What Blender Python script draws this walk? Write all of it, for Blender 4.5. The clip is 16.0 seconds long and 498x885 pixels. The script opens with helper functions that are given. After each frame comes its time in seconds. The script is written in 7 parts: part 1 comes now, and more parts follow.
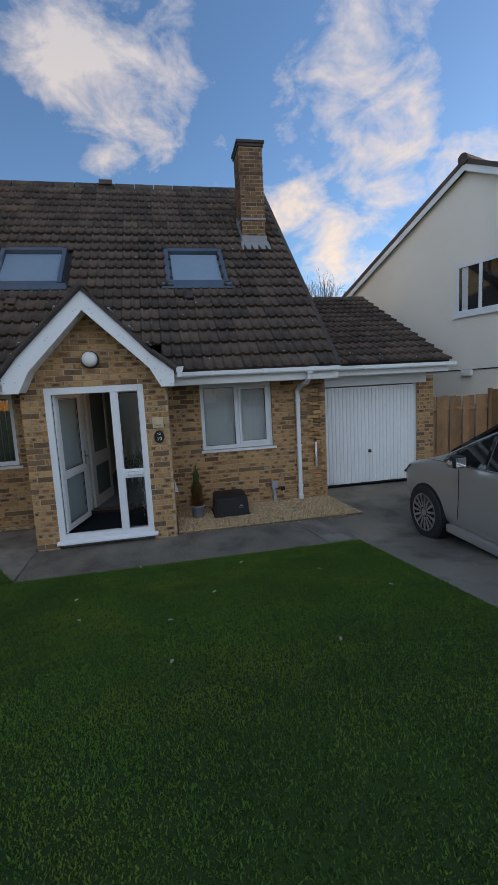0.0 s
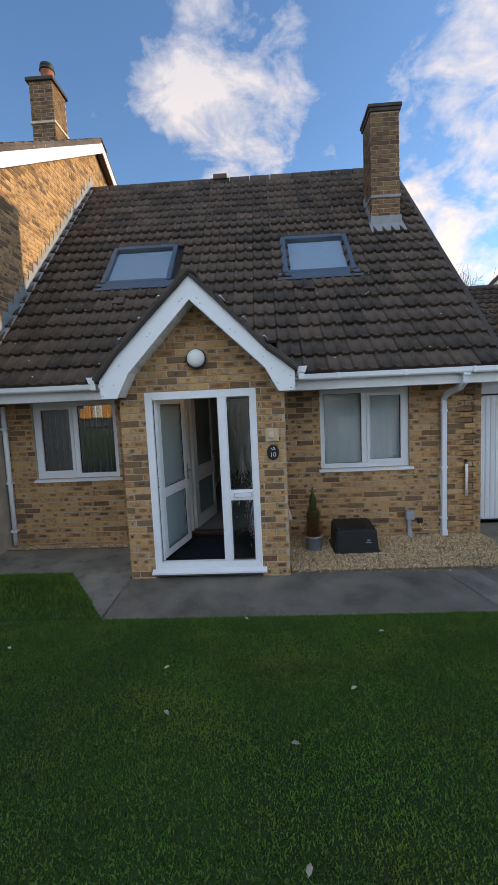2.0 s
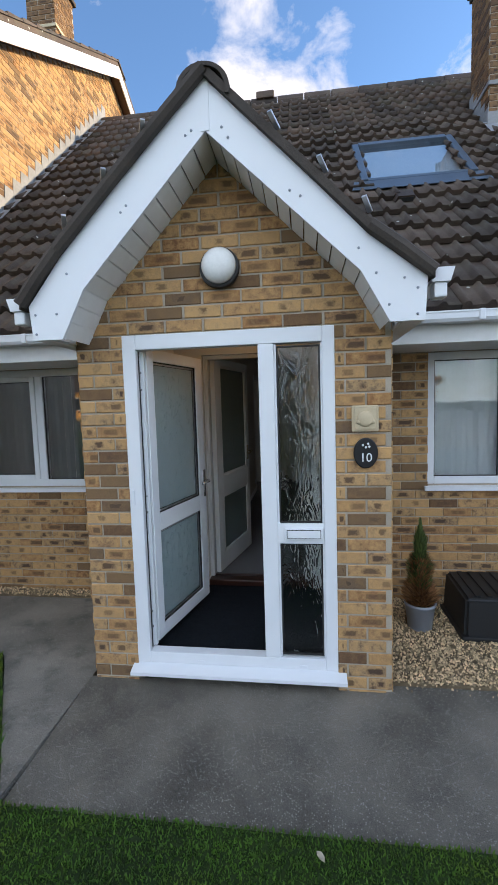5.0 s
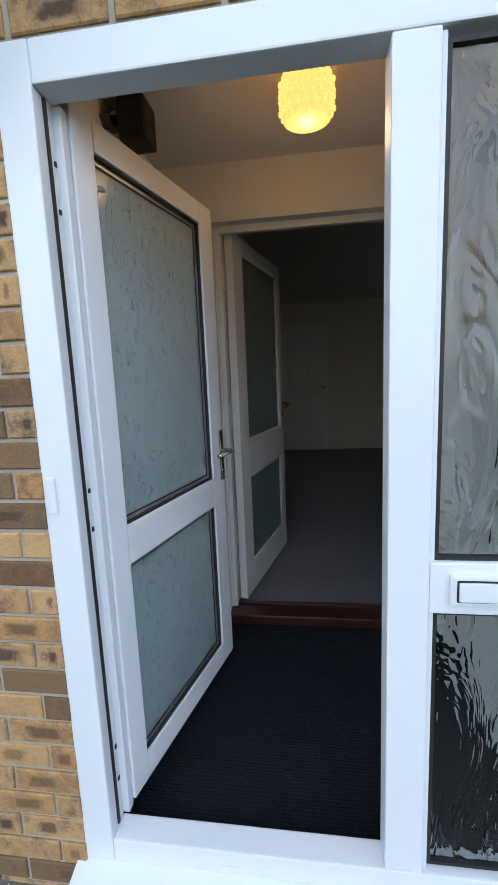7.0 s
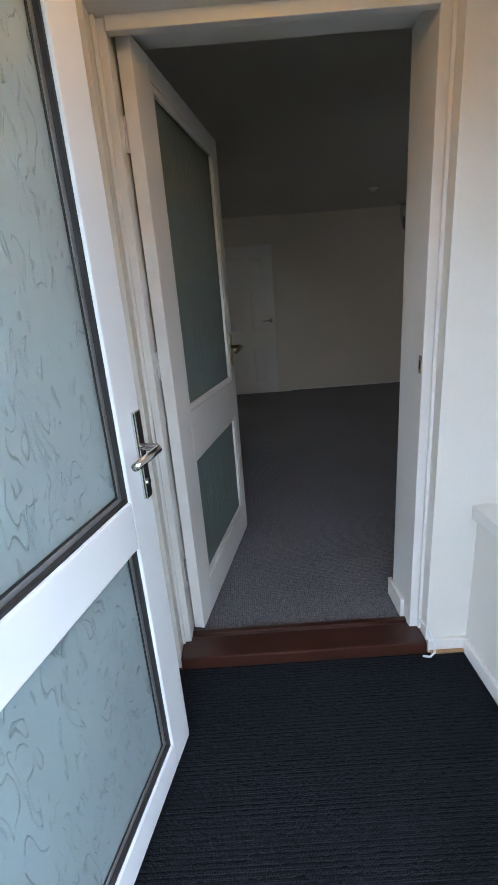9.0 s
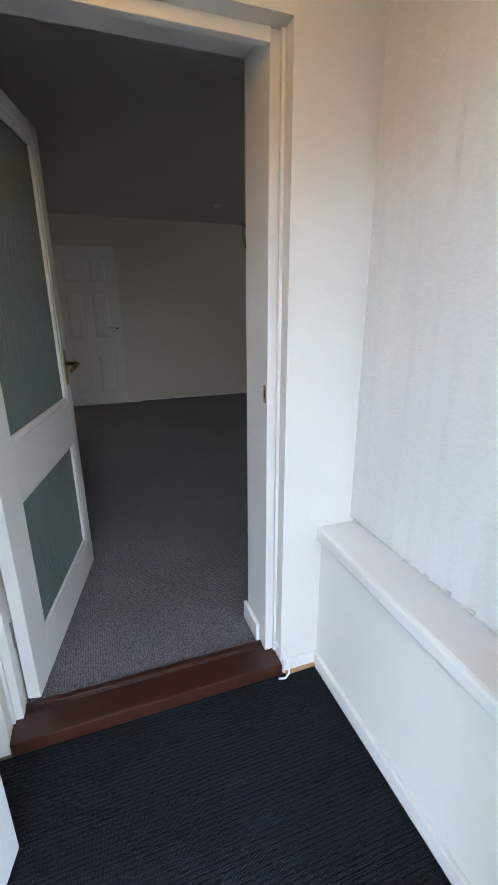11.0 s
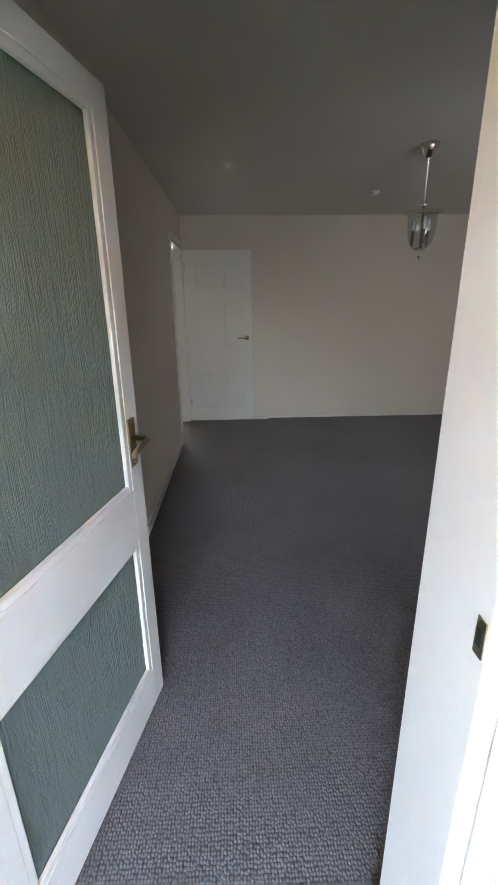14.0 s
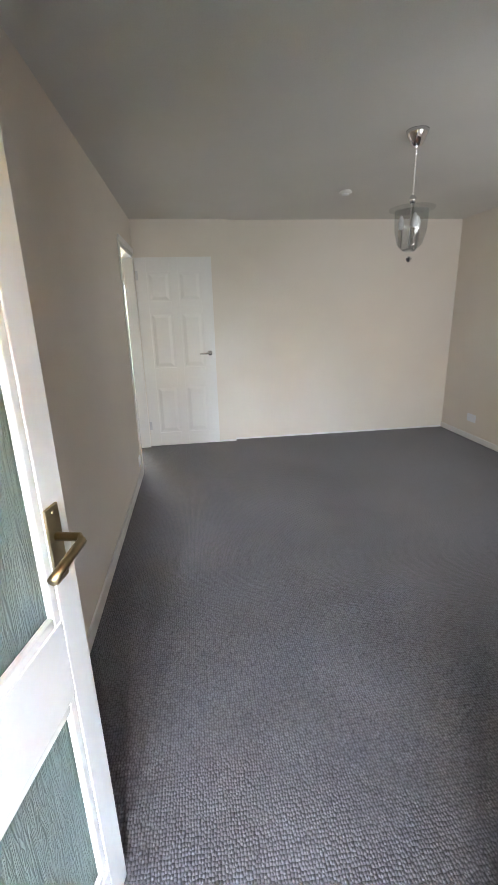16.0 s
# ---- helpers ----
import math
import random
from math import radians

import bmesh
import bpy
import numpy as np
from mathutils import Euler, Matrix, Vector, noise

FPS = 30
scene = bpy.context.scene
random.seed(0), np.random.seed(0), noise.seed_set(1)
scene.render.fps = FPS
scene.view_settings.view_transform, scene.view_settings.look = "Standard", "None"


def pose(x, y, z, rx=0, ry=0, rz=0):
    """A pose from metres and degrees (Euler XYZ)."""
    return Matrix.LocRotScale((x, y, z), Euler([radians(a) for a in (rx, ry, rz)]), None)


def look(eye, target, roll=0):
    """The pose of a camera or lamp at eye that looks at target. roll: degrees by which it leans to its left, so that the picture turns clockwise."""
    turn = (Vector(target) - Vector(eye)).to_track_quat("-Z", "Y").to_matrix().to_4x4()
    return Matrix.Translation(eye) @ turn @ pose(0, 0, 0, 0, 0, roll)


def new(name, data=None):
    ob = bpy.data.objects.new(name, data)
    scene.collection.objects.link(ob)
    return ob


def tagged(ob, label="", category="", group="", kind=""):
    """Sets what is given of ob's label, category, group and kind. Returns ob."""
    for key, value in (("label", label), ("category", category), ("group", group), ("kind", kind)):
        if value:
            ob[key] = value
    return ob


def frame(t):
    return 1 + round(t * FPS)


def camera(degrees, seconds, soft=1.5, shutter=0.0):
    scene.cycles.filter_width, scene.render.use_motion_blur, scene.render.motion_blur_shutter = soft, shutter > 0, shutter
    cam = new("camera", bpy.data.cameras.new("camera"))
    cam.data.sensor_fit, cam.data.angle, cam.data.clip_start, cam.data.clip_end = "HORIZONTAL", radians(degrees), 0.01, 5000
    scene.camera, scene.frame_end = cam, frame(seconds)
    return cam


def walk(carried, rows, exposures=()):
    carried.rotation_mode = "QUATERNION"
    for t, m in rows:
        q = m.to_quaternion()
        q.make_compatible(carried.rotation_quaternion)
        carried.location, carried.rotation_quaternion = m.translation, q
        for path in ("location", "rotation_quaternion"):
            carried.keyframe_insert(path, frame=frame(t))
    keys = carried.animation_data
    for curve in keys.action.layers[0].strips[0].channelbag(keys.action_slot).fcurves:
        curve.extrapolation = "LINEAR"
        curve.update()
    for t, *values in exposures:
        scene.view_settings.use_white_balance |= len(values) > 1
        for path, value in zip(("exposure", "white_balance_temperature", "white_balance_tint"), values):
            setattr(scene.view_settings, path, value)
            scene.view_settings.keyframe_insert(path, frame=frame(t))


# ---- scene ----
cam = camera(60.6, 16.0)
PATH = [
    (0, (0.922, -5.81, 2.013), (1.284, -3.86, 1.753), -3.0),
    (0.5, (0.917, -5.546, 2.037), (1.078, -3.567, 1.796), -3.3),
    (1, (0.889, -5.293, 2.031), (0.89, -3.307, 1.798), -1.1),
    (1.5, (0.787, -4.966, 2.029), (0.739, -2.977, 1.825), -2.4),
    (2, (0.754, -4.65, 1.988), (0.656, -2.662, 1.791), -2.6),
    (2.5, (0.765, -4.31, 1.966), (0.61, -2.329, 1.741), -1.1),
    (3, (0.724, -3.963, 1.924), (0.554, -1.984, 1.694), -2.1),
    (3.5, (0.679, -3.581, 1.872), (0.48, -1.603, 1.655), -2.6),
    (4, (0.624, -3.186, 1.81), (0.377, -1.208, 1.645), -1.6),
    (4.5, (0.537, -2.801, 1.751), (0.282, -0.825, 1.578), -1.4),
    (5, (0.449, -2.426, 1.685), (0.19, -0.45, 1.518), -1.7),
    (5.2, (0.421, -2.263, 1.66), (0.137, -0.29, 1.491), -1.8),
    (7.3, (-0.022, -0.752, 1.414), (-0.295, 1.190, 1.032), -2.8),
    (7.5, (-0.046, -0.659, 1.417), (-0.320, 1.272, 0.975), -3.8),
    (8, (-0.068, -0.53, 1.426), (-0.205, 1.382, 0.855), -5.1),
    (8.5, (-0.073, -0.361, 1.407), (-0.166, 1.551, 0.827), -4.7),
    (9, (-0.074, -0.14, 1.412), (-0.095, 1.765, 0.803), -4.4),
    (9.5, (-0.06, -0.07, 1.418), (0.006, 1.814, 0.749), -4.0),
    (10, (-0.033, -0.049, 1.438), (0.246, 1.81, 0.755), -2.2),
    (10.2, (-0.022, -0.047, 1.444), (0.368, 1.797, 0.775), -1.5),
    (12.3, (-0.035, 0.275, 1.564), (0.679, 2.046, 0.97), -0.0),
    (12.5, (-0.024, 0.367, 1.589), (0.672, 2.142, 0.985), -0.3),
    (13, (0.012, 0.487, 1.611), (0.558, 2.294, 0.949), -1.8),
    (13.5, (0.12, 0.645, 1.613), (0.329, 2.531, 0.982), -0.7),
    (14, (0.171, 0.796, 1.611), (0.217, 2.694, 0.982), -0.8),
    (14.5, (0.143, 0.99, 1.615), (0.193, 2.888, 0.988), -1.0),
    (15, (0.113, 1.091, 1.614), (0.197, 2.999, 1.022), -1.5),
    (15.5, (0.108, 1.16, 1.614), (0.27, 3.066, 1.03), -1.0),
    (16, (0.12, 1.299, 1.604), (0.348, 3.199, 1.022), -1.7),
]
walk(cam, [(t, look(eye, target, roll)) for t, eye, target, roll in PATH], [(0, 0.25), (1.5, 0.5), (3, 0.9), (5, 1.15), (7.3, 1.75), (8, 2.15), (8.5, 2.6), (10, 3.3), (12.5, 3.4), (13.5, 3.8), (14, 4.75), (14.5, 5.6), (15, 5.9), (16, 6.05)])

# ---- world, sun, exposure ----
SUN_AZ, SUN_EL = 73.0, 17.0      # degrees from +y towards +x, and above the horizon
world = bpy.data.worlds.new("sky")
scene.world = world
world.use_nodes = True
wn, wl = world.node_tree.nodes, world.node_tree.links
wn.clear()


def wnode(kind, **values):
    nd = wn.new(kind)
    for key, value in values.items():
        nd.inputs[key].default_value = value
    return nd


def wmath(op, a, b=None, clamp=False):
    nd = wn.new("ShaderNodeMath")
    nd.operation, nd.use_clamp = op, clamp
    for i, v in enumerate((a, b)):
        if v is None:
            continue
        if isinstance(v, (int, float)):
            nd.inputs[i].default_value = v
        else:
            wl.new(v, nd.inputs[i])
    return nd.outputs[0]


def wmix(fac, a, b):
    nd = wn.new("ShaderNodeMix")
    nd.data_type = "RGBA"
    for i, v in ((0, fac), (6, a), (7, b)):
        if isinstance(v, (int, float, tuple)):
            nd.inputs[i].default_value = v
        else:
            wl.new(v, nd.inputs[i])
    return nd.outputs[2]


sky = wn.new("ShaderNodeTexSky")
sky.sky_type, sky.sun_disc = "NISHITA", False
sky.sun_elevation, sky.sun_rotation = radians(SUN_EL), radians(SUN_AZ)
sky.air_density, sky.dust_density, sky.ozone_density = 1.0, 0.3, 4.0
coord = wn.new("ShaderNodeTexCoord")
sep = wn.new("ShaderNodeSeparateXYZ")
wl.new(coord.outputs["Generated"], sep.inputs[0])


def cloud_bank(direction, size, sharp):
    """A soft round area of the sky about a direction, 0 to 1."""
    d = Vector(direction).normalized()
    dot = wn.new("ShaderNodeVectorMath")
    dot.operation = "DOT_PRODUCT"
    wl.new(coord.outputs["Generated"], dot.inputs[0])
    dot.inputs[1].default_value = d
    c = math.cos(radians(size))
    return wmath("POWER", wmath("DIVIDE", wmath("SUBTRACT", dot.outputs["Value"], c), 1 - c, True), sharp)


CLOUDS = (((-0.057, 0.828, 0.559), 10), ((-0.085, 0.799, 0.595), 8), ((-0.026, 0.86, 0.51), 7), ((0.316, 0.877, 0.362), 8), ((0.387, 0.735, 0.556), 7), ((0.46, 0.825, 0.329), 5), ((0.31, 0.804, 0.506), 6), ((0.389, 0.884, 0.26), 7), ((0.435, 0.777, 0.455), 6), ((0.62, 0.7, 0.33), 9))
stretch = wn.new("ShaderNodeMapping")
stretch.inputs["Scale"].default_value = (1.0, 1.0, 1.5)
wl.new(coord.outputs["Generated"], stretch.inputs[0])
puff = wnode("ShaderNodeTexNoise", Scale=9.0, Detail=10.0, Roughness=0.6, Distortion=0.3)
wl.new(stretch.outputs[0], puff.inputs["Vector"])
bank = None
for direction, size in CLOUDS:
    one = cloud_bank(direction, size, 0.6)
    bank = one if bank is None else wmath("MAXIMUM", bank, one)
# sky behind the walk: mostly cloud, unseen, added to brighten the house front
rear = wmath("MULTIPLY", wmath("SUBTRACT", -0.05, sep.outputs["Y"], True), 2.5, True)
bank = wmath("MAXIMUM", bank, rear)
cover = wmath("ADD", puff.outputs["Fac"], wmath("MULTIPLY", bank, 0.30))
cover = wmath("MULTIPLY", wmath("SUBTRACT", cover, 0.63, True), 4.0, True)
low = wmath("MULTIPLY", wmath("SUBTRACT", 0.62, sep.outputs["Z"], True), 2.2, True)
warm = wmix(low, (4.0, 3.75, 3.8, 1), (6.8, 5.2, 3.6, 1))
# the unseen rear cloud is made brighter than the cloud ahead
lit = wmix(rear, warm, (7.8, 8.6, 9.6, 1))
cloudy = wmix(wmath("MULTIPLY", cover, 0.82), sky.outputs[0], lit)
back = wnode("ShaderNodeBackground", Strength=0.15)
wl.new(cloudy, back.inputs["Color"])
wout = wn.new("ShaderNodeOutputWorld")
wl.new(back.outputs[0], wout.inputs["Surface"])

sun = new("sun", bpy.data.lights.new("sun", "SUN"))
sun.data.energy, sun.data.angle, sun.data.color = 3.4, radians(0.6), (1.0, 0.79, 0.52)
sun.matrix_world = look((math.sin(radians(SUN_AZ)) * math.cos(radians(SUN_EL)), math.cos(radians(SUN_AZ)) * math.cos(radians(SUN_EL)), math.sin(radians(SUN_EL))), (0, 0, 0))

# ---- materials ----
MATS = {}


def shader(name):
    m = bpy.data.materials.new(name)
    m.use_nodes = True
    nt = m.node_tree
    return m, nt.nodes, nt.links, nt.nodes["Principled BSDF"]


def surface(name, base, rough=0.6, metal=0.0, vary=0.12, fine=60.0, coarse=3.0, bump=0.15, stain=None, stain_amount=0.3, spec=0.5, emit=None, piece=0.0, spots=None):
    """A painted, plastic, stone or metal surface with grain at two scales, an optional stain colour and a tone of its own for each piece."""
    m, n, l, p = shader(name)
    tc = n.new("ShaderNodeTexCoord")
    a, b = n.new("ShaderNodeTexNoise"), n.new("ShaderNodeTexNoise")
    a.inputs["Scale"].default_value, b.inputs["Scale"].default_value = fine, coarse
    a.inputs["Detail"].default_value = b.inputs["Detail"].default_value = 5
    l.new(tc.outputs["Object"], a.inputs["Vector"])
    l.new(tc.outputs["Object"], b.inputs["Vector"])
    add = n.new("ShaderNodeMath")
    add.operation = "MULTIPLY_ADD"
    l.new(a.outputs["Fac"], add.inputs[0])
    add.inputs[1].default_value = 0.5
    l.new(b.outputs["Fac"], add.inputs[2])
    ramp = n.new("ShaderNodeMapRange")
    l.new(add.outputs[0], ramp.inputs[0])
    ramp.inputs[1].default_value, ramp.inputs[2].default_value = 0.45, 1.05
    ramp.inputs[3].default_value, ramp.inputs[4].default_value = 1 - vary, 1 + vary
    col = ramp.outputs[0]
    if piece:
        info = n.new("ShaderNodeObjectInfo")
        geo = n.new("ShaderNodeNewGeometry")
        s = n.new("ShaderNodeMath")
        s.operation = "ADD"
        l.new(info.outputs["Random"], s.inputs[0])
        l.new(geo.outputs["Random Per Island"], s.inputs[1])
        f = n.new("ShaderNodeMath")
        f.operation = "FRACT"
        l.new(s.outputs[0], f.inputs[0])
        r2 = n.new("ShaderNodeMapRange")
        l.new(f.outputs[0], r2.inputs[0])
        r2.inputs[3].default_value, r2.inputs[4].default_value = 1 - piece, 1 + piece
        mu = n.new("ShaderNodeMath")
        mu.operation = "MULTIPLY"
        l.new(col, mu.inputs[0])
        l.new(r2.outputs[0], mu.inputs[1])
        col = mu.outputs[0]
    tint = n.new("ShaderNodeVectorMath")
    tint.operation = "SCALE"
    tint.inputs[0].default_value = base[:3]
    l.new(col, tint.inputs["Scale"])
    out = tint.outputs[0]
    if stain:
        c = n.new("ShaderNodeTexNoise")
        c.inputs["Scale"].default_value, c.inputs["Detail"].default_value = coarse * 1.7, 8
        c.inputs["Roughness"].default_value = 0.65
        l.new(tc.outputs["Object"], c.inputs["Vector"])
        r3 = n.new("ShaderNodeMapRange")
        l.new(c.outputs["Fac"], r3.inputs[0])
        r3.inputs[1].default_value, r3.inputs[2].default_value = 0.5, 0.68
        r3.inputs[4].default_value = stain_amount
        mx = n.new("ShaderNodeMix")
        mx.data_type = "RGBA"
        l.new(r3.outputs[0], mx.inputs[0])
        l.new(out, mx.inputs[6])
        mx.inputs[7].default_value = (*stain, 1)
        out = mx.outputs[2]
    if spots:
        vo = n.new("ShaderNodeTexVoronoi")
        vo.inputs["Scale"].default_value = spots[1]
        wp = n.new("ShaderNodeVectorMath")
        geo2, sc2 = n.new("ShaderNodeObjectInfo"), n.new("ShaderNodeVectorMath")
        sc2.operation = "SCALE"
        sc2.inputs[0].default_value = (13, 29, 7)
        l.new(geo2.outputs["Random"], sc2.inputs["Scale"])
        l.new(tc.outputs["Object"], wp.inputs[0])
        l.new(sc2.outputs[0], wp.inputs[1])
        l.new(wp.outputs[0], vo.inputs["Vector"])
        lt_ = n.new("ShaderNodeMapRange")
        l.new(vo.outputs["Distance"], lt_.inputs[0])
        lt_.inputs[1].default_value, lt_.inputs[2].default_value = spots[2], spots[2] * 0.6
        hue, gate = n.new("ShaderNodeSeparateXYZ"), n.new("ShaderNodeMath")
        gate.operation = "MULTIPLY"
        l.new(vo.outputs["Color"], hue.inputs[0])
        some = n.new("ShaderNodeMapRange")
        l.new(hue.outputs[0], some.inputs[0])
        some.inputs[1].default_value, some.inputs[2].default_value = spots[3], spots[3] + 0.3
        l.new(lt_.outputs[0], gate.inputs[0])
        l.new(some.outputs[0], gate.inputs[1])
        mx2 = n.new("ShaderNodeMix")
        mx2.data_type = "RGBA"
        l.new(gate.outputs[0], mx2.inputs[0])
        l.new(out, mx2.inputs[6])
        mx2.inputs[7].default_value = (*spots[0], 1)
        out = mx2.outputs[2]
    l.new(out, p.inputs["Base Color"])
    p.inputs["Roughness"].default_value, p.inputs["Metallic"].default_value = rough, metal
    p.inputs["Specular IOR Level"].default_value = spec
    if bump:
        bp = n.new("ShaderNodeBump")
        bp.inputs["Strength"].default_value, bp.inputs["Distance"].default_value = bump, 0.01
        l.new(add.outputs[0], bp.inputs["Height"])
        l.new(bp.outputs[0], p.inputs["Normal"])
    if emit:
        p.inputs["Emission Color"].default_value, p.inputs["Emission Strength"].default_value = (*emit[0], 1), emit[1]
    return m


def brick_material(name, light, dark, deep):
    """Buff brick: each brick its own tone, some dark all over, some with a dark fired patch."""
    m, n, l, p = shader(name)
    info, geo, uv, tc = (n.new("ShaderNode" + k) for k in ("ObjectInfo", "NewGeometry", "UVMap", "TexCoord"))

    def mth(op, a, b=None, clamp=False):
        nd = n.new("ShaderNodeMath")
        nd.operation, nd.use_clamp = op, clamp
        for i, v in enumerate((a, b)):
            if isinstance(v, (int, float)):
                nd.inputs[i].default_value = v
            elif v is not None:
                l.new(v, nd.inputs[i])
        return nd.outputs[0]

    def mix(f, a, b):
        nd = n.new("ShaderNodeMix")
        nd.data_type = "RGBA"
        for i, v in ((0, f), (6, a), (7, b)):
            if isinstance(v, tuple):
                nd.inputs[i].default_value = v
            else:
                l.new(v, nd.inputs[i])
        return nd.outputs[2]

    rnd = mth("FRACT", mth("ADD", info.outputs["Random"], geo.outputs["Random Per Island"]))
    r2, r3 = mth("FRACT", mth("MULTIPLY", rnd, 17.3)), mth("FRACT", mth("MULTIPLY", rnd, 53.7))
    grain, cloud = n.new("ShaderNodeTexNoise"), n.new("ShaderNodeTexNoise")
    grain.inputs["Scale"].default_value, grain.inputs["Detail"].default_value = 190, 6
    cloud.inputs["Scale"].default_value, cloud.inputs["Detail"].default_value = 22, 6
    cloud.inputs["Roughness"].default_value = 0.7
    shift = n.new("ShaderNodeCombineXYZ")
    l.new(mth("MULTIPLY", rnd, 40), shift.inputs[0])
    l.new(mth("MULTIPLY", r2, 40), shift.inputs[1])
    at = n.new("ShaderNodeVectorMath")
    l.new(tc.outputs["Object"], at.inputs[0])
    l.new(shift.outputs[0], at.inputs[1])
    l.new(at.outputs[0], grain.inputs["Vector"])
    l.new(at.outputs[0], cloud.inputs["Vector"])
    r4 = mth("FRACT", mth("MULTIPLY", rnd, 91.7))
    grey = (light[0] * 0.62, light[1] * 0.68, light[2] * 0.85, 1)
    body = mix(mth("MULTIPLY", mth("POWER", r4, 3.0), 0.8), mix(mth("POWER", r2, 1.6), (*light, 1), (*dark, 1)), grey)
    mottled = mix(mth("MULTIPLY", mth("SUBTRACT", cloud.outputs["Fac"], 0.42, True), 3.0, True), body, (light[0] * 1.15, light[1] * 1.1, light[2] * 0.95, 1))
    xyz = n.new("ShaderNodeSeparateXYZ")
    l.new(uv.outputs[0], xyz.inputs[0])
    # a fired patch on a part of the face, its place and width different from brick to brick
    du = mth("ABSOLUTE", mth("SUBTRACT", xyz.outputs[0], mth("ADD", 0.2, mth("MULTIPLY", r3, 0.6))))
    dv = mth("ABSOLUTE", mth("SUBTRACT", xyz.outputs[1], 0.5))
    wob = mth("MULTIPLY", mth("SUBTRACT", cloud.outputs["Fac"], 0.5), 0.6)
    pu = mth("SUBTRACT", mth("ADD", mth("ADD", 0.13, mth("MULTIPLY", r2, 0.22)), wob), du)
    pv = mth("SUBTRACT", mth("ADD", 0.36, wob), dv)
    patch = mth("MULTIPLY", mth("MULTIPLY", mth("MULTIPLY", pu, 9, True), mth("MULTIPLY", pv, 6, True)), mth("ADD", 0.55, mth("MULTIPLY", r4, 0.45)))
    patch = mth("MULTIPLY", patch, mth("GREATER_THAN", r3, 0.28))
    whole = mth("GREATER_THAN", rnd, 0.86)
    smudge = mth("MULTIPLY", mth("MULTIPLY", mth("SUBTRACT", 0.48, cloud.outputs["Fac"]), 6.0, True), mth("MULTIPLY", r4, 0.9))
    fired = mth("MULTIPLY", mth("MAXIMUM", mth("MAXIMUM", patch, smudge), mth("MULTIPLY", whole, 0.72)), 0.92)
    col = mix(fired, mottled, (*deep, 1))
    speck = mth("ADD", 0.72, mth("MULTIPLY", grain.outputs["Fac"], 0.56))
    sc = n.new("ShaderNodeVectorMath")
    sc.operation = "SCALE"
    l.new(col, sc.inputs[0])
    l.new(speck, sc.inputs["Scale"])
    l.new(sc.outputs[0], p.inputs["Base Color"])
    p.inputs["Roughness"].default_value = 0.9
    p.inputs["Specular IOR Level"].default_value = 0.25
    bp = n.new("ShaderNodeBump")
    bp.inputs["Strength"].default_value, bp.inputs["Distance"].default_value = 0.5, 0.006
    l.new(mth("ADD", mth("MULTIPLY", grain.outputs["Fac"], 0.6), cloud.outputs["Fac"]), bp.inputs["Height"])
    l.new(bp.outputs[0], p.inputs["Normal"])
    return m


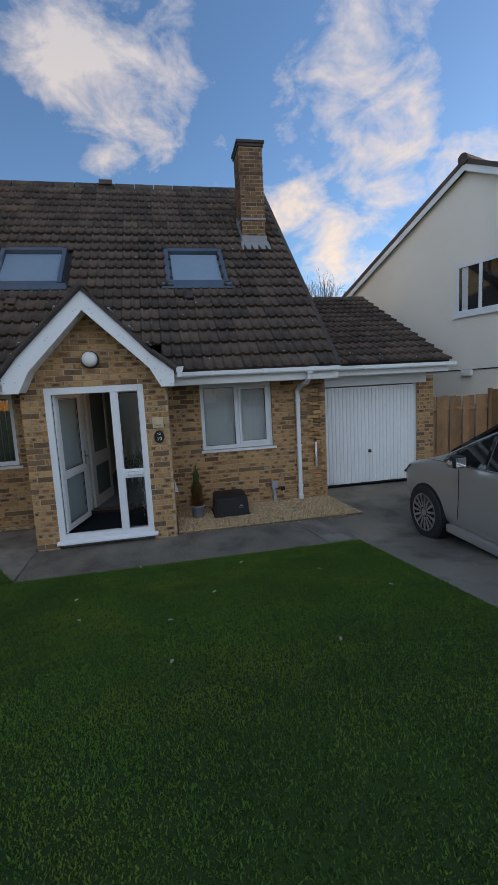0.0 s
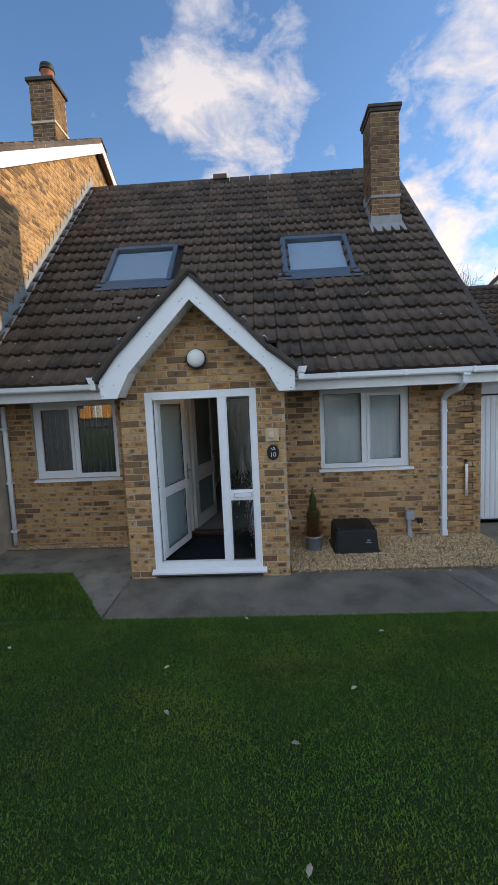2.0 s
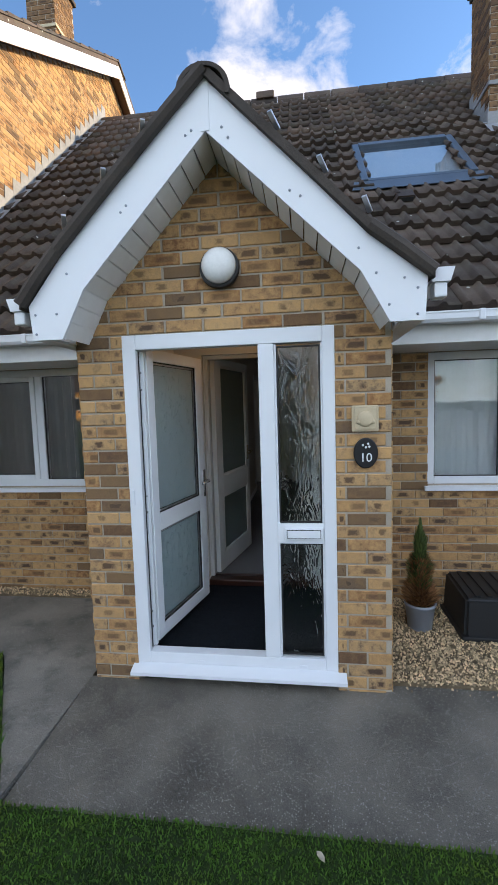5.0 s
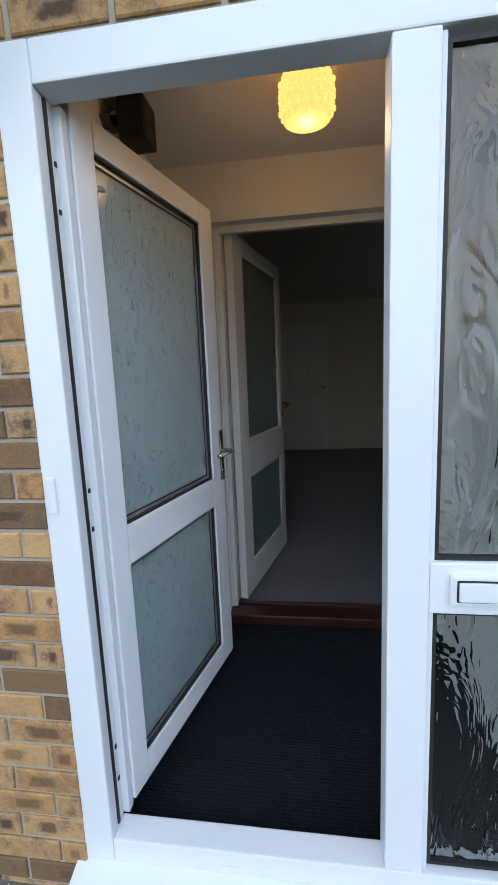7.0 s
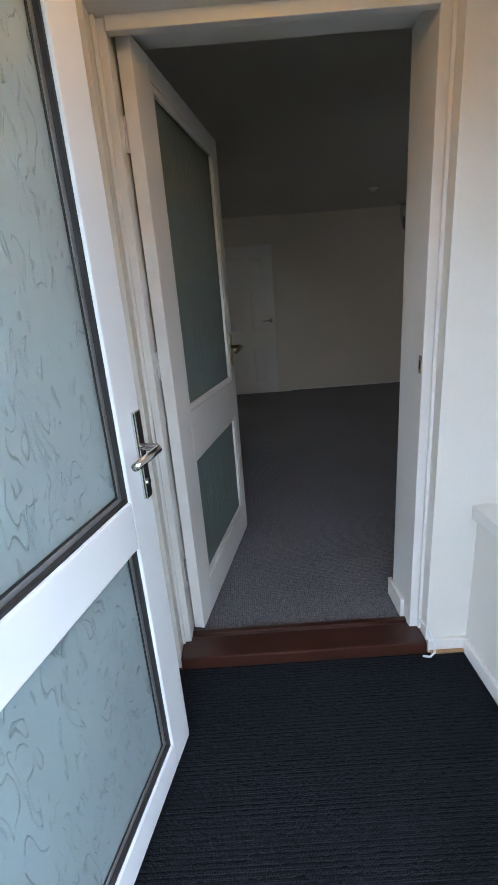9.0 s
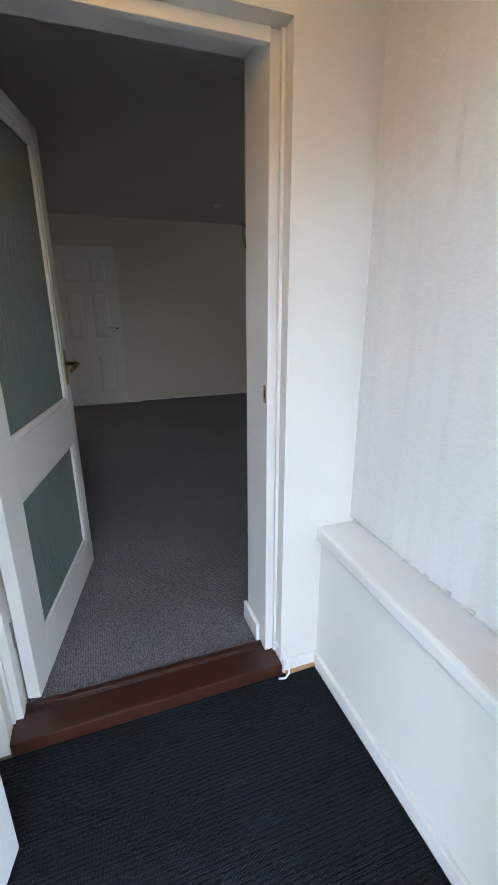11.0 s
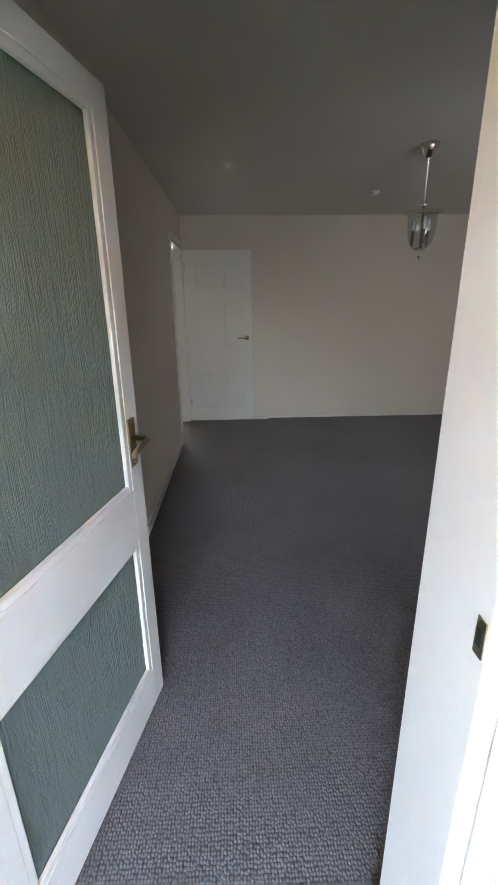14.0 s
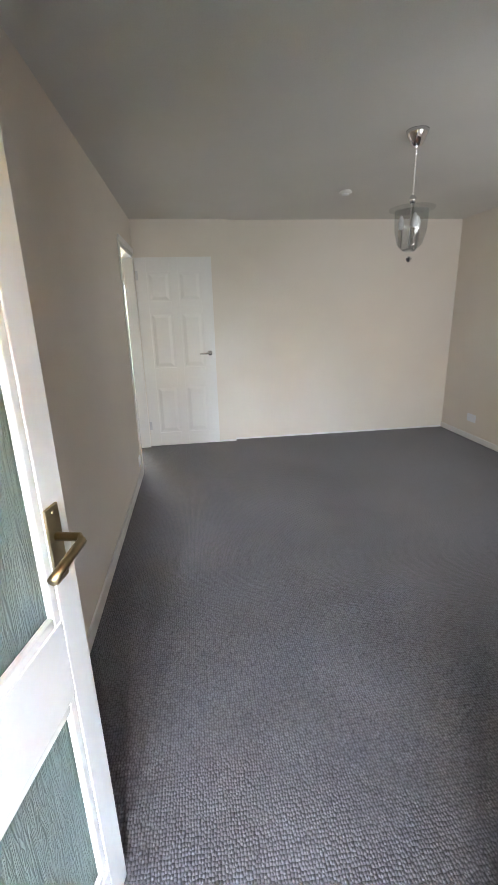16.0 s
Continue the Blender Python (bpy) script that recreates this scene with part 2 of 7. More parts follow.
def glass_material(name, tint=(0.93, 0.97, 0.97), rough=0.0, wave=0.0, scale=12.0, streak=1.0, cloud=0.0, ior=1.45, strokes=False):
    """Window glass; wave gives the cast pattern of obscured glass, streak its run down the pane."""
    m, n, l, p = shader(name)
    p.inputs["Base Color"].default_value = (*tint, 1)
    p.inputs["Transmission Weight"].default_value = 1
    p.inputs["Roughness"].default_value, p.inputs["IOR"].default_value = rough, ior
    if cloud:
        d, t, mx, mx2 = n.new("ShaderNodeBsdfDiffuse"), n.new("ShaderNodeBsdfTranslucent"), n.new("ShaderNodeMixShader"), n.new("ShaderNodeMixShader")
        d.inputs["Color"].default_value = t.inputs["Color"].default_value = (*tint, 1)
        mx.inputs[0].default_value, mx2.inputs[0].default_value = 0.45, cloud
        l.new(d.outputs[0], mx.inputs[1])
        l.new(t.outputs[0], mx.inputs[2])
        l.new(p.outputs[0], mx2.inputs[1])
        l.new(mx.outputs[0], mx2.inputs[2])
        l.new(mx2.outputs[0], n["Material Output"].inputs["Surface"])
        soft_parts = (d,)
    if wave:
        tc, mp, ns = n.new("ShaderNodeTexCoord"), n.new("ShaderNodeMapping"), n.new("ShaderNodeTexNoise")
        mp.inputs["Scale"].default_value = (1, 1, streak)
        l.new(tc.outputs["Object"], mp.inputs[0])
        l.new(mp.outputs[0], ns.inputs["Vector"])
        ns.inputs["Scale"].default_value, ns.inputs["Detail"].default_value, ns.inputs["Distortion"].default_value = scale, 2, 1.6
        ri = n.new("ShaderNodeMath")
        ri.operation = "PINGPONG"
        l.new(ns.outputs["Fac"], ri.inputs[0])
        ri.inputs[1].default_value = 0.11
        height = ri.outputs[0]
        if strokes:
            # separate short curling strokes on an otherwise smooth pane
            ns.inputs["Detail"].default_value, ns.inputs["Distortion"].default_value = 0.5, 0.9
            dif, thin, gap, cut, mul = n.new("ShaderNodeMath"), n.new("ShaderNodeMapRange"), n.new("ShaderNodeTexNoise"), n.new("ShaderNodeMapRange"), n.new("ShaderNodeMath")
            dif.operation, mul.operation = "PINGPONG", "MULTIPLY"
            dif.inputs[1].default_value = 0.13
            l.new(ns.outputs["Fac"], dif.inputs[0])
            thin.inputs["From Min"].default_value, thin.inputs["From Max"].default_value = 0.108, 0.13
            l.new(dif.outputs[0], thin.inputs["Value"])
            gap.inputs["Scale"].default_value = 18
            l.new(tc.outputs["Object"], gap.inputs["Vector"])
            cut.inputs["From Min"].default_value, cut.inputs["From Max"].default_value = 0.43, 0.53
            l.new(gap.outputs["Fac"], cut.inputs["Value"])
            l.new(thin.outputs[0], mul.inputs[0])
            l.new(cut.outputs[0], mul.inputs[1])
            height = mul.outputs[0]
        bp = n.new("ShaderNodeBump")
        bp.inputs["Strength"].default_value, bp.inputs["Distance"].default_value = wave, 0.010 if strokes else 0.03
        l.new(height, bp.inputs["Height"])
        l.new(bp.outputs[0], p.inputs["Normal"])
        for nd in (soft_parts if cloud else ()):
            l.new(bp.outputs[0], nd.inputs["Normal"])
    return m


def carpet_material(name, a, b, size, sheen=0.25):
    """Ribbed or looped carpet: rows of small tufts, darker between them, with wear."""
    m, n, l, p = shader(name)
    tc, mp = n.new("ShaderNodeTexCoord"), n.new("ShaderNodeMapping")
    mp.inputs["Scale"].default_value = (1 / size[0], 1 / size[1], 1)
    l.new(tc.outputs["Object"], mp.inputs[0])
    vor, big, mid = n.new("ShaderNodeTexVoronoi"), n.new("ShaderNodeTexNoise"), n.new("ShaderNodeTexNoise")
    vor.inputs["Scale"].default_value, vor.inputs["Randomness"].default_value = 1.0, 0.50
    l.new(mp.outputs[0], vor.inputs["Vector"])
    big.inputs["Scale"].default_value, big.inputs["Detail"].default_value = 1.3, 5
    mid.inputs["Scale"].default_value, mid.inputs["Detail"].default_value = 45, 4
    l.new(tc.outputs["Object"], big.inputs["Vector"])
    l.new(tc.outputs["Object"], mid.inputs["Vector"])
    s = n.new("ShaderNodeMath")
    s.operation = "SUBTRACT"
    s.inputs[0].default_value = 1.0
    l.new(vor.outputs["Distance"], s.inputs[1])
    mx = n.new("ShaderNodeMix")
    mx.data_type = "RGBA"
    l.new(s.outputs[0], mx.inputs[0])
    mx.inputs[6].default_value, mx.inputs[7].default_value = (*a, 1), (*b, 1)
    g = n.new("ShaderNodeMath")
    g.operation = "MULTIPLY_ADD"
    l.new(mid.outputs["Fac"], g.inputs[0])
    g.inputs[1].default_value, g.inputs[2].default_value = 0.9, 0.1
    g2 = n.new("ShaderNodeMath")
    g2.operation = "ADD"
    l.new(g.outputs[0], g2.inputs[0])
    l.new(big.outputs["Fac"], g2.inputs[1])
    sc = n.new("ShaderNodeVectorMath")
    sc.operation = "SCALE"
    l.new(mx.outputs[2], sc.inputs[0])
    l.new(g2.outputs[0], sc.inputs["Scale"])
    l.new(sc.outputs[0], p.inputs["Base Color"])
    p.inputs["Roughness"].default_value, p.inputs["Specular IOR Level"].default_value = 0.95, 0.1
    p.inputs["Sheen Weight"].default_value, p.inputs["Sheen Roughness"].default_value = sheen, 0.5
    bp = n.new("ShaderNodeBump")
    bp.inputs["Strength"].default_value, bp.inputs["Distance"].default_value = 0.8, 0.006
    l.new(s.outputs[0], bp.inputs["Height"])
    l.new(bp.outputs[0], p.inputs["Normal"])
    return m


BRICK = brick_material("buff brick", (0.49, 0.305, 0.145), (0.26, 0.125, 0.055), (0.060, 0.038, 0.030))
# browner and darker than BRICK, for both chimney stacks
BRICK_STACK = brick_material("dark brown chimney brick", (0.22, 0.130, 0.066), (0.15, 0.084, 0.045), (0.05, 0.034, 0.028))
MORTAR = surface("mortar", (0.40, 0.345, 0.275), 0.95, vary=0.25, fine=150, coarse=4, bump=0.4)
TILE = surface("roof tile", (0.066, 0.044, 0.032), 0.7, vary=0.55, fine=90, coarse=2.2, bump=0.5, stain=(0.13, 0.13, 0.09), stain_amount=0.35, piece=0.5, spots=((0.45, 0.46, 0.42), 7.0, 0.11, 0.35))
FELT = surface("roof underlay", (0.03, 0.026, 0.024), 0.95, bump=0.2)
VERGE = surface("verge mortar", (0.06, 0.048, 0.040), 0.9, vary=0.35, fine=110, coarse=5, bump=0.5, stain=(0.05, 0.045, 0.04), stain_amount=0.6)
UPVC = surface("white plastic", (0.74, 0.76, 0.79), 0.36, vary=0.03, fine=8, coarse=1.2, bump=0.0)
UPVC_OLD = surface("weathered white plastic", (0.78, 0.78, 0.77), 0.4, vary=0.06, fine=20, coarse=2, bump=0.03, stain=(0.55, 0.53, 0.48), stain_amount=0.25)
GASKET = surface("black rubber", (0.015, 0.015, 0.016), 0.6, bump=0)
PAINT = surface("white gloss paint", (0.74, 0.73, 0.71), 0.4, vary=0.04, fine=30, coarse=2, bump=0.06)
PLASTER = surface("cream wall paint", (0.72, 0.70, 0.66), 0.85, vary=0.035, fine=120, coarse=1.5, bump=0.12)
ROOMWALL = surface("magnolia wall paint", (0.70, 0.64, 0.565), 0.88, vary=0.05, fine=90, coarse=1.1, bump=0.15)
CEILING = surface("ceiling paint", (0.66, 0.64, 0.60), 0.95, vary=0.05, fine=140, coarse=1.5, bump=0.35)
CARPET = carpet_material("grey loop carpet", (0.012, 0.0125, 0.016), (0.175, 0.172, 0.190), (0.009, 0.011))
MAT_RIB = carpet_material("black ribbed matting", (0.0002, 0.0002, 0.0003), (0.0115, 0.0150, 0.0200), (0.020, 0.011), 0.01)
WOOD = surface("varnished hardwood", (0.042, 0.015, 0.010), 0.3, vary=0.3, fine=45, coarse=6, bump=0.08)
CHROME = surface("chrome", (0.75, 0.75, 0.76), 0.12, 1.0, vary=0.02, bump=0)
BRASS = surface("aged brass", (0.42, 0.34, 0.2), 0.28, 1.0, vary=0.2, bump=0)
STEEL = surface("galvanised clip", (0.6, 0.6, 0.62), 0.35, 0.9, bump=0)
GLASS = glass_material("window glass", (0.98, 0.99, 0.99), ior=1.7)
GLASS_CLEAR = glass_material("clear window glass", (0.98, 1.0, 1.0), ior=1.4)
OBSCURE = glass_material("obscured glass", (0.74, 0.88, 0.92), 0.13, 0.8, 32.0, 0.30, 0.36, strokes=True)
OBSCURE_SIDE = glass_material("clear cast glass", (0.80, 0.88, 0.90), 0.0, 0.7, 11.0, 0.3, 0.0)
OBSCURE_IN = glass_material("rolled obscured glass", (0.50, 0.62, 0.62), 0.25, 1.0, 60.0, 0.07, 0.42)
LEAD = surface("lead flashing", (0.25, 0.255, 0.265), 0.7, 0.15, vary=0.2, fine=40, coarse=5, bump=0.2)
RENDER_WALL = surface("cream render", (0.82, 0.76, 0.66), 0.95, vary=0.05, fine=160, coarse=1.0, bump=0.4)
CONCRETE = surface("dark concrete path", (0.130, 0.116, 0.094), 0.76, vary=0.8, fine=170, coarse=2.1, bump=1.0, stain=(0.17, 0.155, 0.13), stain_amount=0.7, spots=((0.40, 0.385, 0.35), 105, 0.34, 0.42))
DRIVE = surface("stained drive concrete", (0.19, 0.168, 0.132), 0.85, vary=0.5, fine=110, coarse=0.8, bump=0.7, stain=(0.065, 0.058, 0.05), stain_amount=0.85)
CONCRETE_L = surface("worn concrete", (0.20, 0.183, 0.155), 0.8, vary=0.5, fine=120, coarse=1.8, bump=0.8, stain=(0.07, 0.068, 0.06), stain_amount=0.9, spots=((0.36, 0.34, 0.30), 100, 0.34, 0.42))
SOIL = surface("soil and turf", (0.020, 0.043, 0.003), 0.95, vary=0.5, fine=60, coarse=1.2, bump=0.6)
ASPHALT = surface("asphalt", (0.05, 0.05, 0.052), 0.9, vary=0.3, fine=200, coarse=2, bump=0.4)
FENCE = surface("treated fence timber", (0.34, 0.20, 0.10), 0.8, vary=0.3, fine=30, coarse=4, bump=0.2, piece=0.2)
GARAGE_WHITE = surface("white enamelled steel", (0.80, 0.82, 0.84), 0.35, vary=0.03, fine=12, coarse=1, bump=0)
DARKPLASTIC = surface("black plastic", (0.012, 0.012, 0.013), 0.55, vary=0.2, fine=150, coarse=4, bump=0.15)
GREYPLASTIC = surface("grey plastic", (0.30, 0.33, 0.38), 0.5, vary=0.06, bump=0.03)
SILVER = surface("silver car paint", (0.50, 0.48, 0.45), 0.3, 0.55, vary=0.03, fine=300, coarse=2, bump=0)
TYRE = surface("tyre rubber", (0.02, 0.02, 0.021), 0.8, vary=0.2, fine=80, bump=0.1)
CARGLASS = surface("dark tinted glass", (0.012, 0.014, 0.016), 0.04, vary=0.0, bump=0, spec=0.8)
SLATE = surface("black slate plate", (0.012, 0.012, 0.014), 0.35, bump=0.05)
STONE = surface("cast stone", (0.55, 0.45, 0.30), 0.85, vary=0.12, fine=120, coarse=10, bump=0.3)
LAMPGLASS = surface("opal glass", (0.78, 0.78, 0.76), 0.25, bump=0)


def fabric(name, base, through_light):
    """Thin cloth: part of the light passes through it."""
    m, n, l, p = shader(name)
    tc, ns = n.new("ShaderNodeTexCoord"), n.new("ShaderNodeTexNoise")
    mp = n.new("ShaderNodeMapping")
    mp.inputs["Scale"].default_value = (1, 1, 6)
    l.new(tc.outputs["Object"], mp.inputs[0])
    l.new(mp.outputs[0], ns.inputs["Vector"])
    ns.inputs["Scale"].default_value, ns.inputs["Detail"].default_value = 60, 4
    ra = n.new("ShaderNodeMapRange")
    l.new(ns.outputs["Fac"], ra.inputs[0])
    ra.inputs[3].default_value, ra.inputs[4].default_value = 0.88, 1.08
    sc = n.new("ShaderNodeVectorMath")
    sc.operation = "SCALE"
    sc.inputs[0].default_value = base
    l.new(ra.outputs[0], sc.inputs["Scale"])
    d, t, mx = n.new("ShaderNodeBsdfDiffuse"), n.new("ShaderNodeBsdfTranslucent"), n.new("ShaderNodeMixShader")
    l.new(sc.outputs[0], d.inputs["Color"])
    l.new(sc.outputs[0], t.inputs["Color"])
    mx.inputs[0].default_value = through_light
    l.new(d.outputs[0], mx.inputs[1])
    l.new(t.outputs[0], mx.inputs[2])
    l.new(mx.outputs[0], n["Material Output"].inputs["Surface"])
    return m


BLIND = fabric("white fabric blind", (0.86, 0.86, 0.85), 0.4)
BLIND_FRONT = fabric("dense white fabric blind", (0.93, 0.95, 0.96), 0.03)
# pale blue that paints the sky's reflection in the roof windows
SKY_REFLECTION = surface("painted pale blue sky reflection", (0.40, 0.50, 0.60), 0.85, vary=0.05, fine=200, coarse=8, bump=0.1)
BLIND_DARK = surface("grey fabric blind", (0.13, 0.135, 0.145), 0.85, vary=0.05, fine=200, coarse=8, bump=0.1)
ROOFFRAME = surface("blue grey window cladding", (0.10, 0.13, 0.17), 0.4, 0.4, bump=0)

# ---- shapes ----


def link_mesh(name, bm, material, parent=None, label="", smooth=False):
    me = bpy.data.meshes.new(name)
    bmesh.ops.recalc_face_normals(bm, faces=bm.faces[:])
    bm.to_mesh(me)
    bm.free()
    if smooth:
        for f in me.polygons:
            f.use_smooth = True
    me.materials.append(material)
    ob = new(name, me)
    if parent is not None:
        ob.parent = parent
    if label:
        ob["label"] = label
    return ob


def part(name, bm, material, parent, label="", smooth=False):
    return link_mesh(name, bm, material, parent, label, smooth)


def thing(name, label, category, at=(0, 0, 0), rz=0.0, group=""):
    e = new(name)
    e.matrix_basis = pose(*at, 0, 0, rz)
    return tagged(e, label, category, group)


def setting(name, bm, material, label, category="structure", smooth=False):
    return tagged(link_mesh(name, bm, material, None, "", smooth), label, category, kind="structure")


def add_box(bm, lo, hi, bevel=0.0):
    sub = bmesh.new()
    bmesh.ops.create_cube(sub, size=1)
    for v in sub.verts:
        v.co = Vector([lo[i] + (v.co[i] + 0.5) * (hi[i] - lo[i]) for i in range(3)])
    if bevel:
        bmesh.ops.bevel(sub, geom=sub.edges[:], offset=bevel, segments=2, affect="EDGES", profile=0.6)
    me = bpy.data.meshes.new("tmp")
    sub.to_mesh(me)
    sub.free()
    bm.from_mesh(me)
    bpy.data.meshes.remove(me)
    return bm


def box(lo, hi, bevel=0.0):
    return add_box(bmesh.new(), lo, hi, bevel)


def add_prism(bm, outline, depth):
    """outline: points; each is pushed along the vector depth to close a solid."""
    a = [bm.verts.new(p) for p in outline]
    b = [bm.verts.new(Vector(p) + Vector(depth)) for p in outline]
    bm.faces.new(a)
    bm.faces.new(b[::-1])
    for i in range(len(a)):
        j = (i + 1) % len(a)
        bm.faces.new((a[i], b[i], b[j], a[j]))
    return bm


def prism(outline, depth):
    return add_prism(bmesh.new(), outline, depth)


def add_turned(bm, profile, at, axis="z", steps=24):
    """A turned body: profile of (radius, height) about an axis through at."""
    rings = []
    for r, h in profile:
        ring = []
        for i in range(steps):
            a = 2 * math.pi * i / steps
            x, y = r * math.cos(a), r * math.sin(a)
            v = {"z": (x, y, h), "y": (x, h, y), "x": (h, x, y)}[axis]
            ring.append(bm.verts.new(Vector(at) + Vector(v)))
        rings.append(ring)
    for p, q in zip(rings, rings[1:]):
        for i in range(steps):
            j = (i + 1) % steps
            bm.faces.new((p[i], p[j], q[j], q[i]))
    for ring in (rings[0], rings[-1]):
        bm.faces.new(ring)
    return bm


def turned(profile, at, axis="z", steps=24):
    return add_turned(bmesh.new(), profile, at, axis, steps)


def add_tube(bm, points, radius, sides=10):
    pts = [Vector(p) for p in points]
    rings = []
    for i, p in enumerate(pts):
        d = (pts[min(i + 1, len(pts) - 1)] - pts[max(i - 1, 0)]).normalized()
        u = d.orthogonal().normalized() if i == 0 else (u - d * u.dot(d)).normalized()
        w = d.cross(u)
        rings.append([bm.verts.new(p + radius * (math.cos(2 * math.pi * k / sides) * u + math.sin(2 * math.pi * k / sides) * w)) for k in range(sides)])
    for a, b in zip(rings, rings[1:]):
        for k in range(sides):
            bm.faces.new((a[k], a[(k + 1) % sides], b[(k + 1) % sides], b[k]))
    bm.faces.new(rings[0][::-1])
    bm.faces.new(rings[-1])
    return bm


def tube(points, radius, sides=10):
    return add_tube(bmesh.new(), points, radius, sides)


def holed_wall(along, lo, hi, zlo, zhi, front, backface, holes=()):
    """A wall along 'x' or 'y' from lo to hi, between two faces, with openings (lo, hi, zlo, zhi) that go through it."""
    us = sorted({lo, hi, *[h[0] for h in holes], *[h[1] for h in holes]})
    zs = sorted({zlo, zhi, *[h[2] for h in holes], *[h[3] for h in holes]})
    us, zs = [u for u in us if lo <= u <= hi], [z for z in zs if zlo <= z <= zhi]
    bm, seen = bmesh.new(), {}

    def vert(i, k, side):
        if (i, k, side) not in seen:
            d = backface if side else front
            seen[i, k, side] = bm.verts.new((us[i], d, zs[k]) if along == "x" else (d, us[i], zs[k]))
        return seen[i, k, side]

    def solid(i, k):
        if not (0 <= i < len(us) - 1 and 0 <= k < len(zs) - 1):
            return False
        u, z = (us[i] + us[i + 1]) / 2, (zs[k] + zs[k + 1]) / 2
        return not any(h[0] < u < h[1] and h[2] < z < h[3] for h in holes)

    for i in range(len(us) - 1):
        for k in range(len(zs) - 1):
            if not solid(i, k):
                continue
            for s in (0, 1):
                bm.faces.new([vert(*c, s) for c in ((i, k), (i + 1, k), (i + 1, k + 1), (i, k + 1))])
            for (di, dk), (a, b) in (((-1, 0), ((i, k), (i, k + 1))), ((1, 0), ((i + 1, k), (i + 1, k + 1))), ((0, -1), ((i, k), (i + 1, k))), ((0, 1), ((i, k + 1), (i + 1, k + 1)))):
                if not solid(i + di, k + dk):
                    bm.faces.new((vert(*a, 0), vert(*b, 0), vert(*b, 1), vert(*a, 1)))
    return bm


# bricks: 215 x 65 mm faces, 10 mm joints, each a little proud of the mortar
BRICK_MESH = {}


def brick_data(length):
    """Corner list of one brick face with softened arrises, centred on its face."""
    h, c, d = 0.0325, 0.0035, 0.008
    w = length / 2
    v = [(-w, 0, -h), (w, 0, -h), (w, 0, h), (-w, 0, h), (-w, d - c, -h), (w, d - c, -h), (w, d - c, h), (-w, d - c, h),
         (-w + c, d, -h + c), (w - c, d, -h + c), (w - c, d, h - c), (-w + c, d, h - c)]
    f = [(8, 9, 10, 11)] + [(4 + i, 4 + (i + 1) % 4, 8 + (i + 1) % 4, 8 + i) for i in range(4)] + [(i, (i + 1) % 4, 4 + (i + 1) % 4, 4 + i) for i in range(4)]
    return v, f


def brick_uv(me, spans):
    layer = me.uv_layers.new(name="UVMap")
    co = np.empty(len(me.vertices) * 3)
    me.vertices.foreach_get("co", co)
    co = co.reshape(-1, 3)
    idx = np.empty(len(me.loops), int)
    me.loops.foreach_get("vertex_index", idx)
    k = idx // 12
    uv = np.stack([np.asarray(spans)[k, 0] * 0 + ((idx % 4 == 1) | (idx % 4 == 2)), (idx % 4 >= 2)], 1).astype(float)
    layer.data.foreach_set("uv", uv.ravel())


def lay_bricks(parent, origin, along, outward, solid, zlo, zhi, single=None, offset=0.0, material=None):
    """Courses of bricks on a wall face. solid(z) gives the stretches (u0, u1) that stand at a height; single(u, z) picks the bricks
    that are objects of their own, at most 300; the rest is one part."""
    o, u, w = Vector(origin), Vector(along).normalized(), Vector(outward).normalized()
    turn = Matrix((u, w, Vector((0, 0, 1)))).transposed()
    rv, rf, spans, made, course = [], [], [], 0, 0
    material = material or BRICK
    z = zlo + 0.0375
    while z + 0.03 < zhi:
        for a, b in solid(z):
            start = math.floor(a / 0.225) * 0.225 - (0.1125 if course % 2 else 0) + offset
            p = start
            while p < b:
                s, e = max(p + 0.005, a), min(p + 0.220, b)
                p += 0.225
                if e - s < 0.035:
                    continue
                mid, length = (s + e) / 2, round(e - s, 2)
                out = random.uniform(-0.0025, 0.0015)
                at = o + u * mid + Vector((0, 0, z)) + w * out
                if made < 300 and single is not None and single(mid, z):
                    if (length, material.name) not in BRICK_MESH:
                        me = bpy.data.meshes.new("brick")
                        v, f = brick_data(length)
                        me.from_pydata(v, [], f)
                        brick_uv(me, [(0, 1)])
                        me.materials.append(material)
                        BRICK_MESH[length, material.name] = me
                    ob = new("brick", BRICK_MESH[length, material.name])
                    ob.parent = parent
                    ob.matrix_basis = Matrix.Translation(at) @ turn.to_4x4()
                    made += 1
                else:
                    v, f = brick_data(length)
                    base = len(rv)
                    rv += [at + turn @ Vector(q) for q in v]
                    rf += [tuple(base + i for i in face) for face in f]
                    spans.append((0, 1))
        z += 0.075
        course += 1
    if rv:
        me = bpy.data.meshes.new("brickwork")
        me.from_pydata(rv, [], rf)
        brick_uv(me, spans)
        me.materials.append(material)
        ob = new("brickwork", me)
        ob.parent = parent
        ob["kind"] = "stuff"


def less(stretch, gaps):
    """A stretch (a, b) without the gaps."""
    out = [stretch]
    for g0, g1 in gaps:
        nxt = []
        for a, b in out:
            if g1 <= a or g0 >= b:
                nxt.append((a, b))
            else:
                if g0 > a:
                    nxt.append((a, g0))
                if g1 < b:
                    nxt.append((g1, b))
        out = nxt
    return out


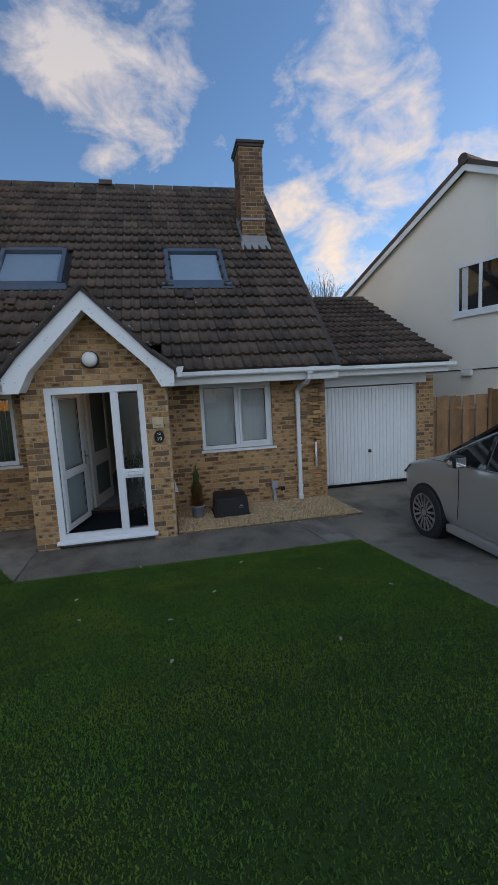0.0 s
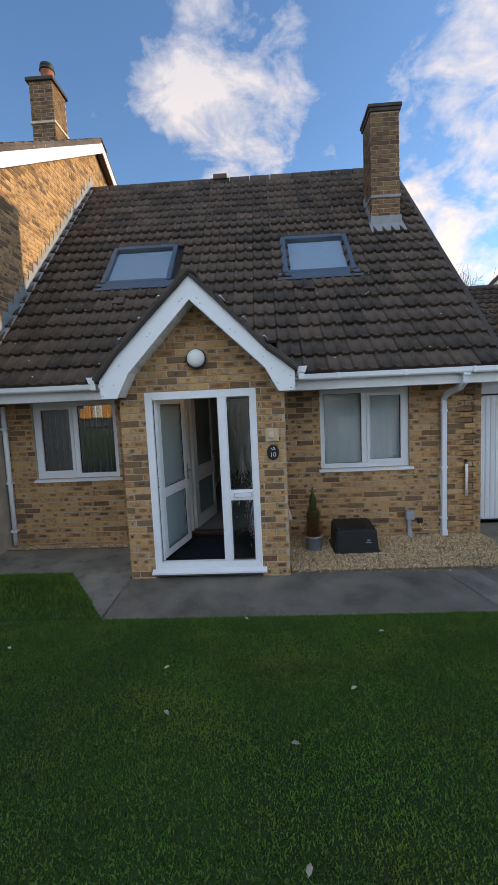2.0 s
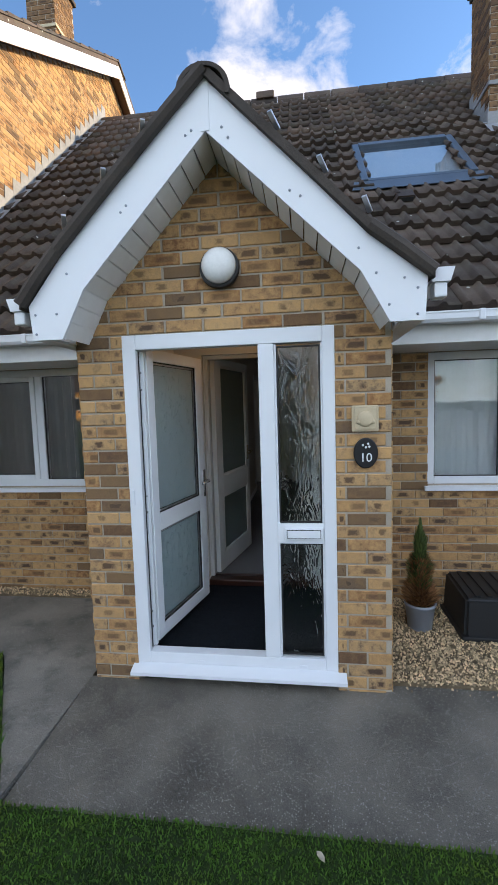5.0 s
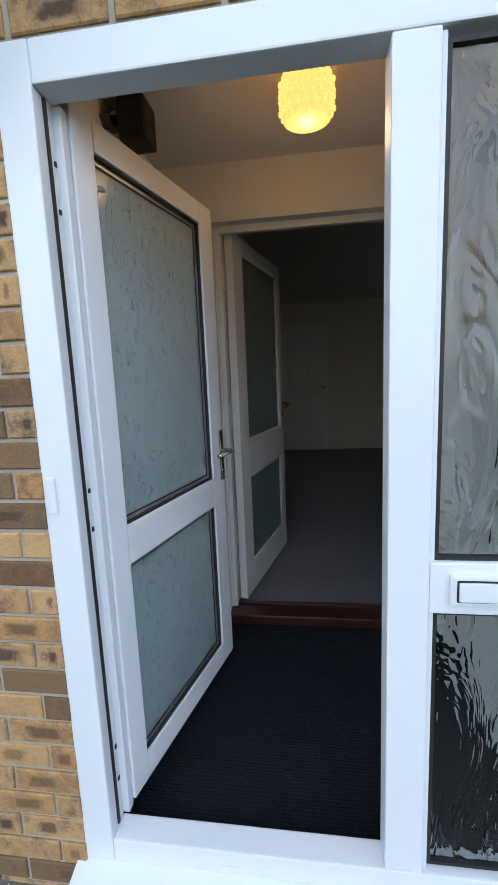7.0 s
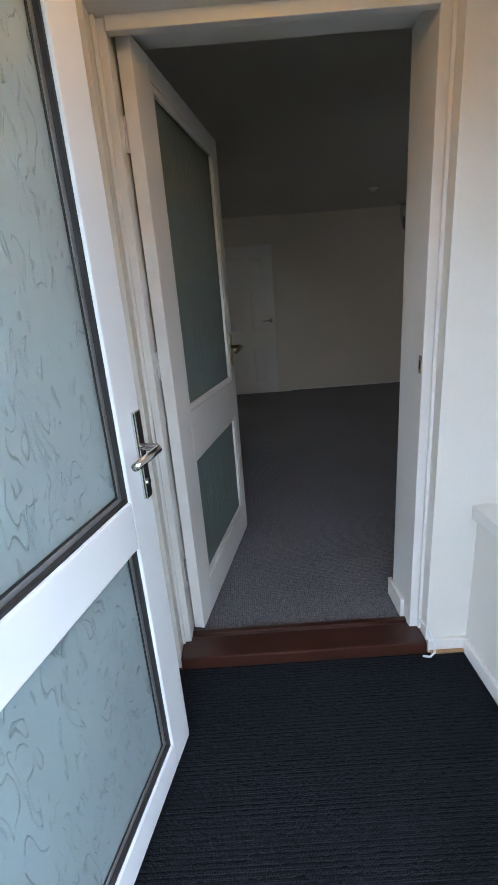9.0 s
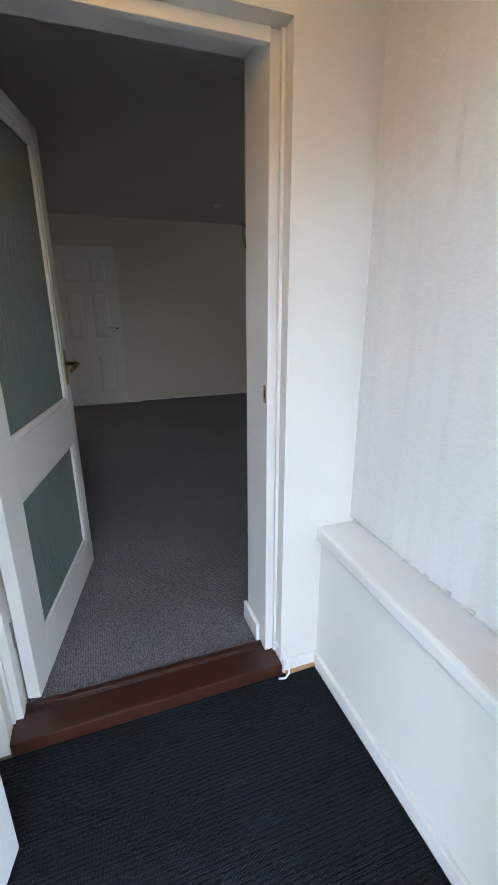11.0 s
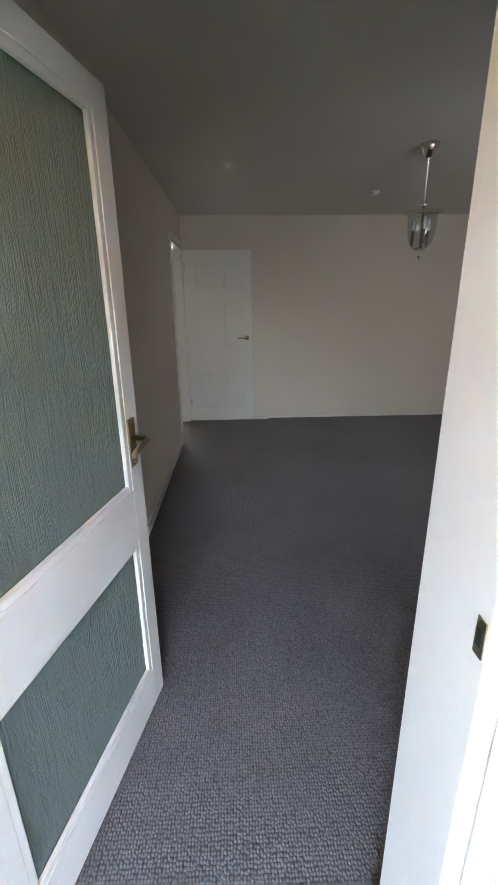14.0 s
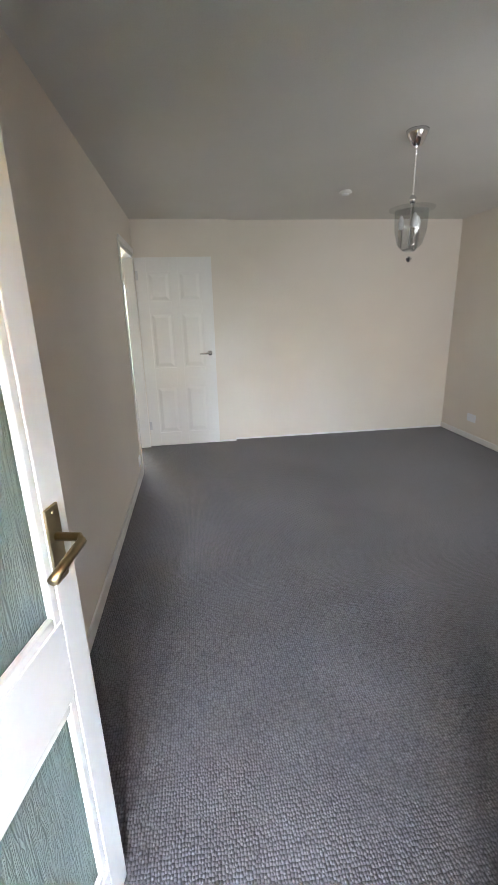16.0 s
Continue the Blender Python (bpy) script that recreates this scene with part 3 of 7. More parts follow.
# roof tiles: 300 mm cover with one bold roll, 325 mm gauge
def tile_shape(width=0.30, length=0.40, steps=14):
    """Two rolls and two pans across; the foot has a front edge 25 mm deep."""
    v, f = [], []
    for row, (y, lift) in enumerate(((0.0, 0.066), (length, 0.006))):
        for i in range(steps + 1):
            s = (i / steps * 2) % 1.0
            roll = 0.034 * math.sin(math.pi * s / 0.42) ** 0.8 if s < 0.42 else 0.0
            v.append((i / steps * width, y, lift + roll))
    for i in range(steps + 1):
        v.append((v[i][0], 0.003, 0.022))
    n = steps + 1
    f += [(i, i + 1, n + i + 1, n + i) for i in range(steps)]
    f += [(2 * n + i, 2 * n + i + 1, i + 1, i) for i in range(steps)]
    return v, f


TILE_MESH = bpy.data.meshes.new("tile")
TILE_MESH.from_pydata(tile_shape()[0], [], tile_shape()[1])
TILE_MESH.materials.append(TILE)
for poly in TILE_MESH.polygons[:14]:
    poly.use_smooth = True


def lay_tiles(parent, corner, across, up, columns, rows, keep, gauge=0.325, cover=0.30, single=lambda c, r: True):
    """Tiles on a slope from its lower left corner; keep(x, y) in metres across and up the slope leaves out those in openings."""
    o, a, b = Vector(corner), Vector(across).normalized(), Vector(up).normalized()
    nrm = a.cross(b)
    turn = Matrix((a, b, nrm)).transposed()
    tv, tf = tile_shape()
    rv, rf, made = [], [], 0
    for r in range(rows):
        for c in range(columns):
            if not keep(c * cover + cover / 2, r * gauge + gauge / 2):
                continue
            wob = Matrix.Rotation(random.uniform(-0.012, 0.012), 3, "Z") @ Matrix.Rotation(random.uniform(-0.012, 0.008), 3, "X")
            at = o + a * (c * cover) + b * (r * gauge + random.uniform(-0.006, 0.006)) + nrm * random.uniform(0, 0.004)
            if made < 300 and single(c, r):
                ob = new("tile", TILE_MESH)
                ob.parent = parent
                ob.matrix_basis = Matrix.Translation(at) @ (turn @ wob).to_4x4()
                made += 1
            else:
                base = len(rv)
                rv += [at + turn @ (wob @ Vector(q)) for q in tv]
                rf += [tuple(base + i for i in face) for face in tf]
    if rv:
        me = bpy.data.meshes.new("tiling")
        me.from_pydata(rv, [], rf)
        me.materials.append(TILE)
        me.polygons.foreach_set("use_smooth", [True] * len(me.polygons))
        ob = new("tiling", me)
        ob.parent = parent
        ob["kind"] = "stuff"


# ---- the ground ----
def ground_z(y):
    if y >= 0:
        return 0.02
    if y >= -0.85:
        return 0.02 + 0.05 * y / 0.85
    return -0.03 + 0.147 * (-0.85 - max(y, -7.5))


def sheet(outline_rows, lift, skirt=0.0):
    """A sheet on the ground from rows (y, x0, x1), with a skirt down at its edge."""
    bm, rows = bmesh.new(), []
    for y, x0, x1 in outline_rows:
        z = ground_z(y) + lift
        rows.append([bm.verts.new((x0 + (x1 - x0) * k / 8, y, z)) for k in range(9)])
    for p, q in zip(rows, rows[1:]):
        for k in range(8):
            bm.faces.new((p[k], p[k + 1], q[k + 1], q[k]))
    if skirt:
        rim = [e for e in bm.edges if len(e.link_faces) == 1]
        made = bmesh.ops.extrude_edge_only(bm, edges=rim)
        for v in [g for g in made["geom"] if isinstance(g, bmesh.types.BMVert)]:
            v.co.z -= skirt
    return bm


setting("ground", sheet([(y, -400, 400) for y in (-400, -60, -20, -7.5, -5, -0.85, 0, 3, 12, 60, 400)], -0.06), SOIL, "rough earth and turf that reaches far out", "ground")
DRIVE_X = 3.24
LAWN_ROWS = [(y, -7.0, DRIVE_X - 0.03 * (-0.8 - y)) for y in (-11, -9, -7.5, -6.2, -5, -4, -3, -2, -1.4, -0.85)]
lawn = setting("lawn", sheet(LAWN_ROWS, 0.0, 0.06), SOIL, "mown green lawn that slopes down to the house", "lawn")
lawn_side = setting("lawn_side", prism([(-7, -0.85, -0.03), (-0.90, -0.85, -0.03), (-1.66, 0.16, 0.03), (-7, 0.16, 0.03)], (0, 0, -0.06)), SOIL, "strip of mown lawn beside the path", "lawn")
setting("path_front", sheet([(-0.85, -0.92, DRIVE_X), (-0.4, -0.92, DRIVE_X), (0.0, -0.92, DRIVE_X), (0.06, 0.90, DRIVE_X + 0.5)], -0.012, 0.08), CONCRETE, "dark weathered concrete path in front of the porch", "path")
setting("path_left", prism([(-0.925, -0.83, -0.012), (-0.925, 1.05, 0.014), (-6.9, 1.05, 0.014), (-6.9, 0.165, 0.014), (-1.655, 0.165, 0.014)], (0, 0, -0.08)), CONCRETE_L, "worn light concrete path along the house", "path")
setting("path_strip", prism([(2.62, -0.02, 0.016), (2.95, -0.02, 0.016), (3.16, -0.80, -0.022), (2.84, -0.80, -0.022)], (0, 0, -0.05)), CONCRETE_L, "pale concrete strip across the path", "path")
setting("driveway", sheet([(y, DRIVE_X + 0.004 - 0.03 * max(0, -0.8 - y), 8.6) for y in (-14, -7.5, -5, -3, -2, -0.85, 0, 1.0, 1.74)], -0.02, 0.08), DRIVE, "stained concrete driveway in front of the garage", "driveway")
setting("road", sheet([(-24.0, -80, 80), (-15.0, -80, 80)], 0.0, 0.05), ASPHALT, "asphalt road across the front gardens", "road")

# ---- the house: walls ----
WALL_Y, ROOM_Y = 1.22, 1.41
X_LEFT, X_RIGHT, Y_BACK = -3.03, 3.53, 9.3
WIN_R, WIN_L = (1.45, 2.65, 1.00, 2.08), (-2.58, -1.38, 1.00, 2.08)
DOORWAY = (-0.405, 0.515, 0.0, 2.19)
wall_front = setting("wall_front", holed_wall("x", X_LEFT, X_RIGHT, -0.1, 2.36, WALL_Y, 1.37, (WIN_R, WIN_L, DOORWAY)), MORTAR, "front wall of multicoloured buff brick", "wall")


def front_solid(z):
    gaps = [(-0.885, 0.925)]
    if 0.985 < z < 2.1:
        gaps += [WIN_R[:2], WIN_L[:2]]
    return less((X_LEFT, 3.604), gaps)


def gable(x0, x1, zb):
    out = [(x0, WALL_Y, zb), (x0, Y_BACK, zb), (x0, Y_BACK, 2.4), (x0, 5.28, 6.72), (x0, WALL_Y, 2.8)]
    return prism(out, (x1 - x0, 0, 0))


wall_right = setting("wall_right", gable(X_RIGHT - 0.22, X_RIGHT, -0.1), MORTAR, "gable wall of the house beside the garage", "wall")
# unseen wall; its openings are added to let daylight into the hall
setting("wall_back", holed_wall("x", X_LEFT, X_RIGHT - 0.22, -0.1, 2.6, Y_BACK - 0.2, Y_BACK, ((-2.1, -0.75, 0.3, 2.3), (0.6, 2.6, 1.0, 2.2))), PLASTER, "unseen rear wall of the house with openings added for daylight", "wall")

# porch
PX0, PX1 = -0.885, 0.925
FR = (-0.605, 0.622, 0.12, 2.12)
porch_front = prism([(PX0, 0, -0.05), (FR[0], 0, -0.05), (FR[0], 0, 2.12), (FR[1], 0, 2.12), (FR[1], 0, -0.05), (PX1, 0, -0.05), (PX1, 0, 2.2), (0.01, 0, 3.15), (PX0, 0, 2.2)], (0, 0.10, 0))
wall_porch = setting("wall_porch", porch_front, MORTAR, "buff brick front of the porch with its gable", "wall")


def porch_solid(z):
    half = 0.905 if z < 2.17 else 0.905 - (z - 2.17) * 0.96
    return less((0.02 - half, 0.02 + half), [(FR[0], FR[1])] if z < 2.11 else [])


wall_porch_left = setting("wall_porch_left", box((PX0, 0.10, -0.05), (-0.68, WALL_Y - 0.003, 2.33)), MORTAR, "brick side wall of the porch", "wall")
PWIN = (0.22, 1.16, 0.72, 2.27)
wall_porch_right = setting("wall_porch_right", holed_wall("y", 0.10, WALL_Y - 0.003, -0.05, 2.33, PX1, 0.72, (PWIN,)), MORTAR, "brick side wall of the porch with a window", "wall")
setting("porch_lining_left", box((-0.68, 0.10, 0.05), (-0.645, 1.147, 2.40)), PLASTER, "painted plaster inside the porch", "wall")
setting("porch_lining_right", holed_wall("y", 0.10, 1.147, 0.05, 2.40, 0.72, 0.665, (PWIN,)), PLASTER, "painted plaster inside the porch with a window recess", "wall")
setting("porch_lining_back", holed_wall("x", -0.68, 0.86, 0.05, 2.40, 1.149, WALL_Y - 0.004, ((DOORWAY[0], DOORWAY[1], 0.0, 2.13),)), PLASTER, "cream plaster round the inner doorway", "wall")
setting("porch_lining_front", holed_wall("x", -0.645, 0.665, 0.05, 2.40, 0.104, 0.125, ((FR[0] + 0.05, FR[1] - 0.05, 0.0, 2.08),)), PLASTER, "painted plaster above the porch door", "wall")
setting("porch_ceiling", box((-0.68, 0.11, 2.38), (0.72, 1.20, 2.43)), CEILING, "cream painted porch ceiling", "ceiling")
setting("porch_floor", box((-0.70, 0.06, 0.0), (0.72, 1.20, 0.12)), CONCRETE, "solid porch floor under the matting", "floor")

# living room
RX0, RX1, RY1, FZ, CZ = -0.435, 3.125, 6.12, 0.18, 2.52
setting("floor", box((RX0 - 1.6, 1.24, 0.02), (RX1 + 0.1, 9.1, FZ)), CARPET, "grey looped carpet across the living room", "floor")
setting("ceiling", box((X_LEFT, 1.374, CZ), (X_RIGHT - 0.22, 9.1, CZ + 0.1)), CEILING, "plain painted living room ceiling", "ceiling")
setting("wall_room_front", holed_wall("x", RX0 - 0.1, RX1, FZ, CZ, 1.373, ROOM_Y, (WIN_R, DOORWAY)), ROOMWALL, "plain wall behind the porch with a doorway", "wall")
SIDE_DOOR = (5.17, 6.035, 0.0, 2.19)
setting("wall_room_left", holed_wall("y", ROOM_Y, RY1 + 0.1, 0.1, CZ, RX0, RX0 - 0.1, (SIDE_DOOR,)), ROOMWALL, "plain grey painted wall with a doorway at its far end", "wall")
setting("wall_room_far", prism([(RX0, 6.065, 0.1), (0.53, 6.065, 0.1), (0.53, RY1, 0.1), (RX1, RY1, 0.1), (RX1, RY1 + 0.12, 0.1), (RX0, RY1 + 0.12, 0.1)], (0, 0, CZ - 0.1)), ROOMWALL, "plain magnolia wall with a shallow step", "wall")
setting("wall_room_right", box((RX1, 1.374, 0.1), (RX1 + 0.18, RY1 + 0.12, CZ)), ROOMWALL, "plain magnolia side wall", "wall")
setting("wall_hall_left", holed_wall("y", 1.40, 9.1, 0.0, CZ, -1.95, -2.05), ROOMWALL, "plain hall wall", "wall")
setting("wall_left_room", box((-3.0, 4.2, 0.0), (-2.06, 4.3, CZ)), ROOMWALL, "plain wall inside the small front room", "wall")
setting("floor_left_room", box((X_LEFT, 1.41, 0.0), (RX0 - 1.6, 9.1, FZ - 0.01)), CARPET, "grey carpet in the small front room", "floor")


def skirting(name, lo, hi):
    return setting(name, box(lo, hi, 0.004), PAINT, "white painted skirting board", "baseboard")


skirting("baseboard_left", (RX0 + 0.001, ROOM_Y + 0.02, FZ), (RX0 + 0.014, SIDE_DOOR[0] - 0.06, FZ + 0.075))
skirting("baseboard_far", (0.545, RY1 - 0.014, FZ), (RX1 - 0.016, RY1 - 0.001, FZ + 0.02))
skirting("baseboard_step", (0.36, 6.05, FZ), (0.545, 6.064, FZ + 0.022))
skirting("baseboard_right", (RX1 - 0.015, ROOM_Y + 0.01, FZ), (RX1 - 0.001, RY1 - 0.016, FZ + 0.06))
skirting("baseboard_front", (0.50, ROOM_Y + 0.001, FZ), (RX1 - 0.02, ROOM_Y + 0.015, FZ + 0.075))
skirting("baseboard_porch_right", (0.648, 0.13, 0.13), (0.664, 1.131, 0.185))
skirting("baseboard_porch_back", (0.519, 1.132, 0.13), (0.663, 1.1485, 0.185))
skirting("baseboard_porch_left", (-0.644, 0.13, 0.13), (-0.63, 1.131, 0.185))

# inner doorway: lining, stops, architrave and hardwood threshold
door_frame = thing("door_frame", "white painted timber frame round the inner doorway", "door frame")
door_frame["kind"] = "structure"
part("jamb", box((-0.404, 1.214, 0.16), (-0.372, 1.412, 2.1495), 0.003), PAINT, door_frame)
part("jamb", box((0.478, 1.214, 0.16), (0.514, 1.412, 2.1495), 0.003), PAINT, door_frame)
part("head", box((-0.404, 1.207, 2.150), (0.514, 1.412, 2.189), 0.003), PAINT, door_frame)
part("head_stop", box((-0.371, 1.206, 2.098), (0.477, 1.234, 2.1495), 0.003), PAINT, door_frame)
part("cover_bead", box((0.503, 1.192, 0.19), (0.5145, 1.2045, 2.128), 0.003), PAINT, door_frame)
part("cover_bead", box((-0.4035, 1.192, 0.19), (-0.392, 1.2045, 2.128), 0.003), PAINT, door_frame)
part("strike_plate", box((0.4762, 1.222, 1.165), (0.4785, 1.242, 1.222), 0.0005), BRASS, door_frame, "small brass strike plate")
# the plate is not cut; a black block paints the hole's shade
part("hole_shade", box((0.4755, 1.227, 1.18), (0.4768, 1.238, 1.205)), GASKET, door_frame)
part("plinth", box((0.462, 1.272, FZ), (0.4775, 1.425, FZ + 0.08), 0.003), PAINT, door_frame, "short skirting block at the jamb's foot")
tagged(link_mesh("threshold", box((-0.404, 1.128, 0.125), (0.514, 1.238, 0.182), 0.008), WOOD), "dark varnished hardwood threshold below the inner doorway", "threshold", kind="structure")
tagged(link_mesh("carpet_bar", box((-0.371, 1.240, FZ - 0.005), (0.477, 1.262, FZ + 0.012), 0.004), WOOD), "dark wooden bar at the carpet's edge", "carpet bar", kind="structure")

# ---- roofs ----
ROOF_M = 0.982


def roof_z(y):
    return 3.90 + (y - 2.305) * ROOF_M


EAVE_Y, RIDGE_Y = 0.66, 5.28


def roof_slab(bm, x0, x1, ya, yb):
    t, u = -0.02, -0.14
    return add_prism(bm, [(x0, ya, roof_z(ya) + t), (x0, yb, roof_z(yb) + t), (x0, yb, roof_z(yb) + u), (x0, ya, roof_z(ya) + u)], (x1 - x0, 0, 0))


bm = bmesh.new()
roof_slab(bm, X_LEFT, -0.93, EAVE_Y + 0.07, RIDGE_Y)
roof_slab(bm, -0.93, 0.97, 1.22, RIDGE_Y)
roof_slab(bm, 0.97, 3.66, EAVE_Y + 0.07, RIDGE_Y)
add_prism(bm, [(X_LEFT, RIDGE_Y, roof_z(RIDGE_Y) - 0.02), (X_LEFT, 2 * RIDGE_Y - EAVE_Y, roof_z(EAVE_Y) - 0.02), (X_LEFT, 2 * RIDGE_Y - EAVE_Y, roof_z(EAVE_Y) - 0.14), (X_LEFT, RIDGE_Y, roof_z(RIDGE_Y) - 0.14)], (3.66 - X_LEFT, 0, 0))
roof = setting("roof", bm, FELT, "steep main roof of brown concrete tiles", "roof")
SLOPE = Vector((0, 1, ROOF_M)).normalized()
SKYLIGHTS = ((1.07, 2.20), (-1.84, -0.71))
SKY_Y = (2.30, 3.13)


def main_keep(x, s):
    wx, wy = X_LEFT + x, EAVE_Y + s * SLOPE.y
    if any(a - 0.02 < wx < b + 0.02 for a, b in SKYLIGHTS) and SKY_Y[0] - 0.08 < wy < SKY_Y[1] - 0.05:
        return False
    if -0.75 < wx < 0.79 and wy < 1.2:
        return False
    if 2.70 < wx < 3.24 and 3.35 < wy < 3.95:
        return False
    return wy < RIDGE_Y - 0.02


ridge = setting("ridge", bmesh.new(), TILE, "row of rounded ridge tiles", "ridge")
for i in range(15):
    x = X_LEFT + 0.02 + i * 0.445
    v = add_turned(bmesh.new(), [(0.115, 0), (0.12, 0.02), (0.115, 0.43)], (x, RIDGE_Y, roof_z(RIDGE_Y) - 0.045), "x", 16)
    part("ridge_tile", v, TILE, ridge)
part("ridge_vent", box((-0.25, RIDGE_Y - 0.15, roof_z(RIDGE_Y)), (0.05, RIDGE_Y + 0.15, roof_z(RIDGE_Y) + 0.11), 0.02), TILE, ridge, "raised vent tile on the ridge")
setting("verge", prism([(3.60, EAVE_Y - 0.02, roof_z(EAVE_Y) - 0.03), (3.60, RIDGE_Y, roof_z(RIDGE_Y) - 0.03), (3.60, RIDGE_Y, roof_z(RIDGE_Y) + 0.025), (3.60, EAVE_Y - 0.02, roof_z(EAVE_Y) + 0.025)], (0.075, 0, 0)), VERGE, "mortared edge of the main roof", "verge")

# fascia, soffit and gutters of the main roof
FASCIA_Y, FASCIA_Z = 0.665, (2.08, 2.255)
for i, (a, b) in enumerate(((X_LEFT, -0.90), (0.94, 3.62))):
    setting("fascia_%d" % (i + 1), box((a, FASCIA_Y, FASCIA_Z[0]), (b, FASCIA_Y + 0.022, FASCIA_Z[1]), 0.003), UPVC_OLD, "white plastic fascia board below the eaves", "fascia")
    setting("soffit_%d" % (i + 1), box((a, FASCIA_Y + 0.024, FASCIA_Z[0] + 0.004), (b, WALL_Y - 0.002, FASCIA_Z[0] + 0.016)), UPVC_OLD, "white plastic soffit below the eaves", "soffit")


def gutter(x0, x1, y, z, label, brackets):
    g = thing("gutter", label, "gutter")
    bm = bmesh.new()
    prof = [(-0.057, 0.0), (-0.057, -0.042), (-0.044, -0.062), (0.040, -0.062), (0.055, -0.045), (0.055, 0.0)]
    prof += [(0.050, 0.0), (0.050, -0.042), (0.038, -0.056), (-0.040, -0.056), (-0.051, -0.040), (-0.051, 0.0)]
    add_prism(bm, [(x0, y + p, z + q) for p, q in prof], (x1 - x0, 0, 0))
    part("channel", bm, UPVC, g)
    part("lip", box((x0, y - 0.062, z - 0.004), (x1, y - 0.050, z + 0.008), 0.003), UPVC, g)
    for end in (x0, x1):
        part("end_cap", box((end - 0.008, y - 0.062, z - 0.055), (end + 0.008, y + 0.057, z + 0.006), 0.004), UPVC, g)
    for x in brackets:
        part("bracket", box((x - 0.018, y - 0.066, z - 0.06), (x + 0.018, y + 0.06, z + 0.012), 0.006), UPVC, g)
    return g


gutter(X_LEFT + 0.02, -1.02, 0.605, 2.262, "white plastic gutter on the eaves beside the porch", (-2.6, -1.6))
gutter(1.06, 3.60, 0.605, 2.262, "white plastic gutter on the eaves above the window", (1.6, 2.4, 3.2))

# porch roof with a bell-cast foot
BY = -0.285
BARGE = [(-0.985, 2.245), (-0.79, 2.485), (0.0, 3.285), (0.76, 2.485), (1.035, 2.27), (1.025, 2.07), (0.865, 2.07), (0.73, 2.315), (0.0, 3.022), (-0.675, 2.315), (-0.805, 2.068), (-0.97, 2.068)]
TOPS = [(-1.02, 2.255), (-0.80, 2.515), (0.0, 3.292), (0.77, 2.515), (1.06, 2.285)]


def back_y(z):
    return min(1.75, 2.305 + (z - 3.90) / ROOF_M + 0.12)


porch_roof = setting("porch_roof", bmesh.new(), VERGE, "steep tiled porch roof with a flared foot", "roof")
for (xa, za), (xb, zb) in zip(TOPS, TOPS[1:]):
    bm = bmesh.new()
    t0 = [(xa, BY - 0.03, za), (xb, BY - 0.03, zb), (xb, back_y(zb), zb), (xa, back_y(za), za)]
    lo = [bm.verts.new((x, y, z - 0.03)) for x, y, z in t0]
    hi = [bm.verts.new((x, y, z + 0.025)) for x, y, z in t0]
    bm.faces.new(lo)
    bm.faces.new(hi[::-1])
    for i in range(4):
        j = (i + 1) % 4
        bm.faces.new((lo[i], lo[j], hi[j], hi[i]))
    part("slope", bm, VERGE, porch_roof)
for side in (-1, 1):
    pts = [p for p in TOPS if (p[0] - 0.005) * side >= 0]
    pts.sort(key=lambda p: -p[1])
    for (xa, za), (xb, zb) in zip(pts, pts[1:]):
        part("verge_unit", add_tube(bmesh.new(), [(xa, BY - 0.02, za), ((xa + xb) / 2, BY - 0.022, (za + zb) / 2 + 0.005), (xb, BY - 0.02, zb + 0.0)], 0.034, 8), VERGE, porch_roof)
arc = [(0.130 * math.cos(a), 0.122 * math.sin(a)) for a in np.linspace(-0.25, math.pi + 0.25, 19)]
arc += [(0.108 * math.cos(a), 0.104 * math.sin(a)) for a in np.linspace(math.pi + 0.25, -0.25, 19)]
part("ridge_tile", prism([(x, BY - 0.04, 3.186 + z) for x, z in arc], (0, 1.75, 0)), VERGE, porch_roof, "rounded ridge tile over the porch")
for k, (x, z) in enumerate(((-0.74, 2.60), (-0.52, 2.80), (-0.31, 3.00), (0.34, 2.97), (0.56, 2.755), (0.76, 2.56))):
    bm = box((-0.012, -0.06, -0.005), (0.012, 0.03, 0.007), 0.003)
    bmesh.ops.rotate(bm, verts=bm.verts, cent=(0, 0, 0), matrix=Matrix.Rotation(0.5 if x < 0 else -0.5, 3, "Z") @ Matrix.Rotation(-0.5, 3, "X"))
    bmesh.ops.translate(bm, verts=bm.verts, vec=(x, BY - 0.03, z + 0.03))
    part("tile_clip", bm, STEEL, porch_roof, "small bright metal tile clip")
barge = thing("bargeboard", "white plastic bargeboards on the porch gable", "bargeboard")
for nm, sel in (("board", [11, 0, 1, 9, 10]), ("board", [1, 2, 8, 9]), ("board", [2, 3, 7, 8]), ("board", [3, 4, 5, 6, 7])):
    part(nm, prism([(BARGE[i][0], BY, BARGE[i][1]) for i in sel], (0, 0.018, 0)), UPVC, barge)
part("joint_cover", prism([(-0.021, BY - 0.004, 3.02), (0.021, BY - 0.004, 3.02), (0.021, BY - 0.004, 3.255), (-0.021, BY - 0.004, 3.255)], (0, 0.006, 0)), UPVC, barge)
for x, z in ((-0.95, 2.2), (-0.95, 2.1), (-0.83, 2.2), (-0.76, 2.40), (-0.45, 2.68), (-0.42, 2.71), (-0.10, 3.01), (-0.07, 3.03), (0.08, 3.03), (0.11, 2.98), (0.40, 2.71), (0.45, 2.68), (0.72, 2.42), (0.80, 2.3), (0.93, 2.27), (0.99, 2.22), (0.99, 2.1), (0.86, 2.15)):
    part("screw_cap", turned([(0.007, 0), (0.006, -0.004), (0.003, -0.006)], (x, BY, z), "y", 8), GREYPLASTIC, barge)
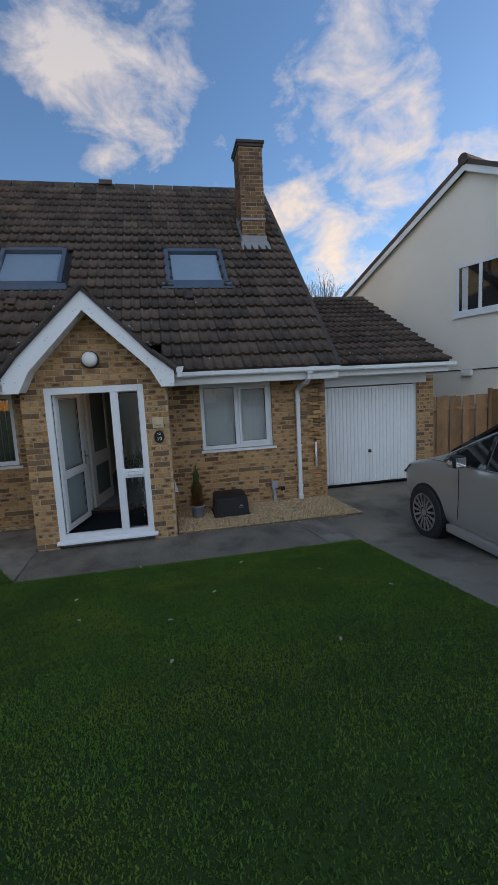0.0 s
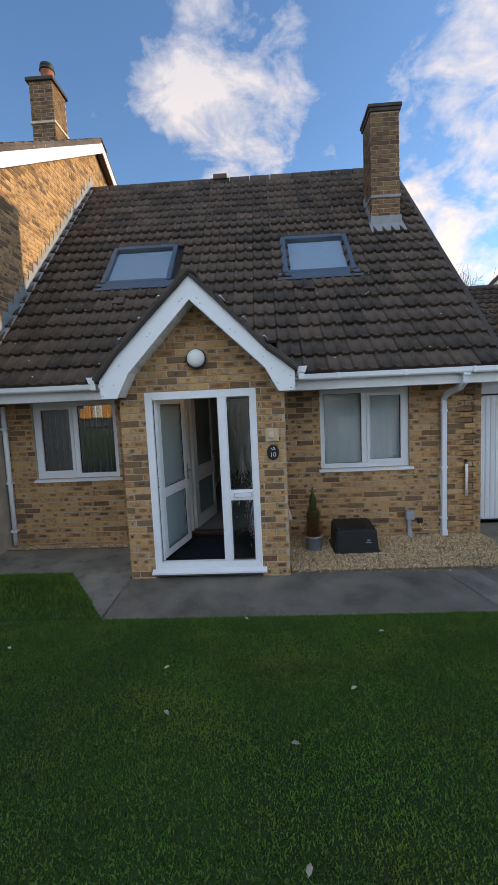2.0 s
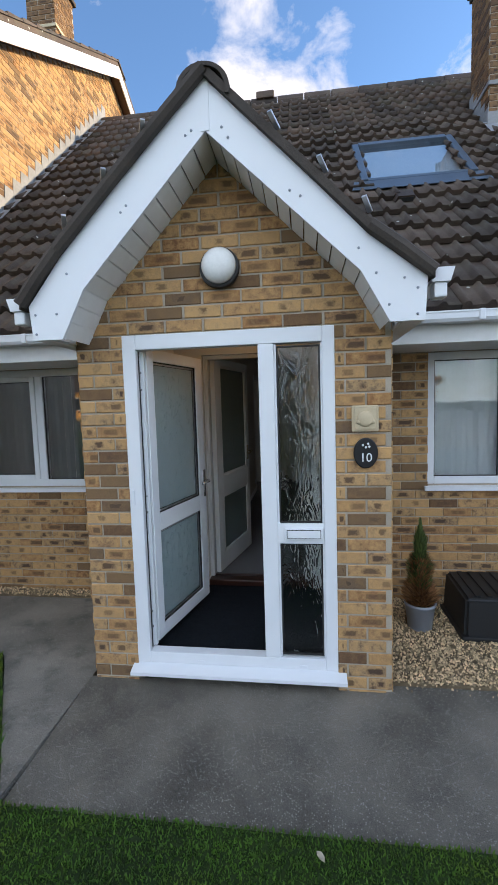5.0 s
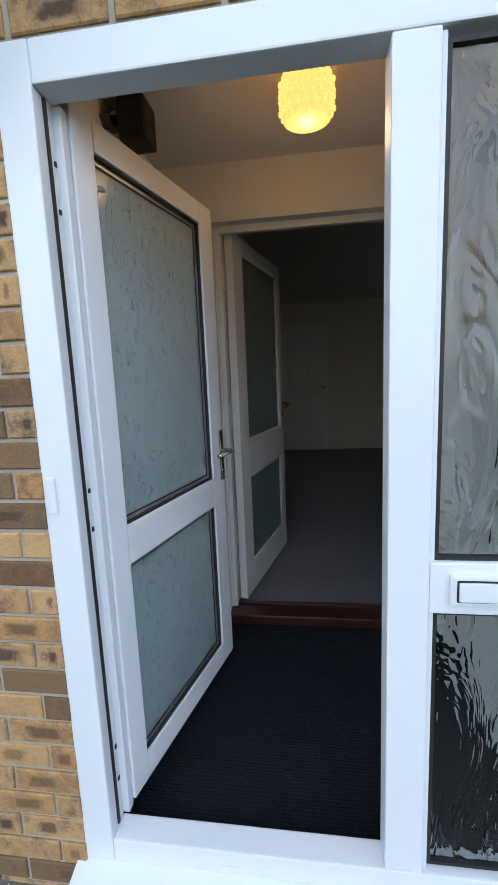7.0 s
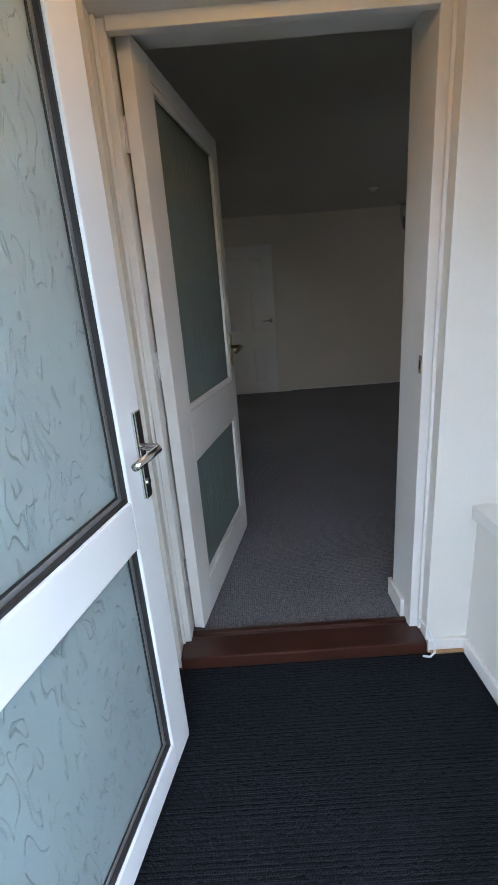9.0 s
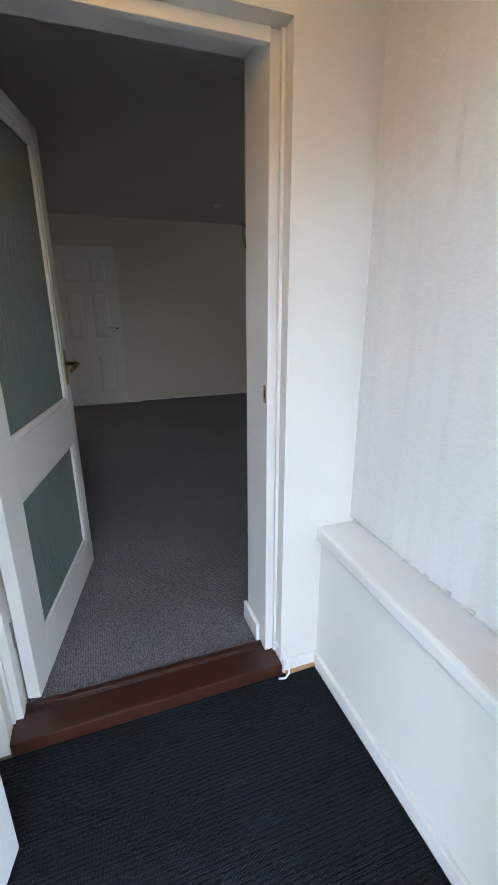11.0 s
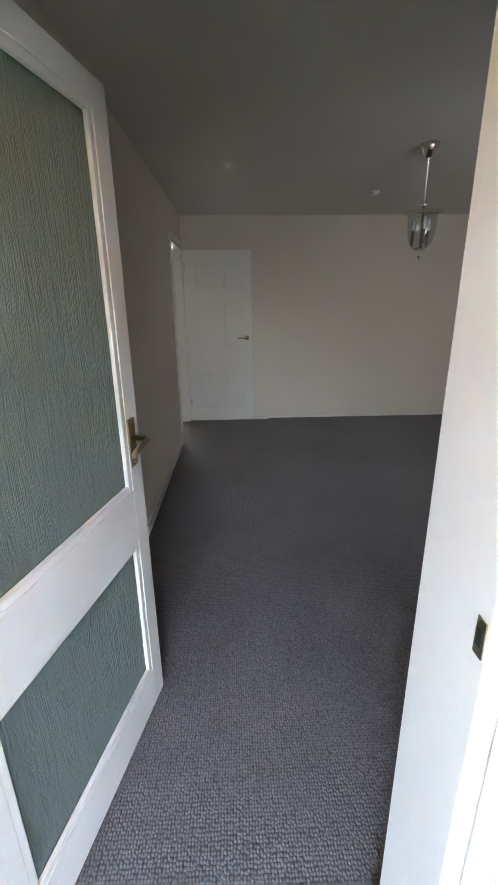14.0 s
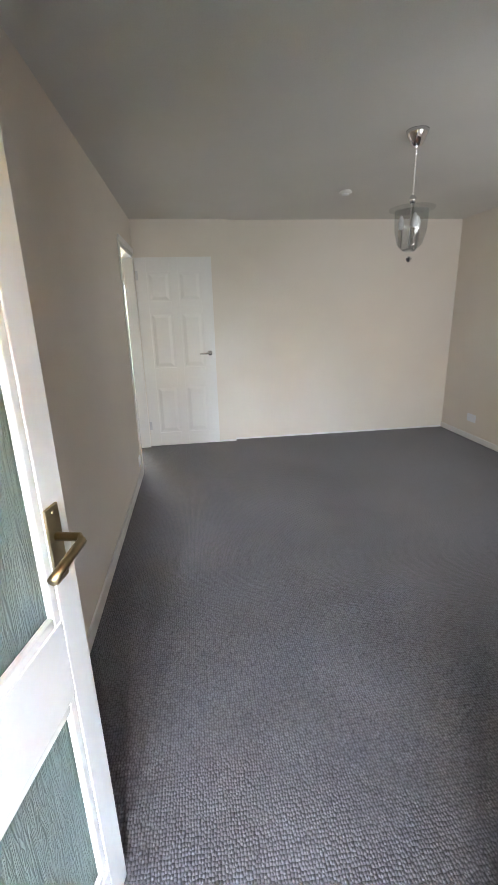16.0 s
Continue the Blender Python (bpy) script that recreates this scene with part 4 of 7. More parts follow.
under = [BARGE[i] for i in (10, 9, 8, 7, 6)]
soffit = thing("porch_soffit", "cream plastic soffit boards under the porch roof", "soffit")
for (xa, za), (xb, zb) in zip(under, under[1:]):
    n = max(2, round(math.hypot(xb - xa, zb - za) / 0.095))
    for k in range(n):
        s, e = (k + 0.05) / n, (k + 0.95) / n
        a, b = (xa + (xb - xa) * s, za + (zb - za) * s), (xa + (xb - xa) * e, za + (zb - za) * e)
        part("soffit_board", prism([(a[0], BY + 0.02, a[1] + 0.004), (b[0], BY + 0.02, b[1] + 0.004), (b[0], BY + 0.02, b[1] + 0.016), (a[0], BY + 0.02, a[1] + 0.016)], (0, -BY - 0.022, 0)), UPVC_OLD, soffit)
for x0, x1 in ((-0.97, PX0 - 0.002), (PX1 + 0.002, 1.025)):
    part("end_board", box((x0, BY + 0.02, 2.07), (x1, WALL_Y - 0.5, 2.085)), UPVC_OLD, soffit)
for x0, x1, z0 in ((-1.10, -1.02, 2.26), (1.06, 1.14, 2.275)):
    g = thing("gutter", "white gutter along the foot of the porch roof", "gutter")
    xm = (x0 + x1) / 2
    part("channel", prism([(x0 - 0.02, BY + 0.01, z0 + 0.035), (x0, BY + 0.01, z0 - 0.03), (x1, BY + 0.01, z0 - 0.03), (x1 + 0.02, BY + 0.01, z0 + 0.035)], (0, 0.85, 0)), UPVC, g)
    part("outlet", box((xm - 0.03, BY + 0.02, z0 - 0.10), (xm + 0.03, BY + 0.1, z0 - 0.028), 0.01), UPVC, g)

# roof windows
for (x0, x1) in SKYLIGHTS:
    w = thing("skylight", "blue-grey framed roof window set in the tiles", "roof window", (0, 0, 0), 0, "roof windows")
    w.matrix_basis = Matrix.Translation((x0, SKY_Y[0], roof_z(SKY_Y[0]))) @ Matrix.Rotation(math.atan(ROOF_M), 4, "X")
    W, L = x1 - x0, (SKY_Y[1] - SKY_Y[0]) / SLOPE.y
    for nm, lo, hi in (("frame_side", (0, 0, -0.03), (0.075, L, 0.085)), ("frame_side", (W - 0.075, 0, -0.03), (W, L, 0.085)), ("frame_top", (0.075, L - 0.10, -0.03), (W - 0.075, L, 0.095)), ("frame_bottom", (0.075, 0, -0.03), (W - 0.075, 0.07, 0.07))):
        part(nm, box(lo, hi, 0.008), ROOFFRAME, w)
    part("flashing", prism([(-0.10, -0.17, 0.045), (W + 0.10, -0.17, 0.045), (W + 0.07, 0.0, 0.06), (-0.07, 0.0, 0.06)], (0, 0, 0.006)), ROOFFRAME, w, "blue-grey apron below the frame")
    pane = part("pane", box((0.07, 0.065, 0.045), (W - 0.07, L - 0.095, 0.051)), GLASS, w)
    pane.visible_shadow = False
    # panel added behind the glass; its colour stands for the reflected sky
    part("blind", box((0.07, 0.065, 0.0), (W - 0.07, L - 0.095, 0.006)), SKY_REFLECTION, w, "pale blue panel painting the sky's reflection behind the glass")
for x, y in ((1.43, 1.93), (-1.44, 1.86)):
    vt = thing("roof_vent", "hooded vent tile on the roof slope", "vent", group="roof vents")
    vt.matrix_basis = Matrix.Translation((x, y, roof_z(y) + 0.05)) @ Matrix.Rotation(math.atan(ROOF_M), 4, "X")
    part("hood", prism([(-0.10, -0.03, 0), (0.10, -0.03, 0), (0.075, -0.04, 0.055), (-0.075, -0.04, 0.055)], (0, 0.16, -0.005)), TILE, vt)
    # solid hood: a black block paints the shaded mouth
    part("mouth_shade", box((-0.065, -0.045, 0.008), (0.065, -0.036, 0.04)), GASKET, vt)

# chimney stack
stack = setting("chimney", box((2.72, 3.34, 4.6), (3.20, 3.92, 6.86)), MORTAR, "tall buff brick chimney stack with a dark cap", "chimney")
for z0, z1, e, m in ((6.84, 6.90, 0.03, BRICK), (6.90, 6.955, 0.05, VERGE)):
    part("cap", box((2.72 - e, 3.34 - e, z0), (3.20 + e, 3.92 + e, z1), 0.01), VERGE, stack, "weathered concrete cap")
part("band", box((2.695, 3.315, 5.42), (3.225, 3.945, 5.47), 0.008), LEAD, stack, "pale lead band round the stack")
part("flashing", box((2.69, 3.31, roof_z(3.34) - 0.05), (3.23, 3.36, roof_z(3.34) + 0.20), 0.006), LEAD, stack, "lead apron at the foot")
part("apron", prism([(2.66, 3.12, roof_z(3.12) + 0.075), (3.26, 3.12, roof_z(3.12) + 0.075), (3.26, 3.36, roof_z(3.36) + 0.085), (2.66, 3.36, roof_z(3.36) + 0.085)], (0, 0, 0.008)), LEAD, stack)
for s in range(5):
    y = 3.34 + s * 0.12
    part("soaker", prism([(2.712, y, roof_z(y) + 0.02), (2.712, y + 0.12, roof_z(y) + 0.02), (2.712, y + 0.12, roof_z(y) + 0.27), (2.712, y, roof_z(y) + 0.27)], (-0.006, 0, 0)), LEAD, stack)

# ---- windows ----
def window(name, hole, y, pane_mat, blind, blind_mat, label, opening_left):
    x0, x1, z0, z1 = hole
    w = tagged(new(name), label, "window", kind="structure")
    f = 0.062
    ym, yb = y + 0.035, y + 0.10
    for lo, hi in (((x0, ym, z0), (x0 + f, yb, z1)), ((x1 - f, ym, z0), (x1, yb, z1)), ((x0 + f, ym, z0), (x1 - f, yb, z0 + f)), ((x0 + f, ym, z1 - f), (x1 - f, yb, z1))):
        part("window_frame", box(lo, hi, 0.005), UPVC, w)
    mid = (x0 + x1) / 2
    part("mullion", box((mid - 0.035, ym, z0 + f), (mid + 0.035, yb, z1 - f), 0.005), UPVC, w)
    for k, (a, b) in enumerate(((x0 + f, mid - 0.035), (mid + 0.035, x1 - f))):
        inset = 0.002
        if (k == 0) == opening_left:
            inset = 0.045
            for lo, hi in (((a, ym - 0.015, z0 + f), (a + 0.045, yb - 0.02, z1 - f)), ((b - 0.045, ym - 0.015, z0 + f), (b, yb - 0.02, z1 - f)), ((a + 0.045, ym - 0.015, z0 + f), (b - 0.045, yb - 0.02, z0 + f + 0.045)), ((a + 0.045, ym - 0.015, z1 - f - 0.045), (b - 0.045, yb - 0.02, z1 - f))):
                part("sash", box(lo, hi, 0.005), UPVC, w)
        e = inset if inset > 0.01 else 0.0
        lo, hi = (a + e, z0 + f + e), (b - e, z1 - f - e)
        for gl, gh in (((lo[0], lo[1]), (lo[0] + 0.006, hi[1])), ((hi[0] - 0.006, lo[1]), (hi[0], hi[1])), ((lo[0] + 0.006, lo[1]), (hi[0] - 0.006, lo[1] + 0.006)), ((lo[0] + 0.006, hi[1] - 0.006), (hi[0] - 0.006, hi[1]))):
            part("gasket", box((gl[0], ym + 0.012, gl[1]), (gh[0], ym + 0.03, gh[1])), GASKET, w)
        p = part("pane", box((lo[0] + 0.003, ym + 0.018, lo[1] + 0.003), (hi[0] - 0.003, ym + 0.022, hi[1] - 0.003)), pane_mat, w)
        p.visible_shadow = False
        p = part("pane", box((lo[0] + 0.003, ym + 0.036, lo[1] + 0.003), (hi[0] - 0.003, ym + 0.040, hi[1] - 0.003)), pane_mat, w)
        p.visible_shadow = False
    part("window_sill", prism([(x0 - 0.03, y - 0.045, z0 - 0.045), (x0 - 0.03, y - 0.045, z0 - 0.015), (x0 - 0.03, ym + 0.01, z0 - 0.002), (x0 - 0.03, ym + 0.01, z0 - 0.03)], (x1 - x0 + 0.08, 0, 0)), UPVC, w)
    bl = thing("vertical_blind", blind, "blind")
    n = int((x1 - x0) / 0.086)
    part("head_rail", box((x0 + 0.01, y + 0.108, z1 - 0.05), (x1 - 0.01, y + 0.145, z1 - 0.012), 0.004), UPVC, bl)
    ang = 0.95 if blind_mat is BLIND_DARK else 0.06
    for k in range(n):
        cx = x0 + 0.05 + k * 0.086
        c, s = 0.046 * math.cos(ang), 0.046 * math.sin(ang)
        part("slat", prism([(cx - c, y + 0.125 - s * 0.4, z0 + 0.005), (cx, y + 0.122, z0 + 0.005), (cx + c, y + 0.125 + s, z0 + 0.005), (cx, y + 0.124, z0 + 0.005)], (0, 0, z1 - z0 - 0.055)), blind_mat, bl)
    return w


window("window_1", WIN_R, WALL_Y, GLASS_CLEAR, "white closed vertical blind inside the window", BLIND_FRONT, "white plastic window with two panes beside the porch", False)
window("window_2", WIN_L, WALL_Y, GLASS, "grey half-open vertical blind inside the window", BLIND_DARK, "white plastic window of the small front room", True)

# porch side window with its blind and board
w3 = tagged(new("window_3"), "white porch side window behind a blind", "window", kind="structure")
for lo, hi in (((0.83, PWIN[0], PWIN[2]), (0.90, PWIN[0] + 0.06, PWIN[3])), ((0.83, PWIN[1] - 0.06, PWIN[2]), (0.90, PWIN[1], PWIN[3])), ((0.83, PWIN[0] + 0.06, PWIN[2]), (0.90, PWIN[1] - 0.06, PWIN[2] + 0.06)), ((0.83, PWIN[0] + 0.06, PWIN[3] - 0.06), (0.90, PWIN[1] - 0.06, PWIN[3]))):
    part("window_frame", box(lo, hi, 0.005), UPVC, w3)
p = part("pane", box((0.86, PWIN[0] + 0.055, PWIN[2] + 0.055), (0.866, PWIN[1] - 0.055, PWIN[3] - 0.055)), GLASS, w3)
p.visible_shadow = False
part("window_board", box((0.640, 0.13, 0.676), (0.845, 1.147, 0.727), 0.012), PAINT, w3, "white painted window board")
vb = thing("vertical_blind", "cream textured vertical blind in the porch window", "blind")
for k in range(12):
    cy = PWIN[1] - 0.06 - k * 0.079
    part("slat", prism([(0.776, cy + 0.047, 0.742), (0.787, cy, 0.742), (0.806, cy - 0.047, 0.742), (0.790, cy, 0.742)], (0, 0, 1.49)), BLIND, vb)
    part("weight", box((0.785, cy - 0.02, 0.735), (0.793, cy + 0.02, 0.743), 0.002), BLIND, vb)
part("head_rail", box((0.768, PWIN[0] + 0.01, 2.225), (0.813, PWIN[1] - 0.012, 2.262), 0.004), UPVC, vb)
chain = bmesh.new()
for k in range(60):
    s = k / 59
    y = PWIN[1] - 0.03 - s * 0.8
    add_turned(chain, [(0.0015, -0.002), (0.003, 0), (0.0015, 0.002)], (0.772, y, 0.752 - 0.012 * abs(math.sin(s * math.pi * 10))), "z", 6)
part("bead_chain", chain, UPVC, vb, "thin white bead chain")

# ---- porch door and its frame ----
entry = tagged(new("door_1"), "white plastic porch door, standing open, with a glazed side panel", "door", kind="structure")
Y0, Y1 = 0.0, 0.07
MX = (0.195, 0.285)


def entry_box(name, lo, hi, bevel=0.005, mat=UPVC, label=""):
    return part(name, box(lo, hi, bevel), mat, entry, label)


entry_box("frame_side", (FR[0], Y0 - 0.004, FR[2]), (FR[0] + 0.082, Y1, FR[3]))
entry_box("frame_side", (FR[1] - 0.07, Y0 - 0.004, FR[2]), (FR[1], Y1, FR[3]))
entry_box("frame_head", (FR[0] + 0.082, Y0 - 0.003, 2.035), (FR[1] - 0.07, Y1, FR[3]))
entry_box("frame_foot", (FR[0] + 0.082, Y0 - 0.003, FR[2]), (FR[1] - 0.07, Y1, 0.19))
entry_box("mullion", (MX[0], Y0 - 0.002, 0.19), (MX[1], Y1, 2.035))
entry_box("midrail", (MX[1], Y0 - 0.001, 0.885), (FR[1] - 0.07, Y1 - 0.002, 1.005))
part("sill", prism([(FR[0] - 0.025, -0.075, 0.075), (FR[0] - 0.025, -0.075, 0.095), (FR[0] - 0.025, 0.02, 0.125), (FR[0] - 0.025, 0.02, 0.075)], (FR[1] - FR[0] + 0.07, 0, 0)), UPVC, entry, "white plastic sill that projects below the door")
for x in (-0.2, 0.42):
    entry_box("drain_cap", (x - 0.022, Y0 - 0.008, 0.135), (x + 0.022, Y0 - 0.003, 0.148), 0.002)
for z0, z1 in ((0.205, 0.885), (1.005, 2.02)):
    a, b = MX[1] + 0.012, FR[1] - 0.08
    for lo, hi in (((a, z0), (a + 0.009, z1)), ((b - 0.009, z0), (b, z1)), ((a + 0.009, z0), (b - 0.009, z0 + 0.009)), ((a + 0.009, z1 - 0.009), (b - 0.009, z1))):
        entry_box("gasket", (lo[0], 0.012, lo[1]), (hi[0], 0.03, hi[1]), 0, GASKET)
    for lo, hi in (((MX[1], z0 - 0.012), (a, z1 + 0.012)), ((b, z0 - 0.012), (FR[1] - 0.07, z1 + 0.012))):
        entry_box("bead", (lo[0], 0.008, lo[1]), (hi[0], 0.034, hi[1]), 0.003)
    p = entry_box("pane", (a + 0.004, 0.02, z0 + 0.004), (b - 0.004, 0.026, z1 - 0.004), 0, OBSCURE_SIDE, "cast glass with a flowing pattern")
    p.visible_shadow = False
letter = entry_box("letter_plate", (0.325, -0.014, 0.91), (0.545, 0.0, 0.982), 0.006)
part("flap", box((0.338, -0.018, 0.921), (0.532, -0.012, 0.971), 0.004), GASKET, letter, "dark line round the flap")
part("flap_face", box((0.341, -0.021, 0.924), (0.529, -0.016, 0.968), 0.004), UPVC, letter)
entry_box("keep", (FR[0] + 0.012, -0.012, 1.115), (FR[0] + 0.035, -0.003, 1.205), 0.004)
entry_box("hinge_groove", (FR[0] + 0.0825, 0.03, 0.2), (FR[0] + 0.0865, 0.04, 2.03), 0, GASKET)
entry_box("rebate", (FR[0] + 0.05, 0.071, 0.19), (FR[0] + 0.10, 0.10, 2.035), 0.004)
for z in (0.32, 0.42, 1.05, 1.15, 1.8, 1.9):
    entry_box("screw", (FR[0] + 0.0865, 0.046, z), (FR[0] + 0.089, 0.056, z + 0.012), 0.001, GASKET)

leaf = part("door_leaf", bmesh.new(), UPVC, entry, "white open door leaf with two obscured panes")
DOOR_ANGLE = 76.7
leaf.matrix_basis = pose(-0.5515, 0.1116, 0.0, 0, 0, DOOR_ANGLE)
LW, LT = 0.735, 0.055
for lo, hi in (((0, -LT, 0.205), (0.075, 0, 2.06)), ((LW - 0.10, -LT, 0.205), (LW, 0, 2.06)), ((0.075, -LT, 0.205), (LW - 0.10, 0, 0.29)), ((0.075, -LT, 0.905), (LW - 0.10, 0, 1.02)), ((0.075, -LT, 1.985), (LW - 0.10, 0, 2.06))):
    part("rail", box(lo, hi, 0.004), UPVC, leaf)
for z0, z1 in ((0.29, 0.905), (1.02, 1.985)):
    a, b = 0.075, LW - 0.10
    for g0, g1, edge, deep_in in ((0.0, 0.006, GASKET, 0.008), (0.006, 0.016, STEEL, 0.019), (0.016, 0.021, GASKET, 0.021)):
        for lo, hi in (((a + g0, z0 + g0), (a + g1, z1 - g0)), ((b - g1, z0 + g0), (b - g0, z1 - g0)), ((a + g1, z0 + g0), (b - g1, z0 + g1)), ((a + g1, z1 - g1), (b - g1, z1 - g0))):
            part("spacer" if edge is STEEL else "gasket", box((lo[0], -LT + deep_in, lo[1]), (hi[0], -deep_in, hi[1])), edge, leaf)
    p = part("pane", box((a + 0.004, -0.032, z0 + 0.004), (b - 0.004, -0.026, z1 - 0.004)), OBSCURE, leaf, "pale obscured glass with a flowing cast pattern")
    p.visible_shadow = False
for side in (0.0, -LT):
    sgn = 1 if side == 0 else -1
    part("handle_plate", box((LW - 0.045, min(side, side + sgn * 0.01), 1.0), (LW - 0.015, max(side, side + sgn * 0.01), 1.21), 0.004), CHROME, leaf, "chrome handle plate")
    part("handle", tube([(LW - 0.03, side, 1.125), (LW - 0.03, side + sgn * 0.045, 1.125), (LW - 0.045, side + sgn * 0.055, 1.125), (LW - 0.15, side + sgn * 0.052, 1.122)], 0.009, 10), CHROME, leaf, "chrome lever handle", True)
    part("keyhole", turned([(0.008, 0), (0.008, sgn * 0.014)], (LW - 0.03, side, 1.04), "y", 12), CHROME, leaf)
for z in (0.22, 0.55):
    part("screw", turned([(0.006, 0), (0.004, -0.003)], (LW - 0.3 * z, -LT + 0.02, 0.206), "z", 8), GASKET, leaf)

# ---- inner door ----
inner = thing("glazed_door", "white painted timber door with two obscured panes, standing open", "door", (-0.365, 1.276, 0), 77.6)
IW, IT = 0.838, 0.042
G = (0.118, 0.765)
for lo, hi in (((0, -IT, 0.195), (G[0], 0, 2.124)), ((G[1], -IT, 0.195), (IW, 0, 2.124)), ((G[0], -IT, 0.195), (G[1], 0, 0.348)), ((G[0], -IT, 0.880), (G[1], 0, 1.058)), ((G[0], -IT, 2.062), (G[1], 0, 2.124))):
    part("rail", box(lo, hi, 0.003), PAINT, inner)
for z0, z1 in ((0.348, 0.880), (1.058, 2.062)):
    for side in (-IT, 0.0):
        d = 0.022
        y0, y1 = (side + 0.002, side + 0.016) if side < 0 else (side - 0.016, side - 0.002)
        for lo, hi in (((G[0], z0), (G[0] + d, z1)), ((G[1] - d, z0), (G[1], z1)), ((G[0] + d, z0), (G[1] - d, z0 + d)), ((G[0] + d, z1 - d), (G[1] - d, z1))):
            part("glazing_bead", box((lo[0], y0, lo[1]), (hi[0], y1, hi[1]), 0.004), PAINT, inner)
    p = part("pane", box((G[0] + 0.003, -0.024, z0 + 0.003), (G[1] - 0.003, -0.018, z1 - 0.003)), OBSCURE_IN, inner, "grey-green rolled obscured glass")
    p.visible_shadow = False
for side in (0.0, -IT):
    sgn = 1 if side == 0 else -1
    part("handle_plate", box((IW - 0.075, min(side, side + sgn * 0.006), 1.135), (IW - 0.032, max(side, side + sgn * 0.006), 1.285), 0.003), BRASS, inner, "brass handle plate")
    part("handle", tube([(IW - 0.054, side, 1.225), (IW - 0.054, side + sgn * 0.05, 1.225), (IW - 0.066, side + sgn * 0.06, 1.224), (IW - 0.11, side + sgn * 0.058, 1.218), (IW - 0.165, side + sgn * 0.056, 1.208)], 0.0085, 10), BRASS, inner, "brass lever handle", True)
    for z in (1.147, 1.273):
        part("screw", turned([(0.004, 0), (0.003, sgn * 0.009)], (IW - 0.054, side, z), "y", 8), BRASS, inner)
part("latch", box((IW, -0.03, 1.17), (IW + 0.003, -0.012, 1.25), 0.001), BRASS, inner)
for z in (0.42, 1.2, 1.85):
    part("hinge", turned([(0.006, 0), (0.006, 0.09)], (-0.004, 0.004, z), "z", 10), STEEL, inner)

# ---- six-panel door at the far end ----
far = thing("panel_door", "white six-panel door, open against the far wall", "door", (-0.425, 6.02, 0), 0.0)
FW, FTK = 0.775, 0.036
part("slab", box((0, 0.010, 0.19), (FW, FTK, 2.165), 0.002), PAINT, far)
ROWS = ((0.34, 0.86), (1.06, 1.63), (1.74, 2.03))
for x0, x1 in ((0, 0.115), (0.345, 0.43), (0.66, FW)):
    part("stile", box((x0, 0, 0.19), (x1, 0.011, 2.165), 0.002), PAINT, far)
for x0, x1 in ((0.115, 0.345), (0.43, 0.66)):
    for z0, z1 in ((0.19, 0.34), (0.86, 1.06), (1.63, 1.74), (2.03, 2.165)):
        part("rail", box((x0, 0.0005, z0), (x1, 0.011, z1), 0.002), PAINT, far)
    for z0, z1 in ROWS:
        bm = bmesh.new()
        outer = [bm.verts.new(v) for v in ((x0 + 0.018, 0.0098, z0 + 0.018), (x1 - 0.018, 0.0098, z0 + 0.018), (x1 - 0.018, 0.0098, z1 - 0.018), (x0 + 0.018, 0.0098, z1 - 0.018))]
        field = [bm.verts.new(v) for v in ((x0 + 0.05, 0.001, z0 + 0.05), (x1 - 0.05, 0.001, z0 + 0.05), (x1 - 0.05, 0.001, z1 - 0.05), (x0 + 0.05, 0.001, z1 - 0.05))]
        bm.faces.new(field)
        for i in range(4):
            bm.faces.new((outer[i], outer[(i + 1) % 4], field[(i + 1) % 4], field[i]))
        part("panel", bm, PAINT, far)
part("rose", turned([(0.026, 0), (0.026, -0.008), (0.012, -0.012)], (FW - 0.06, 0, 1.20), "y", 16), CHROME, far, "chrome handle rose")
part("handle", tube([(FW - 0.06, -0.005, 1.20), (FW - 0.06, -0.045, 1.20), (FW - 0.075, -0.052, 1.20), (FW - 0.17, -0.05, 1.198)], 0.009, 10), CHROME, far, "chrome lever handle", True)
for z in (0.38, 1.95):
    part("hinge", box((0.002, -0.004, z), (0.03, 0.0, z + 0.09), 0.001), STEEL, far)
sdf = thing("side_door_frame", "cream painted frame of the side doorway", "door frame")
sdf["kind"] = "structure"
part("jamb", box((RX0 - 0.102, SIDE_DOOR[0] + 0.001, FZ), (RX0 + 0.004, SIDE_DOOR[0] + 0.03, 2.16), 0.002), PAINT, sdf)
part("jamb", box((RX0 - 0.102, SIDE_DOOR[1] - 0.03, FZ), (RX0 + 0.004, SIDE_DOOR[1] - 0.001, 2.16), 0.002), PAINT, sdf)
part("head", box((RX0 - 0.102, SIDE_DOOR[0] + 0.001, 2.16), (RX0 + 0.004, SIDE_DOOR[1] - 0.001, 2.189), 0.002), PAINT, sdf)
part("architrave", box((RX0 + 0.001, SIDE_DOOR[0] - 0.055, FZ), (RX0 + 0.014, SIDE_DOOR[0] - 0.001, 2.21), 0.003), PAINT, sdf)
part("architrave", box((RX0 + 0.001, SIDE_DOOR[0] - 0.001, 2.192), (RX0 + 0.014, SIDE_DOOR[1], 2.245), 0.003), PAINT, sdf)

# matting in the porch
MATTING = tagged(link_mesh("entrance_mat", box((-0.625, 0.095, 0.121), (0.645, 1.127, 0.134), 0.003), MAT_RIB), "black ribbed matting across the porch floor", "matting")

